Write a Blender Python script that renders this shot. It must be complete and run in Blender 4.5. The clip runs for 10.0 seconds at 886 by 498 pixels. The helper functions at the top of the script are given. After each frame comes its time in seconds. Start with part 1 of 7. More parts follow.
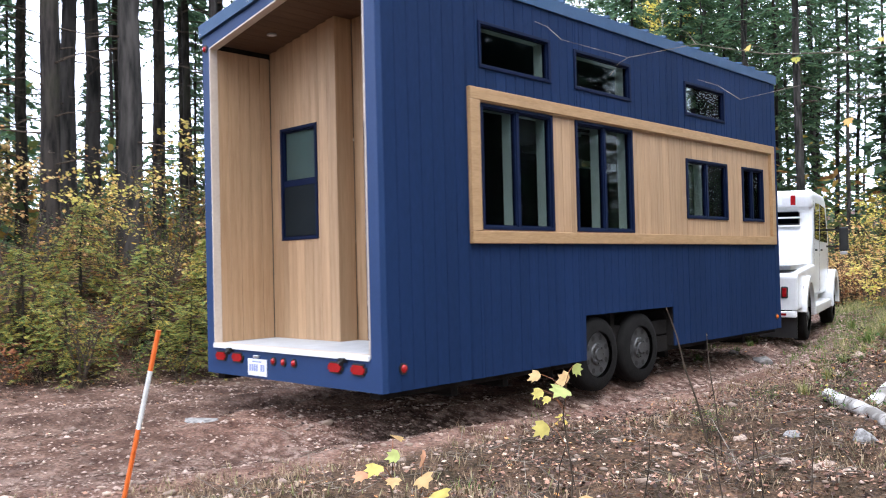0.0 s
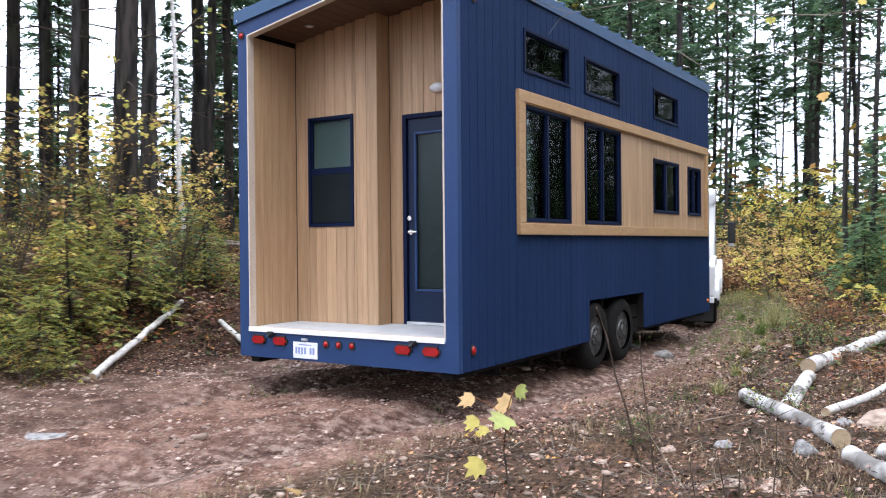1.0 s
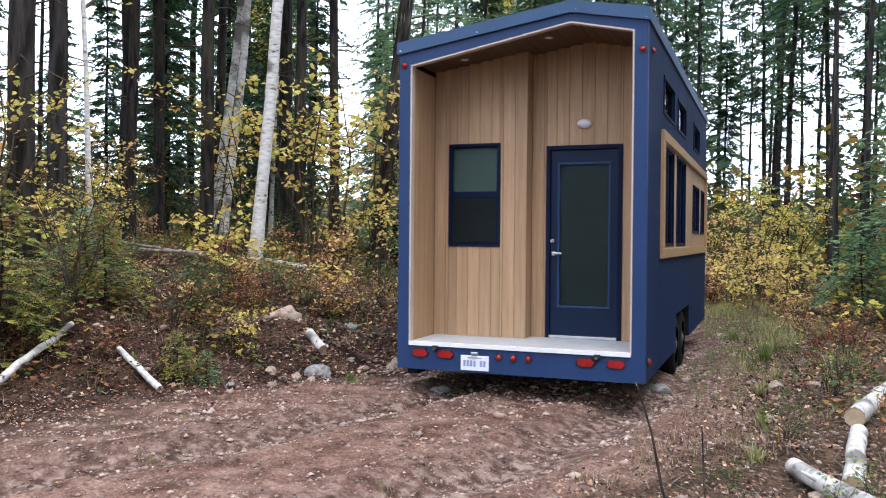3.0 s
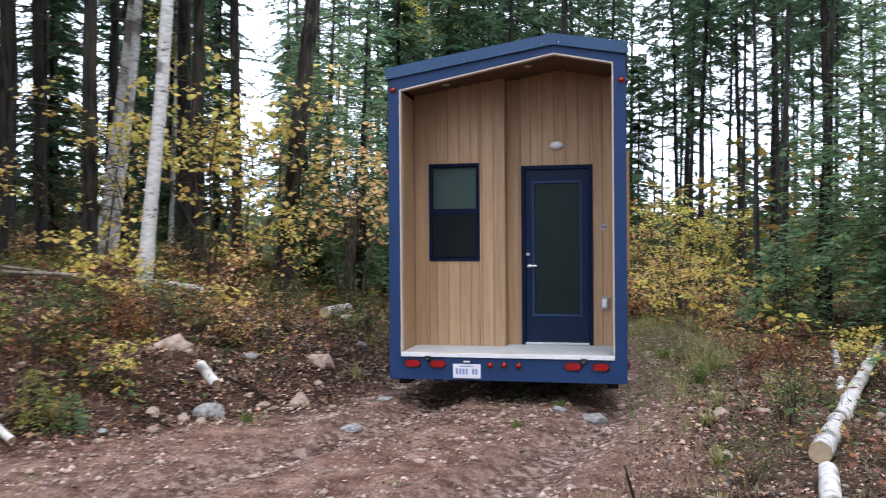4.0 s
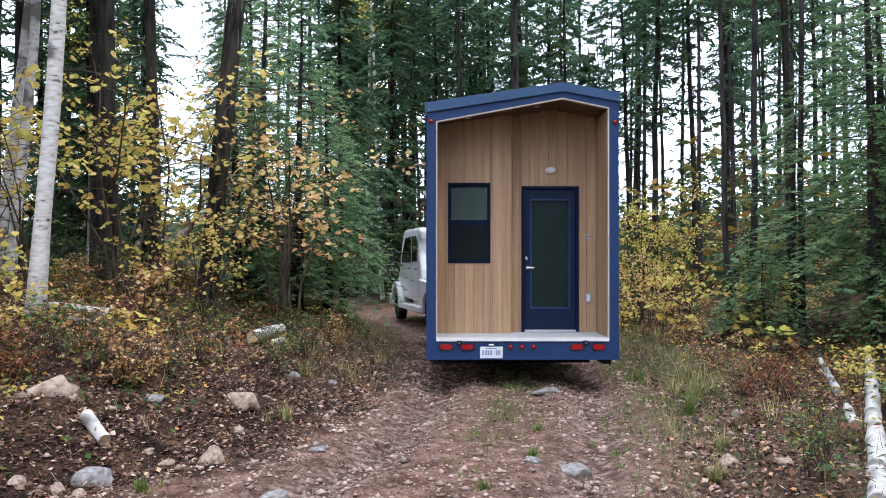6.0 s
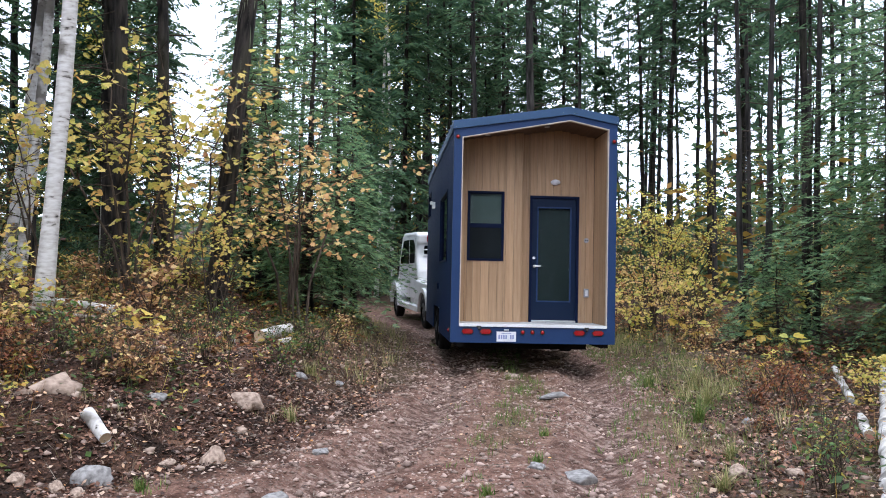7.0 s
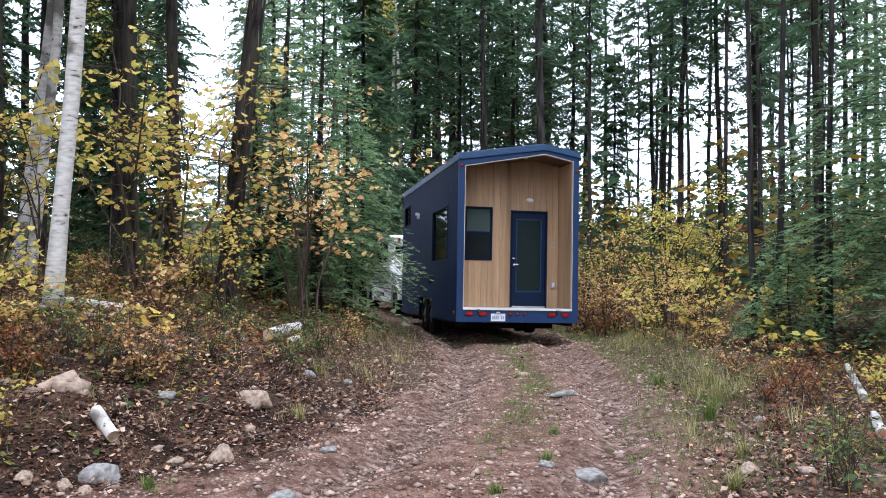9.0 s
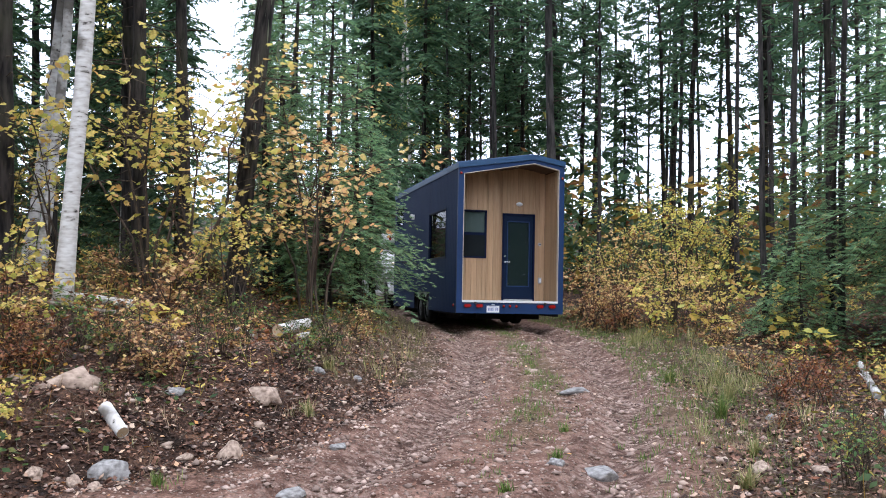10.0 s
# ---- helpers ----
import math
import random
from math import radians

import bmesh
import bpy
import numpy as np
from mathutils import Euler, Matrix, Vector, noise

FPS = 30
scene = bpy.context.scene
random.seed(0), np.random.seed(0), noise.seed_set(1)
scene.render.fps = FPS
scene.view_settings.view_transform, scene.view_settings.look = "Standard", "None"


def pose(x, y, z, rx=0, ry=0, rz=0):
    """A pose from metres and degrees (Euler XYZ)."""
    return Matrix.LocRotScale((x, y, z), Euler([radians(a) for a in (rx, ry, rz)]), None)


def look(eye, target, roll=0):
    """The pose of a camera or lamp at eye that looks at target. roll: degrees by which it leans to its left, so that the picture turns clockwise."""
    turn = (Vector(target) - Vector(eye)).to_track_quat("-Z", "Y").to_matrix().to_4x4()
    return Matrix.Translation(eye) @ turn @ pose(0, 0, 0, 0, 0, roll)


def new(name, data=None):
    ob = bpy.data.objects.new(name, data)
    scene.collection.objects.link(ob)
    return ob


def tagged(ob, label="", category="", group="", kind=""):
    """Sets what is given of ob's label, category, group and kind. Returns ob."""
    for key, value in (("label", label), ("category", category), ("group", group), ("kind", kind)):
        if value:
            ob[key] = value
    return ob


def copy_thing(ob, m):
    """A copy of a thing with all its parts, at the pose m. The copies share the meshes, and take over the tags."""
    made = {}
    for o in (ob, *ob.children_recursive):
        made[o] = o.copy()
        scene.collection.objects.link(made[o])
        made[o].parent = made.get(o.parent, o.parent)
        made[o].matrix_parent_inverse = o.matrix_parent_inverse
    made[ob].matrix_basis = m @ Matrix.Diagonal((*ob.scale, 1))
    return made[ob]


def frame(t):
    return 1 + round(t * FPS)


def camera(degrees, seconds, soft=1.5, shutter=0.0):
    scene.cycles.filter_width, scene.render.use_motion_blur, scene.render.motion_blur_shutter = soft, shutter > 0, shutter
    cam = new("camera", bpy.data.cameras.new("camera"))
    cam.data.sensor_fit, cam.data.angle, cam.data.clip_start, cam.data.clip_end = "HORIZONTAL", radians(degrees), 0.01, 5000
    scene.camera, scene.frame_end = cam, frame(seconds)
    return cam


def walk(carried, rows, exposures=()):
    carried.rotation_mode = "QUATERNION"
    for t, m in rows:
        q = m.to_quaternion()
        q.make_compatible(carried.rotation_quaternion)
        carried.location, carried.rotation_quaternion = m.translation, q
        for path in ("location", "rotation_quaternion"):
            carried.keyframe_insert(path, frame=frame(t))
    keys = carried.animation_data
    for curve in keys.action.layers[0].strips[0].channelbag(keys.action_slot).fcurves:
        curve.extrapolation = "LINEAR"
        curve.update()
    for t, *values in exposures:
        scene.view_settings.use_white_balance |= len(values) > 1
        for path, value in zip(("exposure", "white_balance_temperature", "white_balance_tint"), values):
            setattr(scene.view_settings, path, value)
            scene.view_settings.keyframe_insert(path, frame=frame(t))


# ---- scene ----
# ---- camera ----
cam = camera(55.1, 10.0, soft=1.0, shutter=0.4)
CAMERA_PATH = [
    (0, -0.146, 0.034, 1.554, 17.670, 0.074, 0.415),
    (0.5, -0.381, 0.451, 1.542, 14.499, -0.780, -0.082),
    (1, -0.517, 0.856, 1.570, 9.757, -0.891, -0.388),
    (1.5, -0.577, 1.283, 1.606, 7.895, -0.925, -1.065),
    (2, -0.696, 1.741, 1.601, 7.672, -0.577, -1.131),
    (2.2, -0.798, 1.998, 1.603, 5.931, -1.007, -0.767),
    (3.3, -0.827, 3.155, 1.714, 7.129, -0.909, -0.963),
    (3.5, -0.836, 3.356, 1.665, 6.201, 0.035, -0.750),
    (4, -0.902, 3.965, 1.707, 1.212, 0.101, -0.282),
    (4.5, -0.880, 4.560, 1.673, -1.991, -2.104, -0.272),
    (5, -0.907, 5.065, 1.781, -2.719, -1.578, -1.814),
    (5.5, -0.941, 5.414, 1.824, -2.871, 0.063, 0.560),
    (7, -0.850, 5.700, 1.819, -1.429, 0.473, -0.280),
    (7.5, -0.852, 5.725, 1.814, -1.490, 0.400, -0.230),
    (8, -0.854, 5.740, 1.817, -1.228, 0.333, -0.226),
    (8.5, -0.835, 5.732, 1.805, -1.015, 0.394, -0.174),
    (9, -0.828, 5.742, 1.802, -0.728, 0.402, -0.124),
    (9.5, -0.834, 5.761, 1.797, -0.352, 0.379, -0.075),
    (10, -0.834, 5.784, 1.803, -0.114, 0.157, -0.176),
]
walk(cam, [(t, pose(x, y, z, 90 + pitch, roll, yaw)) for t, x, y, z, yaw, pitch, roll in CAMERA_PATH],
     exposures=[(0.0, 0.92, 6500, 10), (1.2, 0.68, 6500, 10), (2.2, 0.60, 6500, 10), (4.0, 0.26, 6500, 10), (4.6, 0.24, 6200, 10), (5.1, 0.26, 6200, 10), (5.6, 0.32, 6380, 10), (10.0, 0.38, 6400, 10)])

# ---- light: overcast autumn sky ----
SUN_HEIGHT, SUN_TURN = 62.0, 150.0
world = bpy.data.worlds.new("overcast_sky")
scene.world = world
world.use_nodes = True
wn, wl = world.node_tree.nodes, world.node_tree.links
sky = wn.new("ShaderNodeTexSky")
sky.sky_type, sky.sun_disc = "NISHITA", False
sky.sun_elevation, sky.sun_rotation = radians(SUN_HEIGHT), radians(SUN_TURN)
sky.air_density, sky.dust_density = 1.0, 4.0
cloud = wn.new("ShaderNodeMixRGB")
cloud.inputs[0].default_value = 0.86
cloud.inputs[2].default_value = (13.5, 14.7, 18.0, 1)
wl.new(sky.outputs[0], cloud.inputs[1])
wl.new(cloud.outputs[0], wn["Background"].inputs[0])
wn["Background"].inputs[1].default_value = 0.19
sun = new("sun", bpy.data.lights.new("sun", "SUN"))
sun.data.energy, sun.data.angle, sun.data.color = 1.0, radians(40), (1.0, 0.985, 0.96)
sun.matrix_world = look((0, 0, 40), (40 * math.sin(radians(SUN_TURN + 180)) / math.tan(radians(SUN_HEIGHT)), 40 * math.cos(radians(SUN_TURN + 180)) / math.tan(radians(SUN_HEIGHT)), 0))


# ---- materials ----
def ramp(tree, fac, stops):
    node = tree.nodes.new("ShaderNodeValToRGB")
    el = node.color_ramp.elements
    while len(el) < len(stops):
        el.new(0.5)
    for e, (at, col) in zip(el, stops):
        e.position, e.color = at, (*col, 1)
    tree.links.new(fac, node.inputs[0])
    return node.outputs[0]


def tex(tree, kind, scale, stretch=(1, 1, 1), detail=5.0, coords="Object"):
    co = tree.nodes.new("ShaderNodeTexCoord")
    mp = tree.nodes.new("ShaderNodeMapping")
    mp.inputs["Scale"].default_value = stretch
    tree.links.new(co.outputs[coords], mp.inputs[0])
    node = tree.nodes.new("ShaderNodeTex" + kind)
    node.inputs["Scale"].default_value = scale
    if kind == "Noise":
        node.inputs["Detail"].default_value = detail
    tree.links.new(mp.outputs[0], node.inputs["Vector"])
    return node.outputs[0]


def mix(tree, fac, a, b, mode="MIX"):
    node = tree.nodes.new("ShaderNodeMixRGB")
    node.blend_type = mode
    for slot, v in zip(node.inputs, (fac, a, b)):
        if isinstance(v, (int, float)):
            slot.default_value = v
        elif isinstance(v, tuple):
            slot.default_value = (*v, 1)
        else:
            tree.links.new(v, slot)
    return node.outputs[0]


def bumped(tree, bsdf, height, strength, distance=0.01):
    b = tree.nodes.new("ShaderNodeBump")
    b.inputs["Strength"].default_value, b.inputs["Distance"].default_value = strength, distance
    tree.links.new(height, b.inputs["Height"])
    tree.links.new(b.outputs[0], bsdf.inputs["Normal"])


def base(name, rough=0.6, metal=0.0, specular=0.5):
    m = bpy.data.materials.new(name)
    m.use_nodes = True
    b = m.node_tree.nodes["Principled BSDF"]
    b.inputs["Roughness"].default_value, b.inputs["Metallic"].default_value = rough, metal
    b.inputs["Specular IOR Level"].default_value = specular
    return m, m.node_tree, b


def surface(name, dark, light, rough=0.6, metal=0.0, scale=6.0, stretch=(1, 1, 1), bump=0.2, fine=60.0, piece=0.0, specular=0.5, coords="Object"):
    """A plain material whose colour wanders between two tones at two scales, with a fine relief; piece: how far whole pieces differ."""
    m, tree, b = base(name, rough, metal, specular)
    large = tex(tree, "Noise", scale, stretch, 4, coords)
    small = tex(tree, "Noise", fine, stretch, 6, coords)
    both = mix(tree, 0.45, large, small)
    col = ramp(tree, both, [(0.3, dark), (0.7, light)])
    if piece:
        info = tree.nodes.new("ShaderNodeObjectInfo")
        val = ramp(tree, info.outputs["Random"], [(0, (1 - piece,) * 3), (1, (1 + piece,) * 3)])
        col = mix(tree, 1.0, col, val, "MULTIPLY")
    tree.links.new(col, b.inputs["Base Color"])
    if bump:
        bumped(tree, b, small, bump)
    return m


def foliage(name, stops, through_light=0.35, rough=0.55):
    """Leaves: each leaf takes a colour of its own from the stops; light also comes through them."""
    m, tree, b = base(name, rough, 0, 0.3)
    geo = tree.nodes.new("ShaderNodeNewGeometry")
    col = ramp(tree, geo.outputs["Random Per Island"], stops)
    spot = tex(tree, "Noise", 30.0, (1, 1, 1), 3)
    col = mix(tree, 0.35, col, ramp(tree, spot, [(0.3, (0.35, 0.3, 0.25)), (0.65, (1, 1, 1))]), "MULTIPLY")
    tree.links.new(col, b.inputs["Base Color"])
    tr = tree.nodes.new("ShaderNodeBsdfTranslucent")
    tree.links.new(col, tr.inputs[0])
    mx = tree.nodes.new("ShaderNodeMixShader")
    mx.inputs[0].default_value = through_light
    tree.links.new(b.outputs[0], mx.inputs[1])
    tree.links.new(tr.outputs[0], mx.inputs[2])
    tree.links.new(mx.outputs[0], tree.nodes["Material Output"].inputs[0])
    return m


def bark(name, dark, light, rough=0.9, scale=9.0, stretch=(1, 1, 0.16), bump=0.9, moss=None):
    m, tree, b = base(name, rough, 0, 0.2)
    furrow = tex(tree, "Noise", scale, stretch, 8)
    col = ramp(tree, furrow, [(0.36, dark), (0.62, light)])
    if moss:
        col = mix(tree, ramp(tree, tex(tree, "Noise", 1.3, (1, 1, 0.6), 4), [(0.5, (0, 0, 0)), (0.66, (0.7, 0.7, 0.7))]), col, moss)
    tree.links.new(col, b.inputs["Base Color"])
    bumped(tree, b, furrow, bump, 0.04)
    return m


def birch_bark(name, stretch=(1.5, 1.5, 5), scar=0.60):
    m, tree, b = base(name, 0.7, 0, 0.3)
    bands = tex(tree, "Noise", 5.0, stretch, 6)
    patch = tex(tree, "Noise", 2.2, (1, 1, 1.2), 4)
    col = ramp(tree, bands, [(0.30, (0.05, 0.042, 0.036)), (0.38, (0.46, 0.43, 0.39)), (0.62, (0.64, 0.62, 0.59))])
    col = mix(tree, ramp(tree, patch, [(scar, (0, 0, 0)), (scar + 0.10, (0.85, 0.85, 0.85))]), col, (0.10, 0.085, 0.07))
    tree.links.new(col, b.inputs["Base Color"])
    bumped(tree, b, bands, 0.35, 0.01)
    return m


def glass(name, tint, rough=0.02, ior=1.45):
    m, tree, b = base(name, 0.03)
    tree.nodes.remove(b)
    t = tree.nodes.new("ShaderNodeBsdfTransparent")
    t.inputs[0].default_value = (*tint, 1)
    g = tree.nodes.new("ShaderNodeBsdfGlossy")
    g.inputs["Roughness"].default_value = rough
    fr = tree.nodes.new("ShaderNodeFresnel")
    fr.inputs[0].default_value = ior
    mx = tree.nodes.new("ShaderNodeMixShader")
    tree.links.new(fr.outputs[0], mx.inputs[0])
    tree.links.new(t.outputs[0], mx.inputs[1])
    tree.links.new(g.outputs[0], mx.inputs[2])
    tree.links.new(mx.outputs[0], tree.nodes["Material Output"].inputs[0])
    return m


BLUE = surface("blue_stained_board", (0.0072, 0.0195, 0.057), (0.0115, 0.0285, 0.083), 0.65, scale=1.2, stretch=(1, 1, 0.25), fine=45, bump=0.2, piece=0.05, specular=0.08)
BLUE_TRIM = surface("blue_painted_trim", (0.010, 0.033, 0.100), (0.015, 0.044, 0.130), 0.5, scale=2.0, fine=60, bump=0.08, specular=0.3)
BLUE_METAL = surface("blue_metal_roofing", (0.013, 0.052, 0.122), (0.021, 0.072, 0.160), 0.50, 0.0, scale=2.5, fine=30, bump=0.05)
BLUE_DARK = surface("dark_blue_sash", (0.0025, 0.007, 0.026), (0.005, 0.011, 0.038), 0.6, specular=0.1, scale=4, fine=80, bump=0.05)
BLUE_DOOR = surface("blue_door_paint", (0.0022, 0.0095, 0.030), (0.0035, 0.013, 0.040), 0.45, specular=0.2, scale=3, fine=80, bump=0.05)
CEDAR = surface("cedar_board", (0.29, 0.172, 0.090), (0.48, 0.315, 0.180), 0.6, scale=2.0, stretch=(14, 14, 0.5), fine=9, bump=0.15, piece=0.10)
# porch cedar darkened: the shade under the roof is put into its colour
CEDAR_SHADED = surface("shaded_cedar", (0.055, 0.028, 0.015), (0.12, 0.066, 0.036), 0.6, scale=2.0, stretch=(14, 0.5, 14), fine=9, bump=0.15)
BLIND_PALE = surface("pale_window_blind", (0.29, 0.32, 0.315), (0.37, 0.40, 0.39), 0.6, scale=3, fine=40, bump=0.05)
BACKING_GREY = surface("dim_pane_backing", (0.075, 0.09, 0.085), (0.11, 0.125, 0.12), 0.6, scale=3, fine=40, bump=0.05)
DOOR_BACKING = surface("dim_door_backing", (0.017, 0.024, 0.023), (0.025, 0.034, 0.032), 0.6, scale=3, fine=40, bump=0.05)
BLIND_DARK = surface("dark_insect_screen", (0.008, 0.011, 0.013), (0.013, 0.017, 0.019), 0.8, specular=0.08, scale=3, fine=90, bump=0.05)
CEDAR_TRIM = surface("pale_cedar_trim", (0.30, 0.175, 0.078), (0.44, 0.275, 0.135), 0.6, scale=3.0, stretch=(6, 1, 6), fine=12, bump=0.1)
PALE_EDGE = surface("pale_raw_edge", (0.46, 0.38, 0.31), (0.58, 0.50, 0.42), 0.6, scale=5, fine=40, bump=0.05)
DECK = surface("pale_grey_deck", (0.36, 0.37, 0.38), (0.50, 0.51, 0.52), 0.6, scale=5, fine=70, bump=0.1)
WHITE_EDGE = surface("white_edge_strip", (0.68, 0.69, 0.70), (0.82, 0.82, 0.82), 0.45, scale=6, fine=60, bump=0.05)
WHITE_PAINT = surface("white_vehicle_paint", (0.66, 0.67, 0.68), (0.80, 0.80, 0.80), 0.22, scale=2, fine=20, bump=0.02)
WHITE_LINING = surface("white_window_lining", (0.74, 0.79, 0.77), (0.82, 0.86, 0.84), 0.5, scale=4, fine=40, bump=0.03)
INSIDE = surface("interior_panel", (0.07, 0.062, 0.05), (0.12, 0.105, 0.085), 0.7, scale=2, fine=20, bump=0.05)
BLACK_STEEL = surface("black_steel", (0.012, 0.012, 0.013), (0.030, 0.029, 0.028), 0.55, 0.3, scale=8, fine=90, bump=0.2)
# near-black puts the shade of underside, wheel wells and wall cores into colour
CHASSIS = surface("shade_dark_dirty_steel", (0.006, 0.006, 0.006), (0.022, 0.019, 0.017), 0.9, 0.0, specular=0.1, scale=4, fine=50, bump=0.3)
TYRE = surface("tyre_rubber", (0.006, 0.006, 0.006), (0.015, 0.014, 0.013), 0.9, specular=0.12, scale=10, fine=70, bump=0.4)
RIM = surface("grey_wheel_steel", (0.035, 0.036, 0.037), (0.10, 0.10, 0.10), 0.5, 0.4, scale=8, fine=60, bump=0.1)
CHROME = surface("polished_metal", (0.60, 0.60, 0.60), (0.75, 0.75, 0.75), 0.18, 1.0, scale=8, fine=60, bump=0.02)
ALUMINIUM = surface("aluminium_plate", (0.46, 0.47, 0.48), (0.62, 0.63, 0.64), 0.35, 0.8, scale=6, fine=80, bump=0.1)
RED_LENS = surface("red_lens", (0.22, 0.005, 0.007), (0.36, 0.010, 0.012), 0.2, scale=20, fine=200, bump=0.15)
AMBER_LENS = surface("amber_lens", (0.55, 0.10, 0.01), (0.70, 0.16, 0.02), 0.25, scale=20, fine=200, bump=0.1)
PLATE = surface("white_plate", (0.66, 0.68, 0.72), (0.78, 0.80, 0.83), 0.4, scale=10, fine=90, bump=0.05)
PLATE_INK = surface("faded_blue_ink", (0.20, 0.24, 0.45), (0.28, 0.32, 0.52), 0.6, scale=20, fine=90, bump=0.0)
ORANGE = surface("orange_stake_paint", (0.72, 0.12, 0.015), (0.85, 0.18, 0.03), 0.5, scale=20, fine=90, bump=0.1)
STAKE_WHITE = surface("white_stake_band", (0.66, 0.66, 0.64), (0.80, 0.79, 0.77), 0.5, scale=20, fine=90, bump=0.1)
GREY_BOX = surface("grey_plastic_box", (0.28, 0.29, 0.31), (0.36, 0.37, 0.39), 0.5, scale=10, fine=90, bump=0.1)
LAMP_WHITE = surface("frosted_lamp_glass", (0.62, 0.63, 0.66), (0.74, 0.75, 0.78), 0.3, scale=10, fine=90, bump=0.05)
PANE = glass("window_pane", (0.60, 0.66, 0.65), ior=1.12)
PANE_FROST = glass("door_pane", (0.72, 0.80, 0.80), 0.25, 1.2)
CAR_GLASS = glass("vehicle_glass", (0.10, 0.11, 0.12))

BARK = bark("conifer_bark", (0.007, 0.006, 0.0055), (0.046, 0.038, 0.033), scale=14, moss=(0.055, 0.052, 0.034))
BARK_GREY = bark("grey_conifer_bark", (0.013, 0.012, 0.011), (0.064, 0.057, 0.052))
BIRCH = birch_bark("white_birch_bark")
BIRCH_SCARRED = birch_bark("scarred_birch_bark", (2.2, 2.2, 3.4), 0.50)
BIRCH_LOG = birch_bark("fallen_birch_bark", (3.2, 3.2, 3.2), 0.54)
TWIG = bark("twig_bark", (0.03, 0.022, 0.017), (0.10, 0.075, 0.055), scale=30, bump=0.2)
DEADWOOD = bark("weathered_wood", (0.12, 0.095, 0.075), (0.30, 0.26, 0.21), scale=14, bump=0.5)
CUT_WOOD = surface("cut_wood_end", (0.34, 0.24, 0.14), (0.52, 0.40, 0.26), 0.8, scale=9, fine=60, bump=0.2)
NEEDLE = foliage("conifer_needles", [(0, (0.044, 0.096, 0.058)), (0.5, (0.095, 0.185, 0.098)), (1, (0.175, 0.285, 0.130))], 0.5)
NEEDLE_FRESH = foliage("young_conifer_needles", [(0, (0.085, 0.185, 0.095)), (0.5, (0.20, 0.35, 0.170)), (0.88, (0.32, 0.46, 0.22)), (1, (0.42, 0.47, 0.18))], 0.55)
NEEDLE_GOLD = foliage("yellowing_cedar_needles", [(0, (0.085, 0.165, 0.06)), (0.4, (0.22, 0.30, 0.09)), (0.75, (0.46, 0.43, 0.11)), (1, (0.64, 0.42, 0.09))], 0.5)
LICHEN = foliage("hanging_lichen", [(0, (0.12, 0.14, 0.09)), (1, (0.26, 0.28, 0.19))])
YELLOW = foliage("yellow_leaves", [(0, (0.48, 0.52, 0.12)), (0.35, (0.82, 0.70, 0.19)), (0.8, (0.86, 0.66, 0.22)), (1, (0.78, 0.45, 0.16))], 0.5)
GOLD = foliage("golden_leaves", [(0, (0.50, 0.54, 0.14)), (0.5, (0.82, 0.74, 0.18)), (0.9, (0.84, 0.64, 0.16)), (1, (0.72, 0.40, 0.09))], 0.5)
AMBER = foliage("amber_leaves", [(0, (0.86, 0.70, 0.26)), (0.5, (0.86, 0.62, 0.27)), (0.85, (0.82, 0.48, 0.22)), (1, (0.60, 0.26, 0.11))], 0.5)
RUSTY = foliage("rusty_shrub_leaves", [(0, (0.14, 0.07, 0.035)), (0.35, (0.34, 0.17, 0.085)), (0.65, (0.66, 0.40, 0.19)), (0.9, (0.80, 0.58, 0.28)), (1, (0.74, 0.64, 0.22))], 0.4)
MIXED = foliage("autumn_shrub_leaves", [(0, (0.05, 0.085, 0.03)), (0.35, (0.11, 0.15, 0.045)), (0.6, (0.30, 0.26, 0.06)), (0.8, (0.50, 0.30, 0.06)), (1, (0.26, 0.09, 0.05))], 0.4)
GREENISH = foliage("green_shrub_leaves", [(0, (0.03, 0.065, 0.02)), (0.6, (0.075, 0.13, 0.035)), (0.9, (0.17, 0.19, 0.04)), (1, (0.34, 0.26, 0.04))], 0.35)
LEAFY = foliage("pale_green_leaves", [(0, (0.07, 0.15, 0.05)), (0.6, (0.16, 0.28, 0.08)), (0.85, (0.38, 0.40, 0.09)), (1, (0.50, 0.36, 0.07))], 0.4)
RUSSET = foliage("russet_leaves", [(0, (0.16, 0.055, 0.03)), (0.5, (0.28, 0.10, 0.045)), (1, (0.36, 0.18, 0.06))], 0.3)
LITTER = foliage("fallen_leaves", [(0, (0.020, 0.013, 0.010)), (0.40, (0.085, 0.045, 0.033)), (0.68, (0.24, 0.118, 0.078)), (0.87, (0.46, 0.27, 0.185)), (0.95, (0.70, 0.54, 0.41)), (1, (0.66, 0.30, 0.09))], 0.1, 0.7)
GRASS = foliage("autumn_grass", [(0, (0.15, 0.20, 0.06)), (0.4, (0.30, 0.31, 0.11)), (0.75, (0.50, 0.43, 0.21)), (1, (0.58, 0.47, 0.27))], 0.3)
LEAF_LIME = foliage("lime_leaf", [(0, (0.42, 0.50, 0.14)), (1, (0.55, 0.58, 0.20))], 0.45)
LEAF_YELLOW = foliage("yellow_leaf", [(0, (0.62, 0.53, 0.13)), (1, (0.72, 0.60, 0.18))], 0.45)
LEAF_AMBER = foliage("amber_leaf", [(0, (0.68, 0.44, 0.19)), (1, (0.72, 0.50, 0.24))], 0.45)
LEAF_ORANGE = foliage("orange_leaf", [(0, (0.66, 0.32, 0.17)), (1, (0.70, 0.38, 0.22))], 0.45)
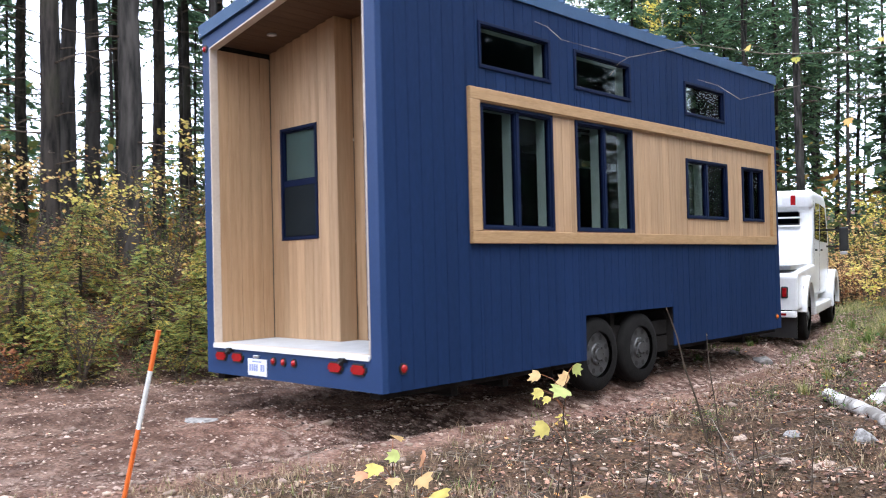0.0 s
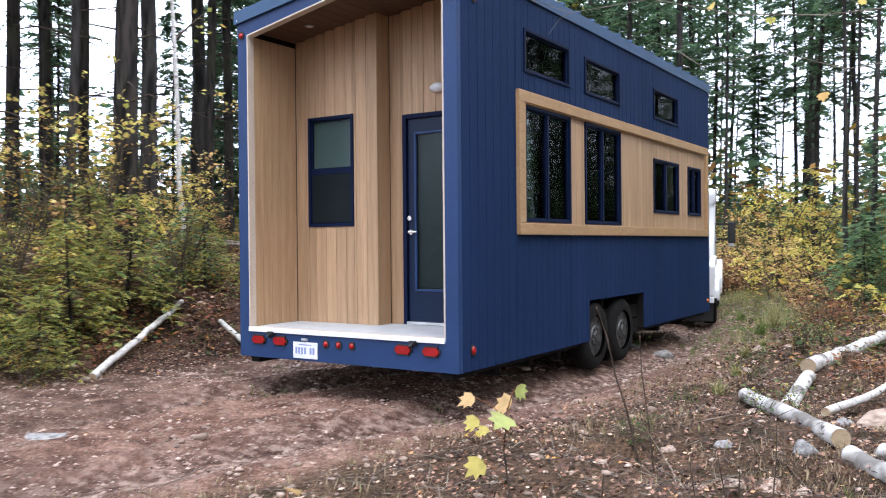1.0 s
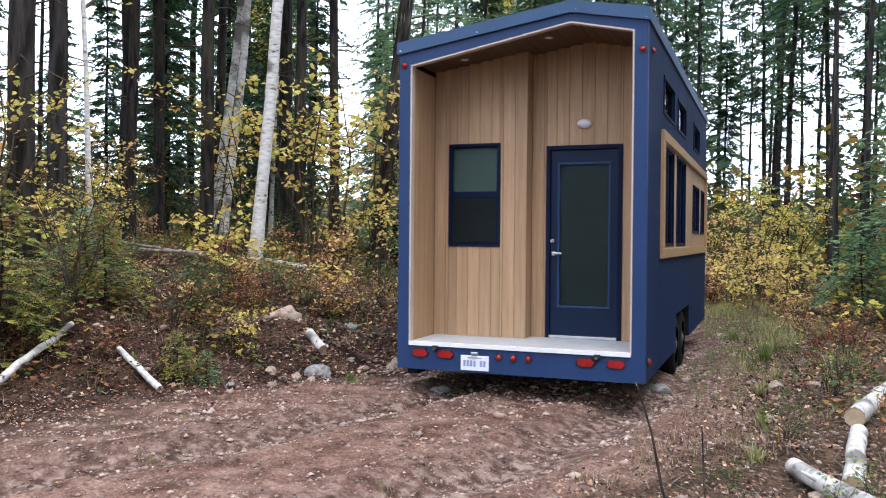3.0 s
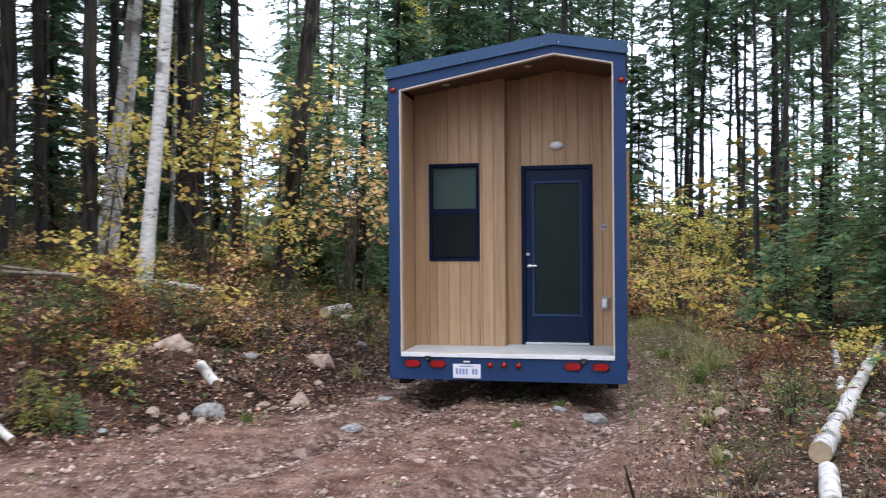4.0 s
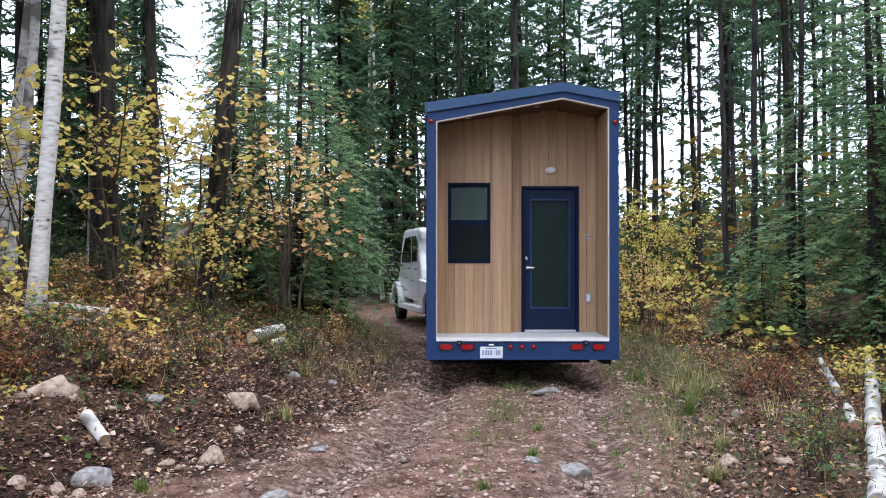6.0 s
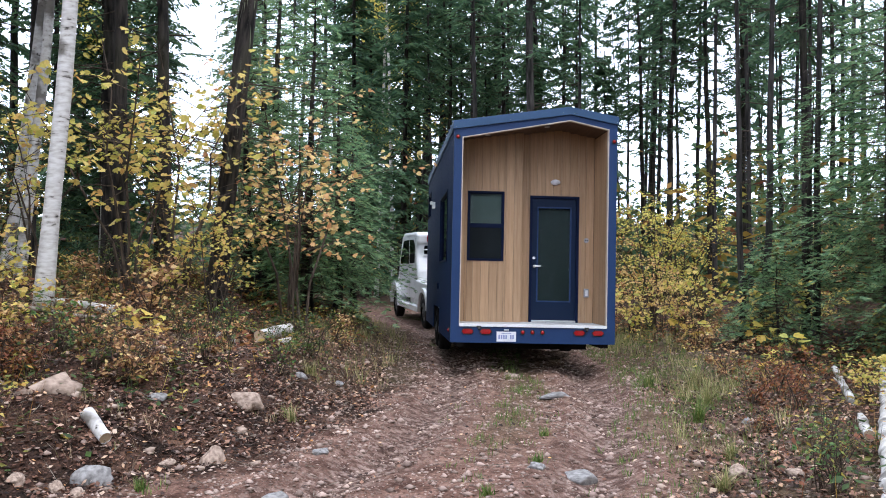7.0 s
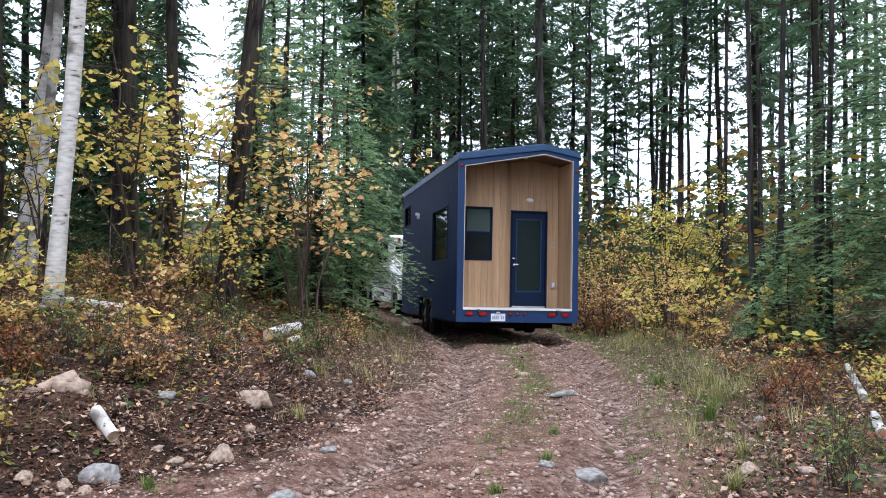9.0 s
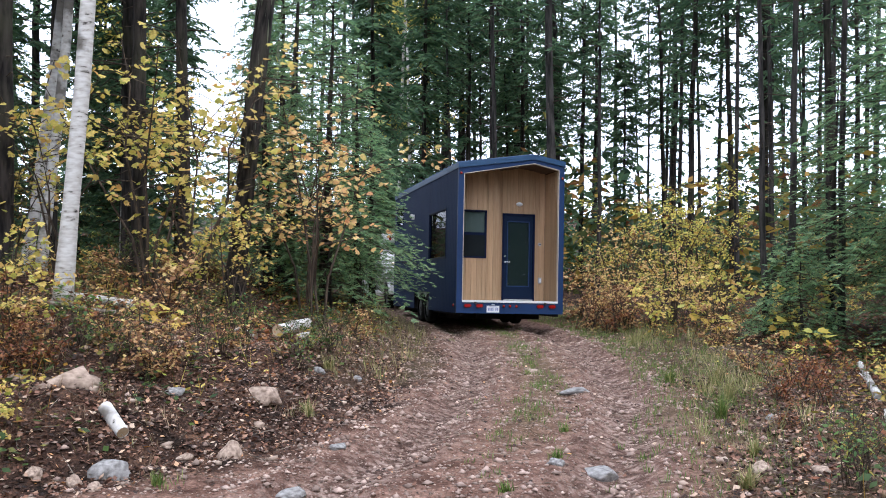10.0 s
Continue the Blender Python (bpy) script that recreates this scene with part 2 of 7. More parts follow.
STRAW = foliage("withered_grass", [(0, (0.14, 0.088, 0.058)), (0.5, (0.30, 0.205, 0.130)), (0.85, (0.46, 0.35, 0.22)), (1, (0.24, 0.27, 0.10))], 0.2)
GRASS_GREEN = foliage("green_grass", [(0, (0.08, 0.15, 0.035)), (0.7, (0.17, 0.26, 0.06)), (1, (0.32, 0.32, 0.11))], 0.3)


def stone_material(name, dark, light):
    m, tree, b = base(name, 0.8, 0, 0.3)
    geo = tree.nodes.new("ShaderNodeNewGeometry")
    info = tree.nodes.new("ShaderNodeObjectInfo")
    grain = tex(tree, "Noise", 3.2, (1, 1, 1), 10)
    col = ramp(tree, grain, [(0.32, dark), (0.66, light)])
    col = mix(tree, 0.55, col, ramp(tree, geo.outputs["Random Per Island"], [(0, (0.35, 0.31, 0.28)), (0.5, (0.95, 0.9, 0.86)), (1, (1.6, 1.55, 1.5))]), "MULTIPLY")
    tree.links.new(col, b.inputs["Base Color"])
    bumped(tree, b, grain, 0.5, 0.02)
    return m


STONE = stone_material("grey_stone", (0.110, 0.106, 0.102), (0.33, 0.325, 0.318))
STONE_TAN = stone_material("tan_stone", (0.17, 0.120, 0.090), (0.46, 0.36, 0.29))
GRAVEL = stone_material("gravel", (0.16, 0.105, 0.082), (0.52, 0.40, 0.34))


def ground_material():
    """Dirt track, leaf-strewn forest floor and grassy verge, laid out by the sheet's own zone layers."""
    m, tree, b = base("forest_ground", 0.95, 0, 0.15)
    lay = {}
    for k in ("road", "grass", "rut", "dark_left"):
        a = tree.nodes.new("ShaderNodeAttribute")
        a.attribute_name = k
        lay[k] = a.outputs["Fac"]
    clod = tex(tree, "Noise", 3.6, (1, 1, 1), 10)
    grit = tex(tree, "Noise", 34, (1, 1, 1), 8)
    peb = tex(tree, "Voronoi", 26)
    dirt = ramp(tree, clod, [(0.34, (0.118, 0.060, 0.043)), (0.5, (0.225, 0.128, 0.095)), (0.68, (0.35, 0.220, 0.170))])
    dirt = mix(tree, 0.75, dirt, ramp(tree, grit, [(0.3, (0.35, 0.31, 0.29)), (0.55, (1, 1, 1)), (0.72, (1.7, 1.65, 1.6))]), "MULTIPLY")
    dirt = mix(tree, ramp(tree, peb, [(0.14, (0.55, 0.55, 0.55)), (0.24, (0, 0, 0))]), dirt, (0.30, 0.235, 0.20))
    streak = tex(tree, "Noise", 7.0, (1, 0.35, 1), 8)
    lump = tex(tree, "Noise", 11.0, (1, 1, 1), 6)
    mud = ramp(tree, lump, [(0.36, (0.045, 0.026, 0.020)), (0.5, (0.150, 0.090, 0.070)), (0.62, (0.36, 0.262, 0.218))])
    mud = mix(tree, ramp(tree, peb, [(0.18, (0.6, 0.6, 0.6)), (0.28, (0, 0, 0))]), mud, (0.31, 0.25, 0.22))
    dirt = mix(tree, mix(tree, 1.0, lay["rut"], (0.85, 0.85, 0.85), "MULTIPLY"), dirt, mud)
    dirt = mix(tree, 0.5, dirt, ramp(tree, streak, [(0.30, (0.45, 0.38, 0.35)), (0.5, (1, 1, 1)), (0.75, (1.35, 1.35, 1.35))]), "MULTIPLY")
    # darker brown dirt, mixed over the track's left near part by its own layer
    dark_dirt = mix(tree, 0.7, ramp(tree, clod, [(0.34, (0.060, 0.034, 0.025)), (0.5, (0.115, 0.070, 0.051)), (0.68, (0.20, 0.130, 0.098))]), ramp(tree, grit, [(0.3, (0.4, 0.37, 0.35)), (0.55, (1, 1, 1)), (0.72, (1.8, 1.75, 1.7))]), "MULTIPLY")
    dirt = mix(tree, lay["dark_left"], dirt, dark_dirt)
    floor = ramp(tree, clod, [(0.34, (0.022, 0.014, 0.010)), (0.5, (0.064, 0.036, 0.026)), (0.64, (0.130, 0.076, 0.052))])
    floor = mix(tree, 0.85, floor, ramp(tree, grit, [(0.34, (0.25, 0.22, 0.2)), (0.52, (1, 1, 1)), (0.7, (2.0, 1.7, 1.4))]), "MULTIPLY")
    verge = ramp(tree, grit, [(0.3, (0.060, 0.046, 0.024)), (0.6, (0.165, 0.122, 0.068)), (0.75, (0.30, 0.215, 0.135))])
    col = mix(tree, lay["road"], floor, dirt)
    col = mix(tree, lay["grass"], col, verge)
    tree.links.new(col, b.inputs["Base Color"])
    bumped(tree, b, grit, 1.0, 0.05)
    return m


GROUND = ground_material()


# ---- mesh helpers ----
def mesh_of(name, verts, faces, material, smooth=False):
    me = bpy.data.meshes.new(name)
    me.from_pydata([tuple(v) for v in verts], [], [tuple(f) for f in faces])
    me.materials.append(material)
    if smooth:
        me.polygons.foreach_set("use_smooth", [True] * len(me.polygons))
    me.update()
    return me


def thing(name, label, category, group="", kind=""):
    return tagged(new(name), label, category, group, kind)


def part(name, bm, material, parent, label="", smooth=False):
    """Links a bmesh, or a ready mesh, as one mesh object under a thing or a part."""
    if isinstance(bm, bpy.types.Mesh):
        me = bm
    else:
        me = bpy.data.meshes.new(name)
        bm.to_mesh(me)
        bm.free()
        me.materials.append(material)
        if smooth:
            me.polygons.foreach_set("use_smooth", [True] * len(me.polygons))
    ob = new(name, me)
    ob.parent = parent
    return tagged(ob, label)


def box(bm, x0, x1, y0, y1, z0, z1, bevel=0.0):
    m = Matrix.Translation(((x0 + x1) / 2, (y0 + y1) / 2, (z0 + z1) / 2)) @ Matrix.Diagonal((x1 - x0, y1 - y0, z1 - z0, 1))
    g = bmesh.ops.create_cube(bm, size=1, matrix=m)
    if bevel:
        edges = list({e for v in g["verts"] for e in v.link_edges})
        bmesh.ops.bevel(bm, geom=edges, offset=bevel, segments=2, affect="EDGES", profile=0.5)
    return bm


def boxes(*items, bevel=0.0):
    bm = bmesh.new()
    for it in items:
        box(bm, *it, bevel=bevel)
    return bm


def drum(bm, m, r1, r2, depth, n=24):
    bmesh.ops.create_cone(bm, cap_ends=True, segments=n, radius1=r1, radius2=r2, depth=depth, matrix=m)
    return bm


def prism(profile, x0, x1, bevel=0.0):
    """A side outline of (y, z) points drawn out from x0 to x1."""
    bm = bmesh.new()
    a = [bm.verts.new((x0, y, z)) for y, z in profile]
    b = [bm.verts.new((x1, y, z)) for y, z in profile]
    bm.faces.new(a)
    bm.faces.new(b[::-1])
    for i in range(len(a)):
        j = (i + 1) % len(a)
        bm.faces.new((a[j], a[i], b[i], b[j]))
    bmesh.ops.recalc_face_normals(bm, faces=bm.faces)
    if bevel:
        bmesh.ops.bevel(bm, geom=list(bm.edges), offset=bevel, segments=2, affect="EDGES", profile=0.5)
    return bm


def tube(points, radii, n=8, cap=True, wobble=0.0, rng=None):
    """Verts and faces of a tapered tube along points."""
    P = [Vector(p) for p in points]
    V, F = [], []
    for i, p in enumerate(P):
        d = (P[min(i + 1, len(P) - 1)] - P[max(i - 1, 0)]).normalized()
        s = d.cross(Vector((0.3, 0.9, 0.2)) if abs(d.z) > 0.9 else Vector((0, 0, 1))).normalized()
        u = s.cross(d)
        for k in range(n):
            a = 2 * math.pi * k / n
            r = radii[i] * (1 + (rng.uniform(-wobble, wobble) if wobble else 0))
            V.append(p + s * (r * math.cos(a)) + u * (r * math.sin(a)))
    for i in range(len(P) - 1):
        for k in range(n):
            F.append((i * n + k, i * n + (k + 1) % n, (i + 1) * n + (k + 1) % n, (i + 1) * n + k))
    if cap:
        F.append(tuple(range(n))[::-1])
        F.append(tuple((len(P) - 1) * n + k for k in range(n)))
    return V, F


def joined(pieces):
    V, F = [], []
    for v, f in pieces:
        o = len(V)
        V += v
        F += [tuple(i + o for i in q) for q in f]
    return V, F


def split_rects(a0, a1, b0, b1, holes, width):
    """Vertical boards (a0, a1, b0, b1) of a width over a field, cut round the holes (a0, a1, b0, b1)."""
    cuts = {a0, a1}
    k = math.ceil((a1 - a0) / width)
    cuts |= {a0 + (a1 - a0) * i / k for i in range(k + 1)}
    for h in holes:
        cuts |= {c for c in h[:2] if a0 < c < a1}
    cuts = sorted(cuts)
    out = []
    for l, r in zip(cuts, cuts[1:]):
        if r - l < 0.004:
            continue
        mid, spans = (l + r) / 2, [(b0, b1)]
        for h in holes:
            if h[0] < mid < h[1]:
                spans = [q for s in spans for q in ((s[0], min(s[1], h[2])), (max(s[0], h[3]), s[1])) if q[1] - q[0] > 0.003]
        out += [(l, r, *s) for s in spans]
    return out


# ---- ground ----
ROAD = [(-17.5, -4.0), (-12.6, -0.6), (-8.4, 2.9), (-5.0, 6.2), (-2.2, 9.95), (-1.4, 11.7), (-0.7, 13.4), (0.05, 15.75), (0.45, 17.5), (0.68, 19.5), (0.76, 22.5), (0.62, 24.7),
        (0.38, 26.8), (-0.05, 29.1), (-0.9, 32.0), (-2.4, 35.5), (-5.0, 39.5), (-9.0, 43.5), (-15.0, 47.5), (-26, 53)]


def road_points():
    pts = []
    for (x0, y0), (x1, y1) in zip(ROAD, ROAD[1:]):
        n = max(2, int(math.hypot(x1 - x0, y1 - y0) / 0.35))
        pts += [(x0 + (x1 - x0) * i / n, y0 + (y1 - y0) * i / n, x1 - x0, y1 - y0) for i in range(n)]
    a = np.array(pts)
    for _ in range(6):
        a[1:-1] = (a[:-2] + 2 * a[1:-1] + a[2:]) / 4
    a[:, 2:] /= np.linalg.norm(a[:, 2:], axis=1)[:, None]
    return a


TRACK = road_points()


def off_road(x, y):
    """Signed distance from the middle of the track: negative to its left, positive to its right."""
    x, y = np.asarray(x, float).ravel(), np.asarray(y, float).ravel()
    out = np.empty(len(x))
    for i in range(0, len(x), 20000):
        dx, dy = x[i:i + 20000, None] - TRACK[:, 0], y[i:i + 20000, None] - TRACK[:, 1]
        k = np.argmin(dx * dx + dy * dy, axis=1)
        r = np.arange(len(k))
        side = dx[r, k] * TRACK[k, 3] - dy[r, k] * TRACK[k, 2]
        out[i:i + 20000] = np.hypot(dx[r, k], dy[r, k]) * np.sign(side)
    return out


def lattice(ix, iy, seed):
    v = np.sin(ix * 127.1 + iy * 311.7 + seed * 74.7) * 43758.5453
    return v - np.floor(v)


def wander(x, y, size, seed):
    """Smooth noise from -1 to 1 over the plan."""
    x, y = np.asarray(x) / size, np.asarray(y) / size
    ix, iy = np.floor(x), np.floor(y)
    fx, fy = x - ix, y - iy
    fx, fy = fx * fx * (3 - 2 * fx), fy * fy * (3 - 2 * fy)
    a = lattice(ix, iy, seed) * (1 - fx) + lattice(ix + 1, iy, seed) * fx
    b = lattice(ix, iy + 1, seed) * (1 - fx) + lattice(ix + 1, iy + 1, seed) * fx
    return 2 * (a * (1 - fy) + b * fy) - 1


def soft(a):
    a = np.clip(a, 0, 1)
    return a * a * (3 - 2 * a)


def beyond(y, d):
    """Metres past the edge of the track, to either side; the left edge closes in where the bank begins."""
    left = 2.15 - 0.7 * soft((y - 11) / 3) + 0.4 * soft((y - 15) / 4)
    right = 2.25 - 0.5 * soft((y - 13) / 8)
    return np.where(d < 0, -d - left, d - right)


def worn_middle(x, y, d):
    """Distance from the middle of the wheel ruts, which cut the inside of the bend."""
    return d - 0.5 * (1 - soft((y - 12.5) / 6.5)) + 0.1 * wander(x, y, 2.5, 12)


def lie(x, y):
    """Height of the ground."""
    x, y = np.asarray(x, float).ravel(), np.asarray(y, float).ravel()
    d = off_road(x, y)
    h = 0.035 - 0.0062 * np.clip(y - 9, 0, 45)
    q = np.abs(worn_middle(x, y, d)) - 1.0
    h = h + (0.035 * np.exp(-((np.abs(q) - 0.44) / 0.14) ** 2) - 0.10 * np.exp(-(q / 0.26) ** 2)) * soft((y - 2) / 6)
    h = h + 0.014 * np.exp(-(q / 0.34) ** 2) * wander(x, y, 0.23, 13)
    past = beyond(y, d)
    left = np.where(d < 0, past, -9)
    bank = 0.55 * soft(left / (1.5 + 1.3 * soft((13 - y) / 2))) + 0.75 * soft((left - 1) / 4.8) + 0.5 * soft((left - 7) / 14)
    right = 0.10 * soft((d - 1.9) / 1.4) + (0.22 * soft((d - 4) / 4) + 0.5 * soft((d - 9) / 16)) * soft((y - 7) / 6)
    wild = soft((past + 0.1) / 1.3)
    h = h + bank + right
    h = h + wild * (0.10 * wander(x, y, 1.7, 1) + 0.085 * wander(x, y, 0.6, 2) + 0.045 * wander(x, y, 0.25, 3))
    h = h + (1 - wild) * (0.026 * wander(x, y, 0.9, 4) + 0.020 * wander(x, y, 0.33, 5) + 0.010 * wander(x, y, 0.14, 9))
    return h + 7.0 * soft((np.hypot(x, y - 20) - 34) / 110)


def lie_at(x, y):
    return float(lie([x], [y])[0])


def spaced(near0, near1, step, far, growth):
    inner = list(np.arange(near0, near1 + 1e-6, step))
    lo, hi, s = [near0], [near1], step
    while hi[-1] - near1 < far:
        s *= growth
        hi.append(hi[-1] + s)
        lo.append(lo[-1] - s)
    return np.array(lo[:0:-1] + inner + hi[1:])


def build_ground():
    gx, gy = spaced(-7.5, 6.5, 0.085, 420, 1.09), spaced(3.0, 24.0, 0.085, 420, 1.09)
    X, Y = np.meshgrid(gx, gy)
    x, y = X.ravel(), Y.ravel()
    z = lie(x, y)
    nx, ny = len(gx), len(gy)
    i = (np.arange(ny - 1)[:, None] * nx + np.arange(nx - 1)).ravel()
    faces = np.stack([i, i + 1, i + nx + 1, i + nx], 1)
    me = bpy.data.meshes.new("ground")
    me.vertices.add(len(x))
    me.vertices.foreach_set("co", np.stack([x, y, z], 1).ravel())
    me.loops.add(faces.size)
    me.loops.foreach_set("vertex_index", faces.ravel())
    me.polygons.add(len(faces))
    me.polygons.foreach_set("loop_start", np.arange(0, faces.size, 4))
    me.polygons.foreach_set("use_smooth", np.ones(len(faces), bool))
    me.update(calc_edges=True)
    me.materials.append(GROUND)
    d = off_road(x, y)
    edge = np.abs(d) + 0.35 * wander(x, y, 1.1, 6) + 0.18 * wander(x, y, 0.35, 7)
    ragged = beyond(y, d) + 0.35 * wander(x, y, 1.1, 6) + 0.18 * wander(x, y, 0.35, 7)
    road = 1 - soft((ragged + 0.15 + 0.35 * (d < 0) * soft((y - 10.5) / 2)) / 0.6)
    grass = 0.5 * soft((edge - 1.55) / 0.5) * (1 - soft((edge - 3.3) / 1.2)) * (d > 0) * soft((y - 10) / 3)
    grass = grass + 0.5 * soft((edge - 1.6) / 0.4) * (1 - soft((edge - 2.3) / 0.6)) * (d < 0) * soft((y - 15) / 3)
    grass = grass + 0.95 * np.exp(-(worn_middle(x, y, d) / 0.32) ** 2) * soft((y - 12.5) / 4) * soft(0.75 + 0.7 * wander(x, y, 0.8, 8))
    grass = grass + 0.25 * (d > 0) * soft((edge - 1.9) / 0.6) * (1 - soft((y - 10.5) / 3))
    rut = np.exp(-((np.abs(worn_middle(x, y, d)) - 1.0) / 0.40) ** 2) * road
    for k, v in (("road", road), ("grass", np.clip(grass, 0, 1)), ("rut", np.clip(rut, 0, 1)), ("dark_left", 0.75 * soft((-3.0 - x) / 2.5 + 0.3 * wander(x, y, 1.4, 14)) * soft((12.5 - y) / 3))):
        me.attributes.new(k, "FLOAT", "POINT").data.foreach_set("value", v)
    return tagged(new("ground", me), "brown dirt track through leaf-strewn forest floor with grassy verges", "ground", kind="structure")


build_ground()


# ---- the tiny house on its trailer ----
LENGTH, HALF = 7.6, 1.295
TOP_L, TOP_M, TOP_R, RIDGE = 3.32, 3.61, 3.47, 0.542


def roof_line(x):
    return TOP_L + (TOP_M - TOP_L) * (x + HALF) / (RIDGE + HALF) if x < RIDGE else TOP_M + (TOP_R - TOP_M) * (x - RIDGE) / (HALF - RIDGE)


def boards(parent, rects, place, material, gap=0.0018, thick=0.014, name="board"):
    """Each board one object with chamfered long edges; place turns (across, up, out) into the thing's space."""
    for a0, a1, b0, b1 in rects:
        c = min(0.0025, (a1 - a0) * 0.2)
        l, r = a0 + gap, a1 - gap
        V = [place(u, b, w) for b in (b0, b1) for u, w in ((l, 0), (l, thick - c), (l + c, thick), (r - c, thick), (r, thick - c), (r, 0))]
        F = [(i, i + 1, i + 7, i + 6) for i in range(5)] + [(5, 4, 3, 2, 1, 0), (6, 7, 8, 9, 10, 11)]
        part(name, mesh_of(name, V, F, material), None, parent)


def slab(rects, place, thick):
    pieces = []
    for a0, a1, b0, b1 in rects:
        V = [place(u, b, w) for w in (0, thick) for u, b in ((a0, b0), (a1, b0), (a1, b1), (a0, b1))]
        pieces.append((V, [(0, 3, 2, 1), (4, 5, 6, 7), (0, 1, 5, 4), (1, 2, 6, 5), (2, 3, 7, 6), (3, 0, 4, 7)]))
    return joined(pieces)


def window_unit(parent, m, w, h, split, label="window with dark blue frame"):
    """A window in a wall: x across, z up, y into the wall, from its lower left corner."""
    f = 0.032
    frame_bm = boxes((0, f, -0.014, 0.075, 0, h), (w - f, w, -0.014, 0.075, 0, h), (f, w - f, -0.0135, 0.0745, 0, f), (f, w - f, -0.0135, 0.0745, h - f, h), bevel=0.004)
    win = part("window", frame_bm, BLUE_DARK, parent, label)
    win.matrix_basis = m
    fields = []
    if split == "side":
        part("mullion", boxes((w / 2 - 0.022, w / 2 + 0.022, 0.0, 0.07, f, h - f), bevel=0.004), BLUE_DARK, win)
        fields = [(f, w / 2 - 0.022, f, h - f), (w / 2 + 0.022, w - f, f, h - f)]
    elif split == "up":
        part("meeting_rail", boxes((f, w - f, 0.0, 0.07, h * 0.5 - 0.028, h * 0.5 + 0.028), bevel=0.004), BLUE_DARK, win)
        fields = [(f, w - f, f, h * 0.5 - 0.028), (f, w - f, h * 0.5 + 0.028, h - f)]
    else:
        fields = [(f, w - f, f, h - f)]
    for a0, a1, b0, b1 in fields:
        s = 0.013
        part("sash", boxes((a0, a0 + s, 0.012, 0.05, b0, b1), (a1 - s, a1, 0.012, 0.05, b0, b1), (a0 + s, a1 - s, 0.0125, 0.0495, b0, b0 + s), (a0 + s, a1 - s, 0.0125, 0.0495, b1 - s, b1)), BLUE_DARK, win)
        p = part("pane", boxes((a0 + s, a1 - s, 0.028, 0.034, b0 + s, b1 - s)), PANE, win)
        p.visible_shadow = False
        part("lining", boxes((a0 - 0.01, a0 + 0.004, 0.078, 0.17, b0, b1), (a1 - 0.006, a1 + 0.01, 0.072, 0.17, b0, b1), (a0, a1, 0.078, 0.17, b0 - 0.012, b0), (a0, a1, 0.078, 0.17, b1, b1 + 0.012)), WHITE_LINING, win, "white inner lining")
    return win


def lens(name, parent, m, rx, rz, material, label):
    """An oval lamp lens in a dark gasket, facing -y."""
    bm = bmesh.new()
    drum(bm, Matrix.Diagonal((rx + 0.012, 1, rz + 0.012, 1)) @ pose(0, 0, 0, 90), 1, 1, 0.02, 28)
    g = part(name, bm, BLACK_STEEL, parent, label)
    g.matrix_basis = m
    bm = bmesh.new()
    bmesh.ops.create_uvsphere(bm, u_segments=20, v_segments=10, radius=1, matrix=Matrix.Translation((0, -0.008, 0)) @ Matrix.Diagonal((rx, 0.022, rz, 1)))
    part("lens", bm, material, g, smooth=True)
    return g


def long_lens(parent, m):
    bm = boxes((-0.095, 0.095, -0.012, 0.01, -0.048, 0.048))
    bmesh.ops.bevel(bm, geom=[e for e in bm.edges if abs(e.verts[0].co.y - e.verts[1].co.y) > 0.01], offset=0.026, segments=4, affect="EDGES")
    g = part("tail_light", bm, BLACK_STEEL, parent, "rounded red tail light in black gasket")
    g.matrix_basis = m
    bm = boxes((-0.082, 0.082, -0.022, 0.0, -0.036, 0.036))
    bmesh.ops.bevel(bm, geom=[e for e in bm.edges if abs(e.verts[0].co.y - e.verts[1].co.y) > 0.01], offset=0.018, segments=4, affect="EDGES")
    part("lens", bm, RED_LENS, g)


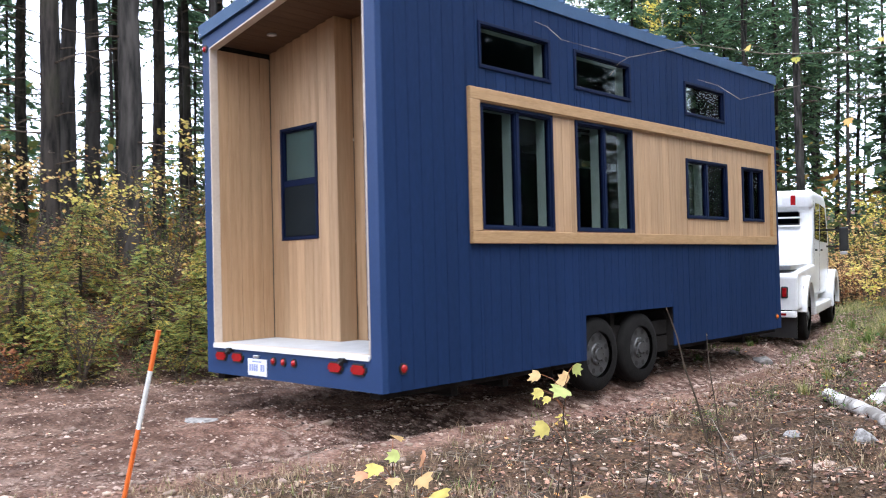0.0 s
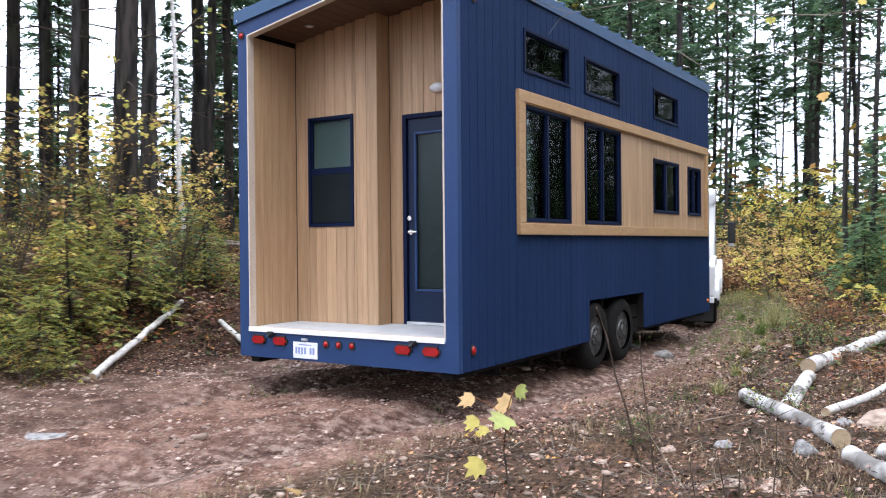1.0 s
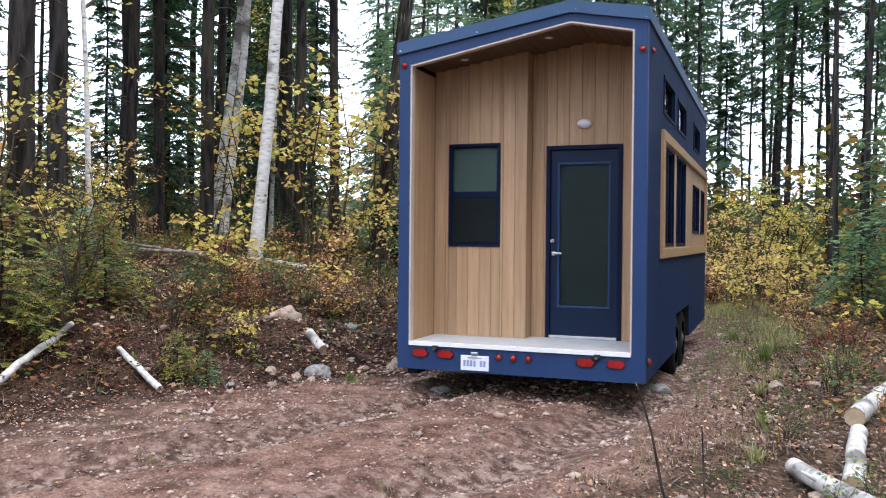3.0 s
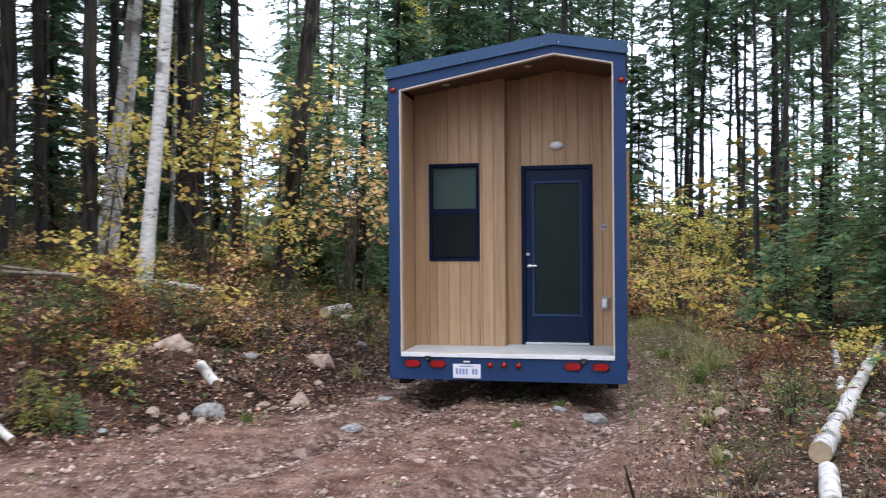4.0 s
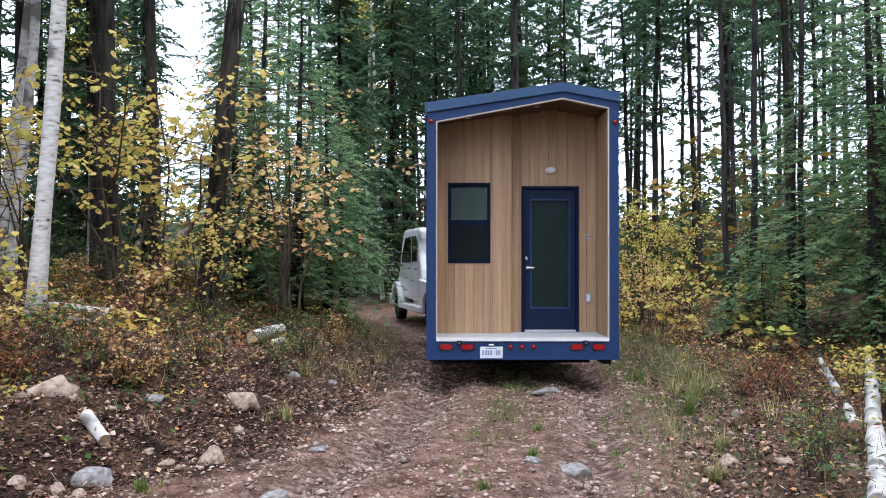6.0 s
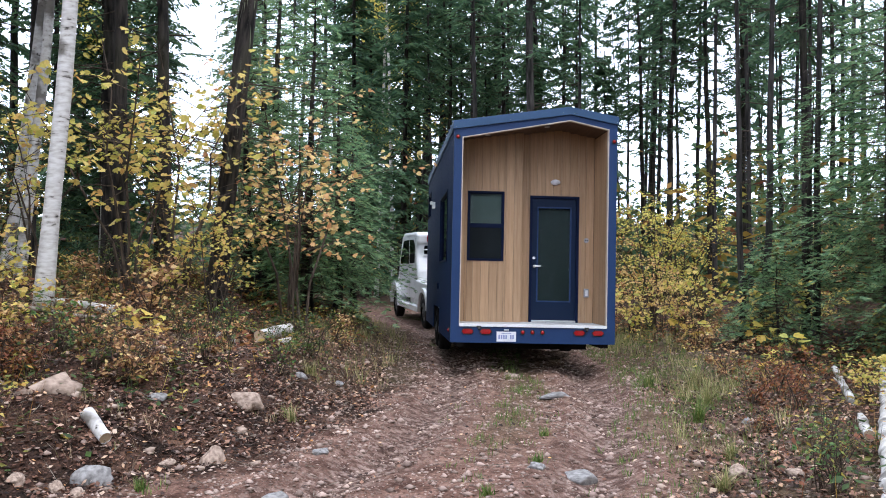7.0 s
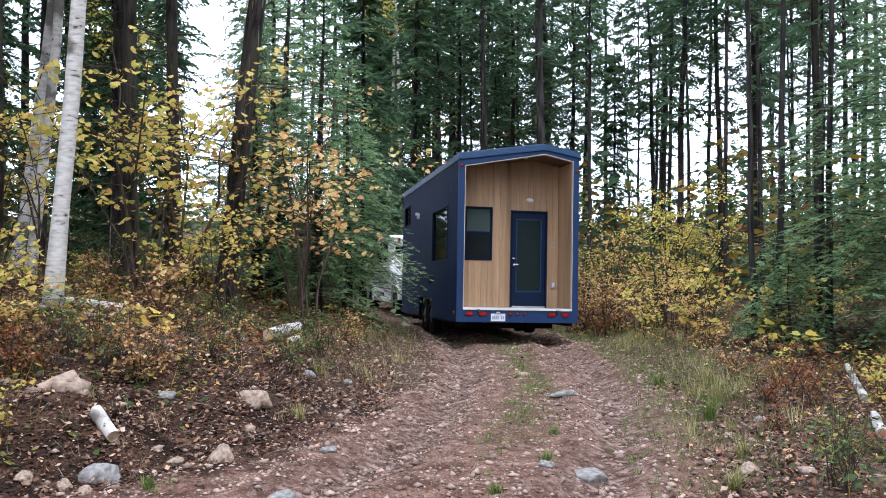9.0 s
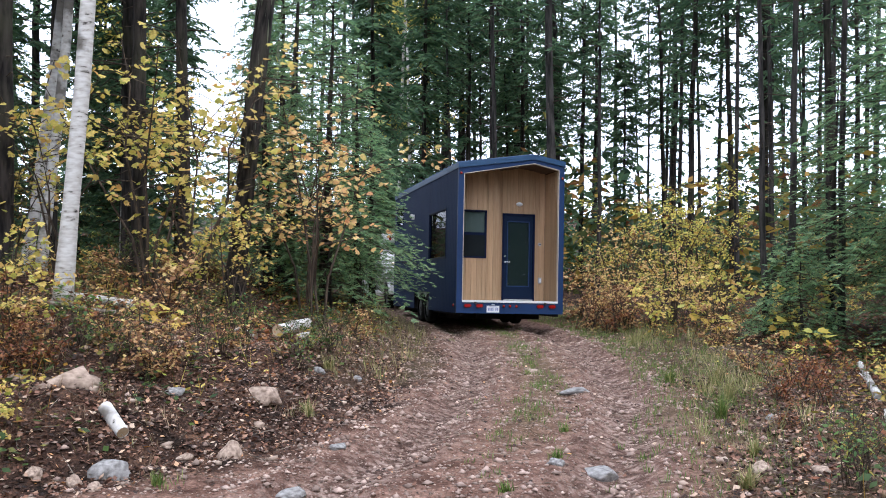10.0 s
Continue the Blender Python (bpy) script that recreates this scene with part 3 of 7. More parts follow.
def wheel_part(parent, x, y, z, r, width, hub_out, rim=RIM):
    """A wheel: tyre with tread ribs, dished rim, hub and nuts; axle along x."""
    side = 1 if x > 0 else -1
    prof = [(-0.5, 0.62), (-0.5, 0.80), (-0.44, 0.93), (-0.36, 0.985), (-0.2, 1.0), (-0.17, 0.985), (-0.14, 1.0), (0.0, 1.0), (0.03, 0.985), (0.06, 1.0), (0.2, 1.0), (0.36, 0.985), (0.44, 0.93), (0.5, 0.80), (0.5, 0.62)]
    n, V, F = 36, [], []
    for k in range(n):
        a = 2 * math.pi * k / n
        V += [(u * width, r * q * math.cos(a), r * q * math.sin(a)) for u, q in prof]
    q = len(prof)
    for k in range(n):
        for i in range(q - 1):
            F.append((k * q + i, k * q + i + 1, ((k + 1) % n) * q + i + 1, ((k + 1) % n) * q + i))
    w = part("wheel", mesh_of("wheel", V, F, TYRE, True), None, parent, "black tyre on grey steel wheel")
    w.matrix_basis = pose(x, y, z)
    bm = bmesh.new()
    turn = pose(0, 0, 0, 0, 90)
    drum(bm, turn, r * 0.63, r * 0.63, width * 0.5, 32)
    for u, r1, r2, dd in ((0.30, 0.63, 0.58, 0.12), (0.34, 0.34, 0.28, 0.18), (0.44, 0.17, 0.15, 0.16)):
        drum(bm, Matrix.Translation((side * width * u, 0, 0)) @ pose(0, 0, 0, 0, 90 * side), r * r1, r * r2, width * dd, 28)
    for k in range(8):
        a = k * math.pi / 4
        drum(bm, Matrix.Translation((side * width * 0.42, r * 0.235 * math.cos(a), r * 0.235 * math.sin(a))) @ turn, 0.014, 0.014, width * 0.14, 6)
    part("rim", bm, rim, w, "grey steel rim with hub and nuts")
    for k in range(8):
        a = (k + 0.5) * math.pi / 4
        bm = bmesh.new()
        drum(bm, Matrix.Translation((side * width * 0.352, r * 0.47 * math.cos(a), r * 0.47 * math.sin(a))) @ turn, r * 0.075, r * 0.075, width * 0.03, 12)
        part("vent_hole", bm, BLACK_STEEL, w)
    return w


def build_house():
    H = thing("tiny_house", "dark blue tiny house on a two-axle trailer with a cedar porch", "tiny house")
    low = [(1.223, 2.289, 1.308, 2.44), (2.675, 3.75, 1.308, 2.44), (4.95, 6.03, 1.495, 2.222), (6.466, 7.12, 1.495, 2.222)]
    high = [(1.22, 2.28, 2.755, 3.18), (2.68, 3.745, 2.755, 3.165), (4.955, 6.01, 2.75, 3.158)]
    arch = (2.78, 4.56, -0.1, 0.455)
    panel = (1.06, 7.45, 1.183, 2.567)
    to_r = lambda u, b, w: (1.281 + w, u, b)
    to_l = lambda u, b, w: (-1.281 - w, u, b)
    # right wall: core, boards, cedar panel
    V, F = slab(split_rects(0.06, LENGTH, 0, TOP_R, low + high + [arch], 9), lambda u, b, w: (1.195 + w, u, b), 0.086)
    wall = part("wall", mesh_of("wall", V, F, CHASSIS), None, H, "long side wall of vertical blue boards")
    boards(wall, split_rects(0.062, LENGTH, 0, TOP_R, high + [arch, panel], 0.142), to_r, BLUE)
    p = part("window_surround", boxes((1.2822, 1.334, 1.06, 7.45, 2.455, 2.567), (1.2822, 1.334, 1.06, 7.45, 1.183, 1.295), (1.2822, 1.3335, 1.06, 1.19, 1.2952, 2.4548), (1.2822, 1.3335, 7.335, 7.45, 1.2952, 2.4548), bevel=0.006), CEDAR_TRIM, H, "pale cedar frame round the lower windows")
    boards(p, split_rects(1.192, 7.333, 1.296, 2.454, low, 0.14), to_r, CEDAR, thick=0.012)
    part("batten", boxes((1.296, 1.318, 1.19, 7.335, 2.442, 2.4548), bevel=0.002), CEDAR_TRIM, p)
    for a0, a1, b0, b1 in low:
        window_unit(H, pose(1.295, a0, b0, 0, 0, 90), a1 - a0, b1 - b0, "side", "tall sliding window with dark blue frame" if b0 < 1.4 else "sliding window with dark blue frame")
    for a0, a1, b0, b1 in high:
        window_unit(H, pose(1.295, a0, b0, 0, 0, 90), a1 - a0, b1 - b0, "none", "low loft window with dark blue frame")
    # left wall
    lows = [(1.05, 2.86, 1.28, 2.49), (6.25, 7.25, 2.42, 3.0)]
    V, F = slab(split_rects(0.06, LENGTH, 0, TOP_L, lows + [arch], 9), lambda u, b, w: (-1.281 + w, u, b), 0.086)
    wall = part("wall", mesh_of("wall", V, F, CHASSIS), None, H, "long side wall of vertical blue boards")
    boards(wall, split_rects(0.062, LENGTH, 0, TOP_L, lows + [arch], 0.142), to_l, BLUE)
    for a0, a1, b0, b1 in lows:
        window_unit(H, pose(-1.295, a1, b0, 0, 0, -90), a1 - a0, b1 - b0, "none")
    # sheet added to keep bright sky from showing through the large window
    part("blind", boxes((-1.238, -1.232, 1.07, 2.84, 1.30, 2.47)), BACKING_GREY, H, "added grey-green sheet closing off the large window")
    bm = bmesh.new()
    box(bm, -1.36, -1.294, 4.70, 4.82, 2.48, 2.62, 0.012)
    box(bm, -1.40, -1.355, 4.69, 4.83, 2.56, 2.63, 0.01)
    part("vent_hood", bm, WHITE_EDGE, H, "small white wall vent hood")
    part("inlet_box", boxes((-1.33, -1.294, 3.0, 3.12, 0.80, 0.92), bevel=0.006), BLUE_DARK, H, "small dark inlet box")
    # front wall and insides
    part("front_wall", prism([(LENGTH - 0.09, 0), (LENGTH - 0.002, 0), (LENGTH - 0.002, 3.3), (LENGTH - 0.09, 3.3)], -1.19, 1.19), BLUE, H)
    part("floor", boxes((-1.19, 1.19, 0.96, LENGTH - 0.09, 0.20, 0.30)), CHASSIS, H)
    part("sleeping_loft", boxes((-1.19, 1.19, 4.9, LENGTH - 0.09, 2.56, 2.66), bevel=0.01), INSIDE, H)
    part("kitchen_unit", boxes((-1.19, -0.62, 3.2, 5.6, 0.30, 1.2), bevel=0.01), WHITE_LINING, H)
    # roof
    bm = bmesh.new()
    ys = (-0.035, LENGTH + 0.03)
    rings = []
    o = 0.018
    prof = [(-HALF - o, TOP_L), (-HALF - o, TOP_L + 0.125), (RIDGE, TOP_M + 0.118), (HALF + o, TOP_R + 0.125), (HALF + o, TOP_R), (RIDGE, TOP_M)]
    for y in ys:
        rings.append([bm.verts.new((x, y, z)) for x, z in prof])
    bm.faces.new(rings[0])
    bm.faces.new(rings[1][::-1])
    for i in range(6):
        j = (i + 1) % 6
        bm.faces.new((rings[0][j], rings[0][i], rings[1][i], rings[1][j]))
    bmesh.ops.recalc_face_normals(bm, faces=bm.faces)
    roof = part("roof", bm, BLUE_METAL, H, "dark blue metal roof with standing seams")
    k = 0
    while 0.12 + 0.4 * k < LENGTH:
        y = 0.12 + 0.4 * k
        for xa, za, xb, zb in ((-HALF - o - 0.01, TOP_L + 0.127, RIDGE, TOP_M + 0.12), (RIDGE, TOP_M + 0.12, HALF + o + 0.01, TOP_R + 0.127)):
            V = [(x, y + s, z + u) for x, z in ((xa, za), (xb, zb)) for s, u in ((-0.02, 0), (-0.011, 0.028), (0.011, 0.028), (0.02, 0))]
            F = [(0, 1, 5, 4), (1, 2, 6, 5), (2, 3, 7, 6), (0, 3, 2, 1), (4, 5, 6, 7)]
            part("seam", mesh_of("seam", V, F, BLUE_METAL), None, roof)
        k += 1
    for x in (-1.27, -0.42, 0.42, 0.60, 1.28):
        bm = bmesh.new()
        drum(bm, Matrix.Translation((x, -0.037, roof_line(x) + 0.03)) @ pose(0, 0, 0, 90), 0.008, 0.006, 0.008, 8)
        part("screw", bm, CHROME, roof)
    # rear frame of painted boards, with a pale inner edge
    inner = [(-1.165, 0.29), (1.165, 0.29), (1.165, 3.395), (RIDGE, 3.525), (-1.165, 3.205)]
    outer = [(-HALF, 0), (HALF, 0), (HALF, TOP_R), (RIDGE, TOP_M), (-HALF, TOP_L)]

    def ring(inner, outer, y0, y1):
        bm = bmesh.new()
        rows = [[bm.verts.new((x, y, z)) for x, z in q] for q, y in ((outer, y0), (inner, y0), (inner, y1), (outer, y1))]
        for a, b in zip(rows, rows[1:] + rows[:1]):
            for i in range(5):
                j = (i + 1) % 5
                bm.faces.new((a[i], a[j], b[j], b[i]))
        bmesh.ops.recalc_face_normals(bm, faces=bm.faces)
        return bm

    part("porch_frame", ring(inner, outer, -0.004, 0.062), BLUE_TRIM, H, "blue painted frame round the porch opening")
    inner2 = [(-1.15, 0.295), (1.15, 0.295), (1.15, 3.383), (RIDGE, 3.51), (-1.15, 3.193)]
    part("porch_edge", ring(inner2, [(x, z + (0.001 if z < 1 else 0)) for x, z in inner], -0.008, 0.075), PALE_EDGE, H, "pale wooden edge of the porch opening")
    # porch: deck, linings, ceiling
    part("porch_deck", boxes((-1.165, 1.165, -0.012, 0.95, 0.262, 0.293), bevel=0.004), DECK, H, "pale grey porch deck with a white front edge")
    part("deck_edge", boxes((-1.16, 1.16, -0.024, -0.0125, 0.25, 0.2965), bevel=0.003), WHITE_EDGE, H)
    lin = part("porch_lining", boxes((-1.19, -1.181, 0.063, 0.95, 0.27, 3.2)), INSIDE, H)
    lin_r = part("porch_lining", boxes((1.181, 1.19, 0.063, 0.95, 0.27, 3.38)), INSIDE, H)
    boards(lin, split_rects(0.076, 0.70, 0.294, 3.2, [], 0.14), lambda u, b, w: (-1.181 + w, u, b), CEDAR)
    boards(lin_r, split_rects(0.076, 0.92, 0.294, 3.39, [], 0.14), lambda u, b, w: (1.181 - w, u, b), CEDAR)
    ceiling = part("porch_ceiling", prism([(0.066, roof_line(-1.17) - 0.03), (0.97, roof_line(-1.17) - 0.03), (0.97, roof_line(-1.17) - 0.02), (0.066, roof_line(-1.17) - 0.02)], -1.17, -1.16), CEDAR_SHADED, H, "boarded cedar porch ceiling")
    xs = [-1.181 + 2.362 * i / 20 for i in range(21)]
    for a, b in zip(xs, xs[1:]):
        bm = bmesh.new()
        za, zb = roof_line(a) - 0.082, roof_line(b) - 0.082
        vs = [bm.verts.new(q) for q in ((a + 0.002, 0.063, za), (b - 0.002, 0.063, zb), (b - 0.002, 0.98, zb), (a + 0.002, 0.98, za))]
        up = [bm.verts.new((v.co.x, v.co.y, v.co.z + 0.016)) for v in vs]
        bm.faces.new(vs)
        bm.faces.new(up[::-1])
        for i in range(4):
            bm.faces.new((vs[(i + 1) % 4], vs[i], up[i], up[(i + 1) % 4]))
        bmesh.ops.recalc_face_normals(bm, faces=bm.faces)
        part("board", bm, CEDAR_SHADED, ceiling)
    for x, y in ((-0.72, 0.43), (0.23, 0.36)):
        bm = bmesh.new()
        drum(bm, Matrix.Translation((x, y, roof_line(x) - 0.086)), 0.05, 0.045, 0.014, 24)
        dl = part("downlight", bm, GREY_BOX, H, "round recessed downlight, off")
        bm = bmesh.new()
        drum(bm, Matrix.Translation((x, y, roof_line(x) - 0.0945)), 0.034, 0.034, 0.004, 24)
        part("lamp_glass", bm, LAMP_WHITE, dl)
    # porch walls
    wy, dy, sx = 0.705, 0.925, -0.088
    win = (-0.994, -0.389, 1.293, 2.44)
    door = (0.078, 0.912, 0.295, 2.41)
    V, F = slab(split_rects(-1.18, sx - 0.02, 0.29, 3.25, [win], 9), lambda u, b, w: (u, wy + 0.014 + w, b), 0.09)
    pw = part("porch_wall", mesh_of("porch_wall", V, F, INSIDE), None, H, "porch wall of vertical cedar boards")
    for rects in ([split_rects(-1.166, sx, 0.294, 3.7, [win], 0.137)]):
        boards(pw, [(a, b, c, min(d, roof_line((a + b) / 2) - 0.085)) for a, b, c, d in rects], lambda u, b, w: (u, wy + 0.014 - w, b), CEDAR)
    boards(pw, [(wy, dy - 0.004, 0.294, roof_line(sx) - 0.085)], lambda u, b, w: (sx - 0.018 + w * 1.3, u, b), CEDAR)
    V, F = slab(split_rects(sx - 0.02, 1.18, 0.29, 3.36, [door], 9), lambda u, b, w: (u, dy + 0.014 + w, b), 0.09)
    dw = part("porch_wall", mesh_of("porch_wall", V, F, INSIDE), None, H, "porch wall of vertical cedar boards")
    boards(dw, [(a, b, c, min(d, roof_line((a + b) / 2) - 0.085)) for a, b, c, d in split_rects(sx, 1.166, 0.294, 3.7, [door], 0.14)], lambda u, b, w: (u, dy + 0.014 - w, b), CEDAR)
    window_unit(H, pose(win[0], wy, win[2]), win[1] - win[0], win[3] - win[2], "up", "double-hung window with dark blue frame")
    part("blind", boxes((-0.975, -0.405, wy + 0.038, wy + 0.044, 1.87, 2.42)), BLIND_PALE, H, "grey-green blind behind the upper sash")
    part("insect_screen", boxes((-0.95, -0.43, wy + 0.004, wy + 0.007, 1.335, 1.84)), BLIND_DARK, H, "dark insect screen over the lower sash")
    # door
    x0, x1, z0, z1 = door
    fr = part("door_frame", boxes((x0, x0 + 0.045, dy - 0.02, dy + 0.1, z0, z1), (x1 - 0.045, x1, dy - 0.02, dy + 0.1, z0, z1), (x0 + 0.045, x1 - 0.045, dy - 0.0195, dy + 0.0995, z1 - 0.045, z1), bevel=0.003), BLUE_DARK, H)
    part("threshold", boxes((x0 + 0.045, x1 - 0.045, dy - 0.03, dy + 0.09, z0, z0 + 0.03), bevel=0.004), ALUMINIUM, fr, "bright metal threshold")
    a0, a1, b0, b1 = x0 + 0.05, x1 - 0.05, z0 + 0.036, z1 - 0.05
    g = (0.205, 0.786, 0.63, 2.225)
    door_ob = part("door", boxes((a0, g[0], dy + 0.012, dy + 0.056, b0, b1), (g[1], a1, dy + 0.012, dy + 0.056, b0, b1), (g[0], g[1], dy + 0.0122, dy + 0.0558, b0, g[2]), (g[0], g[1], dy + 0.0122, dy + 0.0558, g[3], b1)), BLUE_DOOR, H, "closed dark blue door with a tall glass pane")
    s = 0.022
    part("glazing_bead", boxes((g[0], g[0] + s, dy + 0.003, dy + 0.03, g[2], g[3]), (g[1] - s, g[1], dy + 0.003, dy + 0.03, g[2], g[3]), (g[0] + s, g[1] - s, dy + 0.0032, dy + 0.03, g[2], g[2] + s), (g[0] + s, g[1] - s, dy + 0.0032, dy + 0.03, g[3] - s, g[3]), bevel=0.004), BLUE_TRIM, door_ob)
    pn = part("pane", boxes((g[0] + s, g[1] - s, dy + 0.026, dy + 0.032, g[2] + s, g[3] - s)), PANE_FROST, door_ob)
    pn.visible_shadow = False
    # sheet added behind the pane so the glass stays dark and even
    part("door_backing", boxes((g[0] + 0.003, g[1] - 0.003, dy + 0.046, dy + 0.05, g[2] + 0.003, g[3] - 0.003)), DOOR_BACKING, door_ob, "added grey-green sheet that dims the door pane")
    bm = bmesh.new()
    drum(bm, Matrix.Translation((0.165, dy + 0.005, 1.225)) @ pose(0, 0, 0, 90), 0.03, 0.027, 0.016, 20)
    drum(bm, Matrix.Translation((0.165, dy - 0.02, 1.225)) @ pose(0, 0, 0, 90), 0.01, 0.01, 0.05, 12)
    box(bm, 0.155, 0.265, dy - 0.052, dy - 0.036, 1.214, 1.236, 0.006)
    part("lever_handle", bm, CHROME, door_ob, "chrome lever handle")
    bm = bmesh.new()
    drum(bm, Matrix.Translation((0.152, dy + 0.002, 1.365)) @ pose(0, 0, 0, 90), 0.028, 0.024, 0.024, 20)
    part("deadbolt", bm, CHROME, door_ob, "chrome deadbolt")
    # things on the porch wall
    bm = bmesh.new()
    bmesh.ops.create_uvsphere(bm, u_segments=24, v_segments=12, radius=1, matrix=Matrix.Translation((0.50, dy - 0.01, 2.64)) @ Matrix.Diagonal((0.082, 0.06, 0.05, 1)))
    wl_ = part("porch_light", bm, LAMP_WHITE, H, "small oval porch light, off", smooth=True)
    part("light_base", boxes((0.43, 0.57, dy - 0.012, dy + 0.0, 2.615, 2.665), bevel=0.005), GREY_BOX, wl_)
    bm = bmesh.new()
    drum(bm, Matrix.Translation((1.04, dy - 0.008, 1.675)) @ pose(0, 0, 0, 90), 0.043, 0.04, 0.018, 20)
    rd = part("round_fitting", bm, GREY_BOX, H, "small round grey wall fitting")
    for sgn in (-1, 1):
        bm = bmesh.new()
        drum(bm, Matrix.Translation((1.04 + 0.017 * sgn, dy - 0.019, 1.675)) @ pose(0, 0, 0, 90), 0.011, 0.011, 0.006, 12)
        part("button", bm, BLACK_STEEL, rd)
    ob = part("outlet_box", boxes((1.005, 1.085, dy - 0.055, dy - 0.001, 0.72, 0.865), bevel=0.01), GREY_BOX, H, "grey weatherproof outlet box")
    part("cover", boxes((1.02, 1.07, dy - 0.068, dy - 0.056, 0.745, 0.84), bevel=0.008), LAMP_WHITE, ob)
    # rear lamps, plate
    for x in (-1.03, -0.745, 0.725, 1.02):
        long_lens(H, pose(x, -0.006, 0.175))
    for x in (-0.165, -0.012, 0.145):
        lens("marker_light", H, pose(x, -0.006, 0.172), 0.026, 0.03, RED_LENS, "small round red marker light")
    lens("marker_light", H, pose(-1.235, -0.006, 3.205), 0.028, 0.028, RED_LENS, "small round red marker light")
    lens("marker_light", H, pose(1.245, -0.006, 3.2), 0.028, 0.028, RED_LENS, "small round red marker light")
    lens("marker_light", H, pose(1.297, 0.22, 0.178, 0, 0, 90), 0.032, 0.036, RED_LENS, "small round red marker light")
    lens("marker_light", H, pose(1.297, 0.28, 3.24, 0, 0, 90), 0.028, 0.028, RED_LENS, "small round red marker light")
    lens("marker_light", H, pose(-1.297, 0.22, 0.178, 0, 0, -90), 0.032, 0.036, RED_LENS, "small round red marker light")
    lens("marker_light", H, pose(1.297, 7.44, 0.171, 0, 0, 90), 0.028, 0.028, AMBER_LENS, "small round amber marker light")
    for x in (-0.855, 0.84):
        bm = boxes((x - 0.032, x + 0.032, -0.055, -0.004, 0.225, 0.262), bevel=0.006)
        drum(bm, Matrix.Translation((x, -0.05, 0.22)) @ pose(0, 0, 0, 60), 0.016, 0.016, 0.04, 12)
        part("camera_bracket", bm, BLACK_STEEL, H, "small black bracket under the deck edge")
    pl = part("number_plate", boxes((-0.575, -0.27, -0.014, -0.006, 0.022, 0.178), bevel=0.003), PLATE, H, "white number plate with blue bars")
    part("plate_lettering", boxes(*[(-0.545 + 0.036 * i, -0.52 + 0.036 * i, -0.0155, -0.0142, 0.065, 0.128) for i in (0, 1, 2, 3, 5, 6)], (-0.5, -0.345, -0.0155, -0.0142, 0.148, 0.158)), PLATE_INK, pl)
    bm = boxes((-0.46, -0.385, -0.035, -0.004, 0.188, 0.215), bevel=0.008)
    part("plate_lamp", bm, ALUMINIUM, H, "small metal number-plate lamp")
    # chassis
    # low inner beams and crossmembers added to deepen the shade under the floor
    part("chassis", boxes((-1.2, -1.08, 0.05, LENGTH, -0.06, 0.12), (1.08, 1.2, 0.05, LENGTH, -0.06, 0.12), (-0.55, -0.45, 0.9, LENGTH, -0.16, 0.15), (0.45, 0.55, 0.9, LENGTH, -0.16, 0.15), *[(-1.08, 1.08, y, y + 0.08, -0.16, 0.1) for y in (1.0, 1.7, 2.4, 4.7, 5.7, 6.8)]), CHASSIS, H, "dirty steel trailer chassis")
    part("underfloor", boxes((-1.19, 1.19, 0.064, LENGTH - 0.09, 0.14, 0.199)), CHASSIS, H)
    part("tongue", boxes((-0.06, 0.06, LENGTH, LENGTH + 1.1, -0.06, 0.1), (-0.6, -0.5, LENGTH - 0.05, LENGTH + 0.02, -0.06, 0.1), (0.5, 0.6, LENGTH - 0.05, LENGTH + 0.02, -0.06, 0.1)), BLACK_STEEL, H)
    for s in (-1, 1):
        x = s * 1.175
        part("wheel_well", boxes(*[(min(a, b), max(a, b), y0, y1, z0, z1) for a, b, y0, y1, z0, z1 in ((s * 0.84, s * 1.19, 2.74, 2.779, -0.05, 0.5), (s * 0.84, s * 1.19, 4.561, 4.60, -0.05, 0.5), (s * 0.84, s * 1.19, 2.74, 4.60, 0.46, 0.5), (s * 0.82, s * 0.84, 2.74, 4.60, -0.05, 0.5), (s * 1.13, s * 1.18, 3.40, 3.475, 0.16, 0.45))]), CHASSIS, H, "dark wheel well")
    for y in (3.03, 3.86):
        bm = bmesh.new()
        drum(bm, Matrix.Translation((0, y, 0.036)) @ pose(0, 0, 0, 0, 90), 0.045, 0.045, 2.1, 12)
        part("axle", bm, CHASSIS, H)
    H_wheels = [wheel_part(H, s * 1.16, y, 0.036, 0.385, 0.235, s) for s in (-1, 1) for y in (3.03, 3.86)]
    return H, H_wheels


HOUSE, HOUSE_WHEELS = build_house()


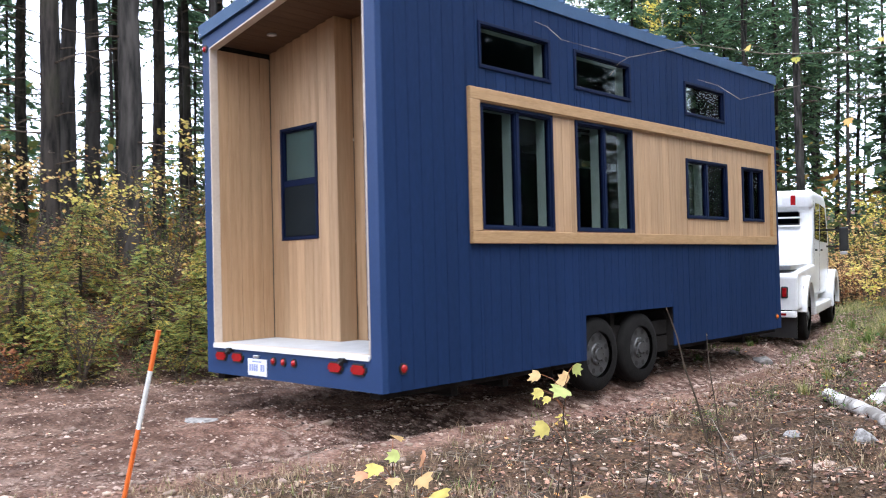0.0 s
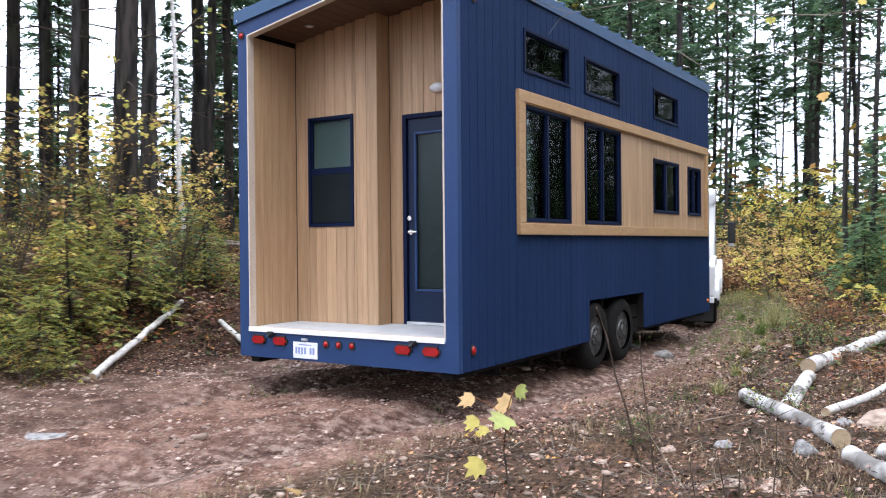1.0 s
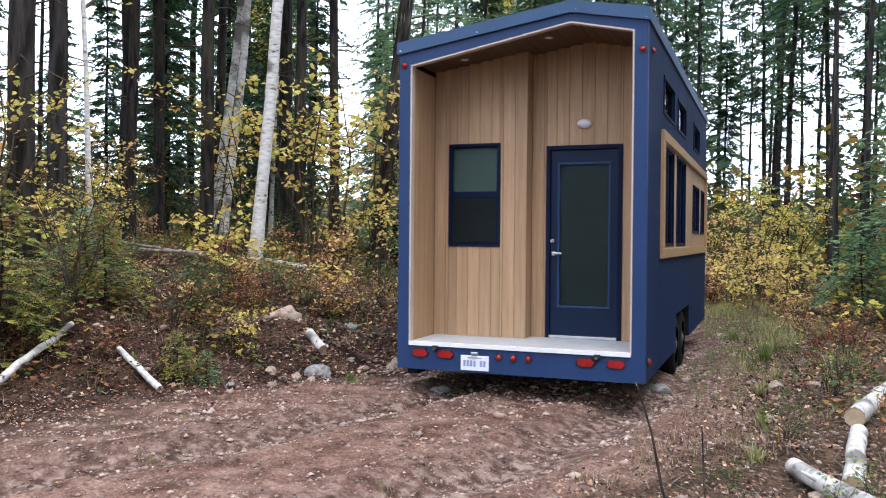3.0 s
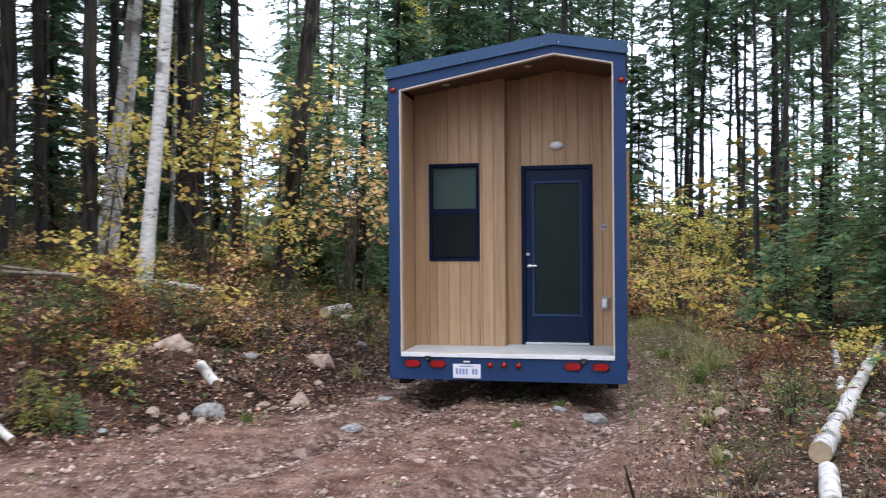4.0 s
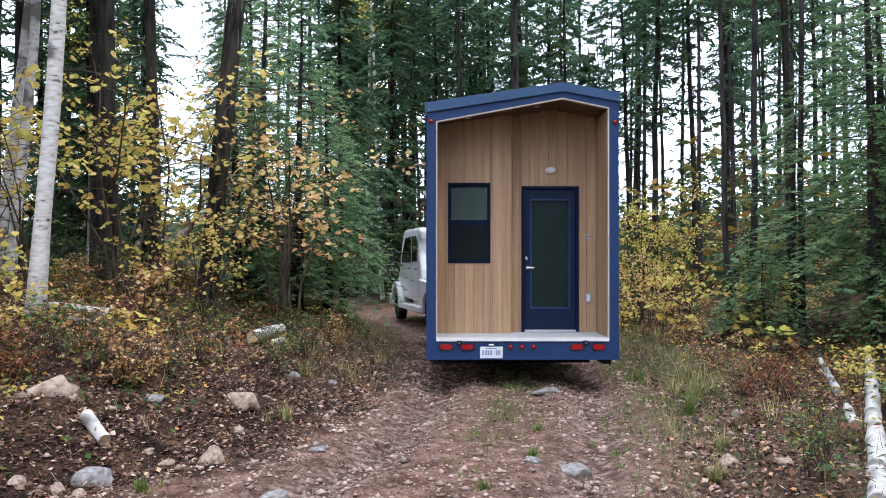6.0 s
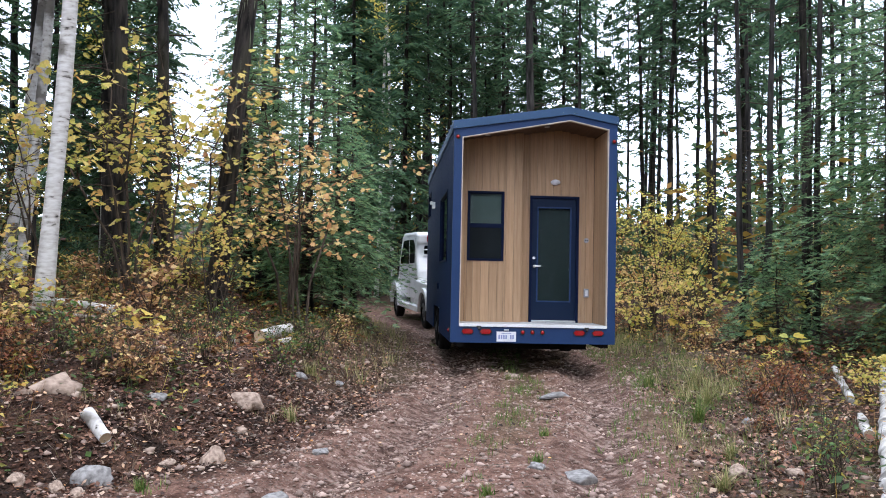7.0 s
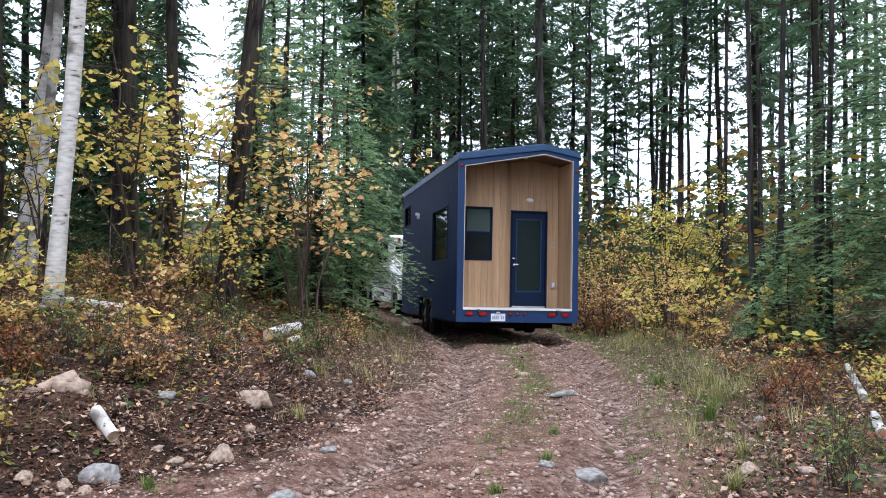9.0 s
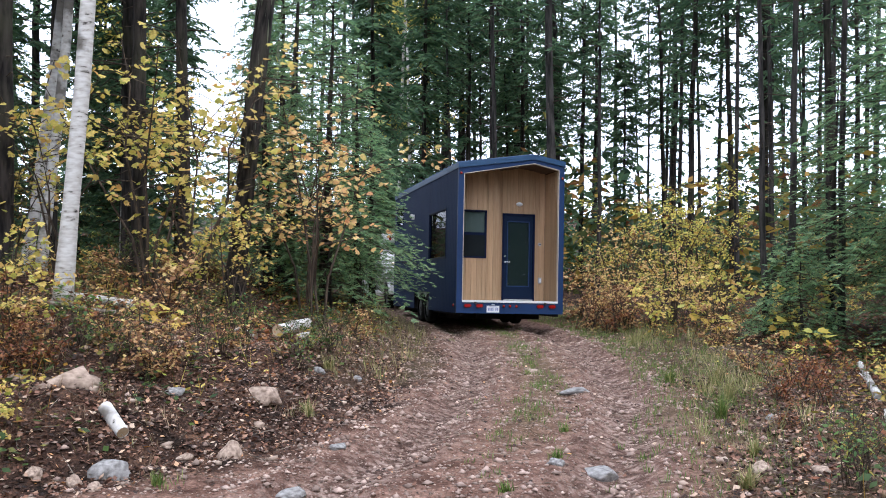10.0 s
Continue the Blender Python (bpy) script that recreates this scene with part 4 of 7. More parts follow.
# ---- the towing truck ----
def build_truck():
    T = thing("truck", "white crew-cab hauler truck towing the tiny house", "truck")
    bed = [(0.0, 0.62), (0.0, 1.18), (0.06, 1.24), (1.0, 1.30), (2.5, 1.36), (2.5, 0.62)]
    bm = prism(bed, -1.17, 1.17, 0.03)
    body = part("hauler_bed", bm, WHITE_PAINT, T, "white hauler bed with low tail panel")
    part("deck_plate", boxes((-1.05, 1.05, 0.1, 2.4, 1.30, 1.375)), ALUMINIUM, body)
    part("tail_bumper", boxes((-1.16, 1.16, -0.05, 0.08, 0.50, 0.60), bevel=0.015), WHITE_EDGE, T)
    [part("mud_flap", boxes((x, x + 0.6, 0.10, 0.13, 0.14, 0.5)), BLACK_STEEL, T) for x in (-1.15, 0.55)]
    cab = [(2.42, 0.72), (2.42, 1.60), (2.62, 2.10), (2.62, 2.44), (2.50, 2.48), (2.46, 2.74), (2.62, 2.82), (4.55, 2.80), (4.80, 2.70), (5.35, 1.92), (5.42, 0.72)]
    c = part("cab", prism(cab, -1.12, 1.12, 0.07), WHITE_PAINT, T, "white crew cab with dark windows")
    for z in (2.16, 2.30):
        part("rear_window", boxes((-0.86, 0.86, 2.585, 2.615, z, z + 0.10), bevel=0.004), CAR_GLASS, c)
    part("window_backing", boxes((-0.88, 0.88, 2.616, 2.622, 2.12, 2.42)), BLACK_STEEL, c)
    part("louvre", boxes((-0.9, 0.9, 2.54, 2.60, 2.265, 2.295), (-0.9, 0.9, 2.52, 2.60, 2.10, 2.13), bevel=0.006), WHITE_EDGE, c)
    for s in (-1, 1):
        x0, x1 = (1.119, 1.126) if s > 0 else (-1.126, -1.119)
        for prof in ([(2.86, 1.86), (2.80, 2.42), (3.0, 2.58), (3.56, 2.58), (3.56, 1.84)], [(3.72, 1.82), (3.72, 2.58), (4.5, 2.54), (5.02, 1.95), (5.02, 1.80)]):
            part("side_window", prism(prof, x0, x1), BLACK_STEEL, c, "dark side window")
            pn = part("pane", prism(prof, x0 + s * 0.008, x1 + s * 0.004), CAR_GLASS, c)
        part("door_handle", boxes((s * 1.125 - 0.02, s * 1.125 + 0.02, 2.95, 3.12, 1.62, 1.66), (s * 1.125 - 0.02, s * 1.125 + 0.02, 3.85, 4.02, 1.62, 1.66), bevel=0.006), BLACK_STEEL, c)
        part("door_gap", boxes(*[(s * 1.119 - 0.003, s * 1.119 + 0.003, y, y + 0.014, 0.80, 2.62) for y in (2.74, 3.64, 5.08)]), BLACK_STEEL, c)
        m = part("mirror", boxes((min(s * 1.38, s * 1.56), max(s * 1.38, s * 1.56), 4.86, 4.98, 1.62, 2.14), bevel=0.03), BLACK_STEEL, T, "tall black towing mirror")
        part("mirror_arm", boxes((min(s * 1.1, s * 1.4), max(s * 1.1, s * 1.4), 4.9, 4.94, 2.06, 2.10), (min(s * 1.1, s * 1.4), max(s * 1.1, s * 1.4), 4.9, 4.94, 1.70, 1.74)), BLACK_STEEL, m)
        part("mirror_foot", boxes((min(s * 1.40, s * 1.54), max(s * 1.40, s * 1.54), 4.85, 4.99, 1.54, 1.615), bevel=0.02), GREY_BOX, m)
        arc = [(1.25 + 0.66 * math.cos(a), 0.52 + 0.66 * math.sin(a)) for a in np.linspace(0.05, math.pi - 0.05, 14)] + [(1.25 + 0.53 * math.cos(a), 0.52 + 0.53 * math.sin(a)) for a in np.linspace(math.pi - 0.05, 0.05, 14)]
        part("rear_fender", prism(arc, *((1.0, 1.245) if s > 0 else (-1.245, -1.0)), bevel=0.012), WHITE_PAINT, T, "rounded white rear fender")
        part("wheel_arch", boxes((min(s * 0.7, s * 1.175), max(s * 0.7, s * 1.175), 0.75, 1.75, 0.60, 1.0)), BLACK_STEEL, T)
        part("side_step", boxes((min(s * 0.9, s * 1.24), max(s * 0.9, s * 1.24), 1.98, 4.75, 0.42, 0.60), bevel=0.03), WHITE_PAINT, T, "white running board with step")
        arc = [(5.55 + 0.68 * math.cos(a), 0.52 + 0.70 * math.sin(a)) for a in np.linspace(-0.1, math.pi + 0.15, 16)] + [(5.55 + 0.52 * math.cos(a), 0.52 + 0.52 * math.sin(a)) for a in np.linspace(math.pi + 0.1, -0.1, 16)]
        part("front_fender", prism(arc, *((0.85, 1.26) if s > 0 else (-1.26, -0.85)), bevel=0.015), WHITE_PAINT, T, "rounded white front fender")
        part("tank", boxes((min(s * 0.55, s * 1.1), max(s * 0.55, s * 1.1), 2.1, 3.6, 0.45, 0.8), bevel=0.05), ALUMINIUM, T)
        for x, mat in ((0.97, RED_LENS), (0.80, LAMP_WHITE)):
            bm = boxes((-0.055, 0.055, -0.02, 0.01, -0.10, 0.10), bevel=0.02)
            g = part("tail_light", bm, BLACK_STEEL, T, "upright tail light")
            g.matrix_basis = pose(s * x, -0.006, 0.92)
            part("lens", boxes((-0.034, 0.034, -0.03, -0.015, -0.075, 0.075), bevel=0.012), mat, g)
        part("reflector", boxes((min(s * 0.62, s * 1.0), max(s * 0.62, s * 1.0), -0.056, -0.048, 0.53, 0.57)), RED_LENS, T)
        g = part("roof_light", boxes((s * 0.78 - 0.045, s * 0.78 + 0.045, 2.44, 2.475, 2.52, 2.71), bevel=0.01), RED_LENS, T, "red lamp in the cab roof edge")
        g = part("work_light", boxes((s * 0.55 - 0.045, s * 0.55 + 0.045, 2.44, 2.475, 2.52, 2.71), bevel=0.01), LAMP_WHITE, T)
    hood = [(5.36, 0.75), (5.36, 1.86), (5.5, 1.80), (6.6, 1.62), (6.85, 1.50), (6.92, 0.75)]
    part("hood", prism(hood, -0.86, 0.86, 0.07), WHITE_PAINT, T, "white sloping hood")
    part("windscreen", prism([(4.90, 2.62), (5.36, 1.96), (5.375, 1.97), (4.915, 2.63)], -0.98, 0.98), CAR_GLASS, c)
    part("grille", boxes((-0.6, 0.6, 6.88, 6.95, 0.85, 1.42), bevel=0.02), BLACK_STEEL, T)
    part("front_bumper", boxes((-1.2, 1.2, 6.9, 7.08, 0.45, 0.78), bevel=0.04), CHROME, T)
    for s in (-1, 1):
        part("headlight", boxes((s * 0.78 - 0.13, s * 0.78 + 0.13, 6.62, 6.72, 1.05, 1.30), bevel=0.03), LAMP_WHITE, T)
    part("chassis", boxes((-0.5, -0.38, 0.0, 6.8, 0.42, 0.66), (0.38, 0.5, 0.0, 6.8, 0.42, 0.66), (-0.9, 0.9, 1.17, 1.33, 0.4, 0.55), (-0.9, 0.9, 5.47, 5.63, 0.4, 0.55)), CHASSIS, T)
    part("underbody", boxes((-0.95, 0.95, 2.3, 6.6, 0.66, 0.74)), CHASSIS, T)
    part("hitch", boxes((-0.1, 0.1, -0.22, 0.1, 0.36, 0.48), (-0.3, 0.3, -0.02, 0.06, 0.34, 0.52), bevel=0.01), BLACK_STEEL, T)
    T.scale = (0.92, 0.92, 0.92)
    wheels = [wheel_part(T, s * 1.06, y, 0.46, 0.46, 0.27, s) for s in (-1, 1) for y in (1.25, 5.55)]
    return T, wheels


TRUCK, TRUCK_WHEELS = build_truck()


# ---- plants ----
def diamonds(P, D, N, length, width):
    """Leaf-like diamonds: base point, direction, flat normal, length and width, all as arrays."""
    S = np.cross(D, N)
    S /= np.linalg.norm(S, axis=1)[:, None] + 1e-9
    L, W = np.asarray(length)[:, None], np.asarray(width)[:, None]
    V = np.stack([P, P + D * L * 0.45 + S * W * 0.5, P + D * L, P + D * L * 0.45 - S * W * 0.5], 1).reshape(-1, 3)
    return V, np.arange(len(V)).reshape(-1, 4)


MAPLE = np.array([(0, 0), (0.30, 0.06), (0.52, 0.36), (0.34, 0.46), (0.40, 0.74), (0.16, 0.66), (0, 1.0), (-0.16, 0.66), (-0.40, 0.74), (-0.34, 0.46), (-0.52, 0.36), (-0.30, 0.06)])


def lobed(P, D, N, size):
    """Lobed leaves, slightly folded along the middle."""
    S = np.cross(D, N)
    S /= np.linalg.norm(S, axis=1)[:, None] + 1e-9
    U = np.cross(S, D)
    L = np.asarray(size)[:, None, None]
    V = P[:, None] + L * (MAPLE[None, :, 1:2] * D[:, None] + MAPLE[None, :, 0:1] * S[:, None] + 0.22 * np.abs(MAPLE[None, :, 0:1]) * U[:, None])
    return V.reshape(-1, 3), np.arange(len(P) * 12).reshape(-1, 12)


def flat_mesh(name, V, F, material):
    V, F = np.asarray(V, float), np.asarray(F)
    me = bpy.data.meshes.new(name)
    me.vertices.add(len(V))
    me.vertices.foreach_set("co", V.ravel())
    me.loops.add(F.size)
    me.loops.foreach_set("vertex_index", F.ravel())
    me.polygons.add(len(F))
    me.polygons.foreach_set("loop_start", np.arange(0, F.size, F.shape[1]))
    me.update(calc_edges=True)
    me.materials.append(material)
    return me


def unit(a):
    return a / (np.linalg.norm(a, axis=-1, keepdims=True) + 1e-9)


def spine(rng, p, az, length, rise, droop, n):
    s = np.linspace(0, 1, n)
    bend = rng.uniform(-0.25, 0.25)
    a = az + bend * s
    return np.stack([p[0] + np.cumsum(np.cos(a)) * length / n, p[1] + np.cumsum(np.sin(a)) * length / n, p[2] + length * (rise * s - droop * s * s)], 1)


def bough_leaves(rng, line, az, leaf, width, drop, sprays=1, flat=0.5):
    """Needle sprays to both sides of a bough's line."""
    n = len(line)
    s = np.linspace(0.12, 1, n)
    P, D, L = [], [], []
    for side in (-1, 1):
        for _ in range(sprays):
            a = az + side * rng.uniform(0.5, 1.15, n)
            z = -drop + rng.normal(0, 0.22, n)
            P.append(line + rng.normal(0, 0.02, (n, 3)))
            D.append(np.stack([np.cos(a), np.sin(a), z], 1))
            L.append(leaf * (1.15 - 0.65 * s) * rng.uniform(0.6, 1.25, n))
    P, D, L = np.concatenate(P), unit(np.concatenate(D)), np.concatenate(L)
    N = np.stack([rng.normal(0, flat, len(P)), rng.normal(0, flat, len(P)), np.ones(len(P))], 1)
    return P, D, unit(N), L, np.full(len(P), width) * rng.uniform(0.7, 1.3, len(P))


def trunk_mesh(rng, h, r, lean, material, n=9, top=0.25, flare=1.35):
    k = max(6, int(h / 1.4))
    pts, rad = [], []
    wx, wy = rng.normal(0, 0.05, k + 1).cumsum() * 0.5, rng.normal(0, 0.05, k + 1).cumsum() * 0.5
    for i in range(k + 1):
        f = i / k
        pts.append((lean[0] * f * h + (wx[i] if i else 0), lean[1] * f * h + (wy[i] if i else 0), -0.3 + (h + 0.3) * f))
        rad.append(r * (1 - (1 - top) * f) * (flare if i == 0 else 1))
    pts.insert(1, (pts[0][0] * 0.7 + pts[1][0] * 0.3, pts[0][1] * 0.7 + pts[1][1] * 0.3, 0.25))
    rad.insert(1, r * (1 + (flare - 1) * 0.45))
    V, F = tube(pts, rad, n, True, 0.05, random.Random(int(rng.integers(1e6))))
    return mesh_of("trunk", V, F, material, True), pts


def along(pts, z):
    zs = [p[2] for p in pts]
    return np.array([np.interp(z, zs, [p[0] for p in pts]), np.interp(z, zs, [p[1] for p in pts]), z])


def tall_conifer(seed, h, r, bare, reach, count, material, label, lean=(0, 0), dead=26, lichen=0):
    rng = np.random.default_rng(seed)
    T = thing("conifer_tree", label, "tree", "forest conifers")
    me, pts = trunk_mesh(rng, h, r, lean, material)
    part("trunk", me, None, T)
    twigs = []
    for _ in range(dead):
        z = rng.uniform(1.6, bare + 2)
        a, l = rng.uniform(0, 6.28), rng.uniform(0.35, 1.5)
        p = along(pts, z)
        mid = p + np.array([math.cos(a) * l * 0.6, math.sin(a) * l * 0.6, rng.uniform(-0.12, 0.12)])
        q = mid + np.array([math.cos(a + 0.3) * l * 0.4, math.sin(a + 0.3) * l * 0.4, rng.uniform(-0.25, 0.1)])
        twigs.append(tube([p, mid, q], [0.018, 0.011, 0.004], 4, False))
    out = [[], [], [], [], []]
    for i in range(count):
        f = (i + rng.uniform(0, 1)) / count
        z = bare + (h - bare - 0.2) * min(1, max(0, f + rng.normal(0, 0.02)))
        az = i * 2.399 + rng.uniform(-0.9, 0.9)
        l = reach * (1 - f) ** 0.6 * rng.uniform(0.35, 1.3) * (0.5 + 0.5 * min(1, f * 4)) + 0.25
        p = along(pts, z)
        ln = spine(rng, p, az, l, rng.uniform(-0.25, 0.35), rng.uniform(0.1, 0.6), 13)
        twigs.append(tube([p, ln[6], ln[-1]], [0.022, 0.012, 0.004], 3, False))
        for o, v in zip(out, bough_leaves(rng, ln[1:], az, 0.46, 0.085, 0.40, 2, 0.6)):
            o.append(v)
    V, F = joined(twigs)
    tagged(part("branchwork", mesh_of("branchwork", V, F, TWIG), None, T), kind="stuff")
    P, D, N, L, W = (np.concatenate(o) for o in out)
    V, F = diamonds(P, D, N, L, W)
    tagged(part("crown", flat_mesh("crown", V, F, NEEDLE), None, T), kind="stuff")
    if lichen:
        z, a, l = rng.uniform(2.2, bare, lichen), rng.uniform(0, 6.28, lichen), rng.uniform(0.1, 0.9, lichen)
        P = np.array([along(pts, k) for k in z]) + np.stack([np.cos(a) * l, np.sin(a) * l, 0 * l], 1)
        D = unit(np.stack([rng.normal(0, 0.06, lichen), rng.normal(0, 0.06, lichen), -np.ones(lichen)], 1))
        V, F = diamonds(P, D, unit(rng.normal(0, 1, (lichen, 3)) * [1, 1, 0.05]), rng.uniform(0.15, 0.6, lichen), np.full(lichen, 0.025))
        tagged(part("lichen", flat_mesh("lichen", V, F, LICHEN), None, T, "pale hanging lichen"), kind="stuff")
    return T


def young_conifer(seed, h, reach, count, material, label, low=0.15, sub=6, leaf=0.085):
    """A cedar or hemlock clothed to the ground in flat feathery sprays."""
    rng = np.random.default_rng(seed)
    T = thing("young_conifer", label, "tree", "young conifers beside the track")
    me, pts = trunk_mesh(rng, h, 0.018 * h + 0.01, (rng.normal(0, 0.01), rng.normal(0, 0.01)), BARK, 7, 0.08)
    part("trunk", me, None, T)
    twigs, out = [], [[], [], [], [], []]
    for i in range(count):
        f = ((i + rng.uniform(0, 1)) / count) ** 1.15
        z = low * h + (h * (1 - low) - 0.05) * f
        az = i * 2.399 + rng.uniform(-0.6, 0.6)
        l = reach * (1 - f) ** 0.85 * rng.uniform(0.6, 1.15) + 0.12
        p = along(pts, z)
        n = max(5, int(l / 0.11))
        ln = spine(rng, p, az, l, rng.uniform(0.05, 0.4), rng.uniform(0.35, 0.75), n)
        twigs.append(tube([p, ln[n // 2], ln[-1]], [0.012, 0.007, 0.003], 3, False))
        P, D, N, L, W = bough_leaves(rng, ln[1:], az, 0.34 * min(1, 0.5 + l / 2), 0.05, 0.25, 1, 0.25)
        for o, v in zip(out, (P, D, N, L * 0.9, W * 0.35)):
            o.append(v)
        S = unit(np.cross(D, N))
        for k in range(1, sub):
            q = P + D * (L * k / sub * 0.95)[:, None]
            for sgn in (-1, 1):
                d2 = unit(D * 0.8 + S * sgn * 0.75 + rng.normal(0, 0.08, D.shape))
                for o, v in zip(out, (q, d2, N, leaf * (1.25 - 0.8 * k / sub) * rng.uniform(0.7, 1.3, len(q)), np.full(len(q), 0.026))):
                    o.append(v)
    V, F = joined(twigs)
    tagged(part("branchwork", mesh_of("branchwork", V, F, TWIG), None, T), kind="stuff")
    P, D, N, L, W = (np.concatenate(o) for o in out)
    V, F = diamonds(P, D, N, L, W)
    tagged(part("crown", flat_mesh("crown", V, F, material), None, T), kind="stuff")
    return T


def broadleaf(seed, h, spread, stems, leaves, size, material, label, name="maple_shrub", base_free=0.2, lobes=True, bark_mat=None, twig=(0.2, 0.55)):
    """Several arching stems that fork into twigs, with leaves hung in tiers along them."""
    rng = np.random.default_rng(seed)
    T = thing(name, label, "shrub" if h < 3 else "tree", "autumn shrubs and saplings")
    wood, hold = [], []
    for s in range(stems):
        az, l = s * 6.283 / stems + rng.uniform(-0.5, 0.5), h * rng.uniform(0.7, 1.0)
        out = spread * rng.uniform(0.3, 0.9)
        pts = [np.array([rng.normal(0, 0.06), rng.normal(0, 0.06), -0.15])]
        for f in (0.25, 0.5, 0.75, 1.0):
            pts.append(np.array([math.cos(az) * out * f ** 1.4 + rng.normal(0, 0.05), math.sin(az) * out * f ** 1.4 + rng.normal(0, 0.05), l * f ** 0.9]))
        r = 0.006 + 0.005 * h
        wood.append(tube(pts, [r, r * 0.8, r * 0.6, r * 0.4, r * 0.2], 5, False))
        for _ in range(9 if h > 1.5 else 4):
            f = rng.uniform(base_free, 1)
            i = min(3, int(f * 4))
            p = pts[i] + (pts[i + 1] - pts[i]) * (f * 4 - i)
            a, tl = rng.uniform(0, 6.283), spread * rng.uniform(*twig)
            m = p + np.array([math.cos(a) * tl * 0.6, math.sin(a) * tl * 0.6, tl * rng.uniform(0.05, 0.4)])
            q = m + np.array([math.cos(a + 0.3) * tl * 0.5, math.sin(a + 0.3) * tl * 0.5, tl * rng.uniform(-0.25, 0.15)])
            wood.append(tube([p, m, q], [r * 0.35, r * 0.22, r * 0.1], 4, False))
            hold += [(p, m), (m, q), (m, q)]
    V, F = joined(wood)
    tagged(part("stemwork", mesh_of("stemwork", V, F, bark_mat or TWIG), None, T), kind="stuff")
    pick = rng.integers(0, len(hold), leaves)
    A, B = np.array([k[0] for k in hold])[pick], np.array([k[1] for k in hold])[pick]
    P = A + (B - A) * rng.uniform(0.1, 1.1, (leaves, 1)) + rng.normal(0, size * 0.55, (leaves, 3))
    a = rng.uniform(0, 6.283, leaves)
    D = unit(np.stack([np.cos(a), np.sin(a), rng.uniform(-1.1, 0.15, leaves)], 1))
    N = unit(np.stack([rng.normal(0, 0.5, leaves), rng.normal(0, 0.5, leaves), np.ones(leaves)], 1))
    L = size * rng.uniform(0.55, 1.25, leaves)
    V, F = lobed(P, D, N, L) if lobes else diamonds(P, D, N, L, L * 0.62)
    tagged(part("leaves", flat_mesh("leaves", V, F, material), None, T), kind="stuff")
    return T


def birch_tree(seed, h, r, lean, label, top_leaves=0, skin=None):
    rng = np.random.default_rng(seed)
    T = thing("birch_tree", label, "tree", "birches")
    me, pts = trunk_mesh(rng, h, r, lean, skin or BIRCH, 14, 0.35, 1.2)
    part("trunk", me, None, T)
    wood, hold = [], []
    for _ in range(18):
        z = rng.uniform(h * 0.35, h)
        a, l = rng.uniform(0, 6.283), rng.uniform(0.5, 2.0)
        p = along(pts, z)
        m = p + np.array([math.cos(a) * l * 0.5, math.sin(a) * l * 0.5, l * 0.4])
        q = m + np.array([math.cos(a + 0.3) * l * 0.5, math.sin(a + 0.3) * l * 0.5, l * 0.25])
        wood.append(tube([p, m, q], [0.03, 0.017, 0.005], 5, False))
        hold.append((m, q))
    V, F = joined(wood)
    tagged(part("branchwork", mesh_of("branchwork", V, F, TWIG), None, T), kind="stuff")
    if top_leaves:
        pick = rng.integers(0, len(hold), top_leaves)
        A, B = np.array([k[0] for k in hold])[pick], np.array([k[1] for k in hold])[pick]
        P = A + (B - A) * rng.uniform(0, 1.3, (top_leaves, 1)) + rng.normal(0, 0.25, (top_leaves, 3))
        a = rng.uniform(0, 6.283, top_leaves)
        D = unit(np.stack([np.cos(a), np.sin(a), rng.uniform(-1, 0.2, top_leaves)], 1))
        N = unit(rng.normal(0, 0.5, (top_leaves, 3)) + [0, 0, 1])
        V, F = diamonds(P, D, N, rng.uniform(0.06, 0.11, top_leaves) * 1.5, rng.uniform(0.06, 0.10, top_leaves))
        tagged(part("crown", flat_mesh("crown", V, F, GOLD), None, T), kind="stuff")
    return T


def place_first(ob, x, y, turn=0.0, sink=0.02):
    ob.matrix_basis = pose(x, y, lie_at(x, y) - sink, 0, 0, turn)
    return ob


CONIFER_LABEL = "tall dark conifer with a bare lower trunk"
rng_place = random.Random(11)


class Kinds:
    """One pattern of each kind; the first plant takes the pattern itself, later ones copy it."""

    def __init__(self, makers):
        self.makers, self.made = makers, {}

    def put(self, k, x, y, turn=0.0, size=1.0, tilt=0.0):
        m = pose(x, y, lie_at(x, y) - 0.03, tilt, 0, turn) @ Matrix.Scale(size, 4)
        if k not in self.made:
            self.made[k] = self.makers[k]()
            self.made[k].matrix_basis = m
            return self.made[k]
        ob = self.made[k]
        keep = ob.matrix_basis.copy()
        ob.matrix_basis = Matrix.Identity(4)
        c = copy_thing(ob, m)
        ob.matrix_basis = keep
        return c


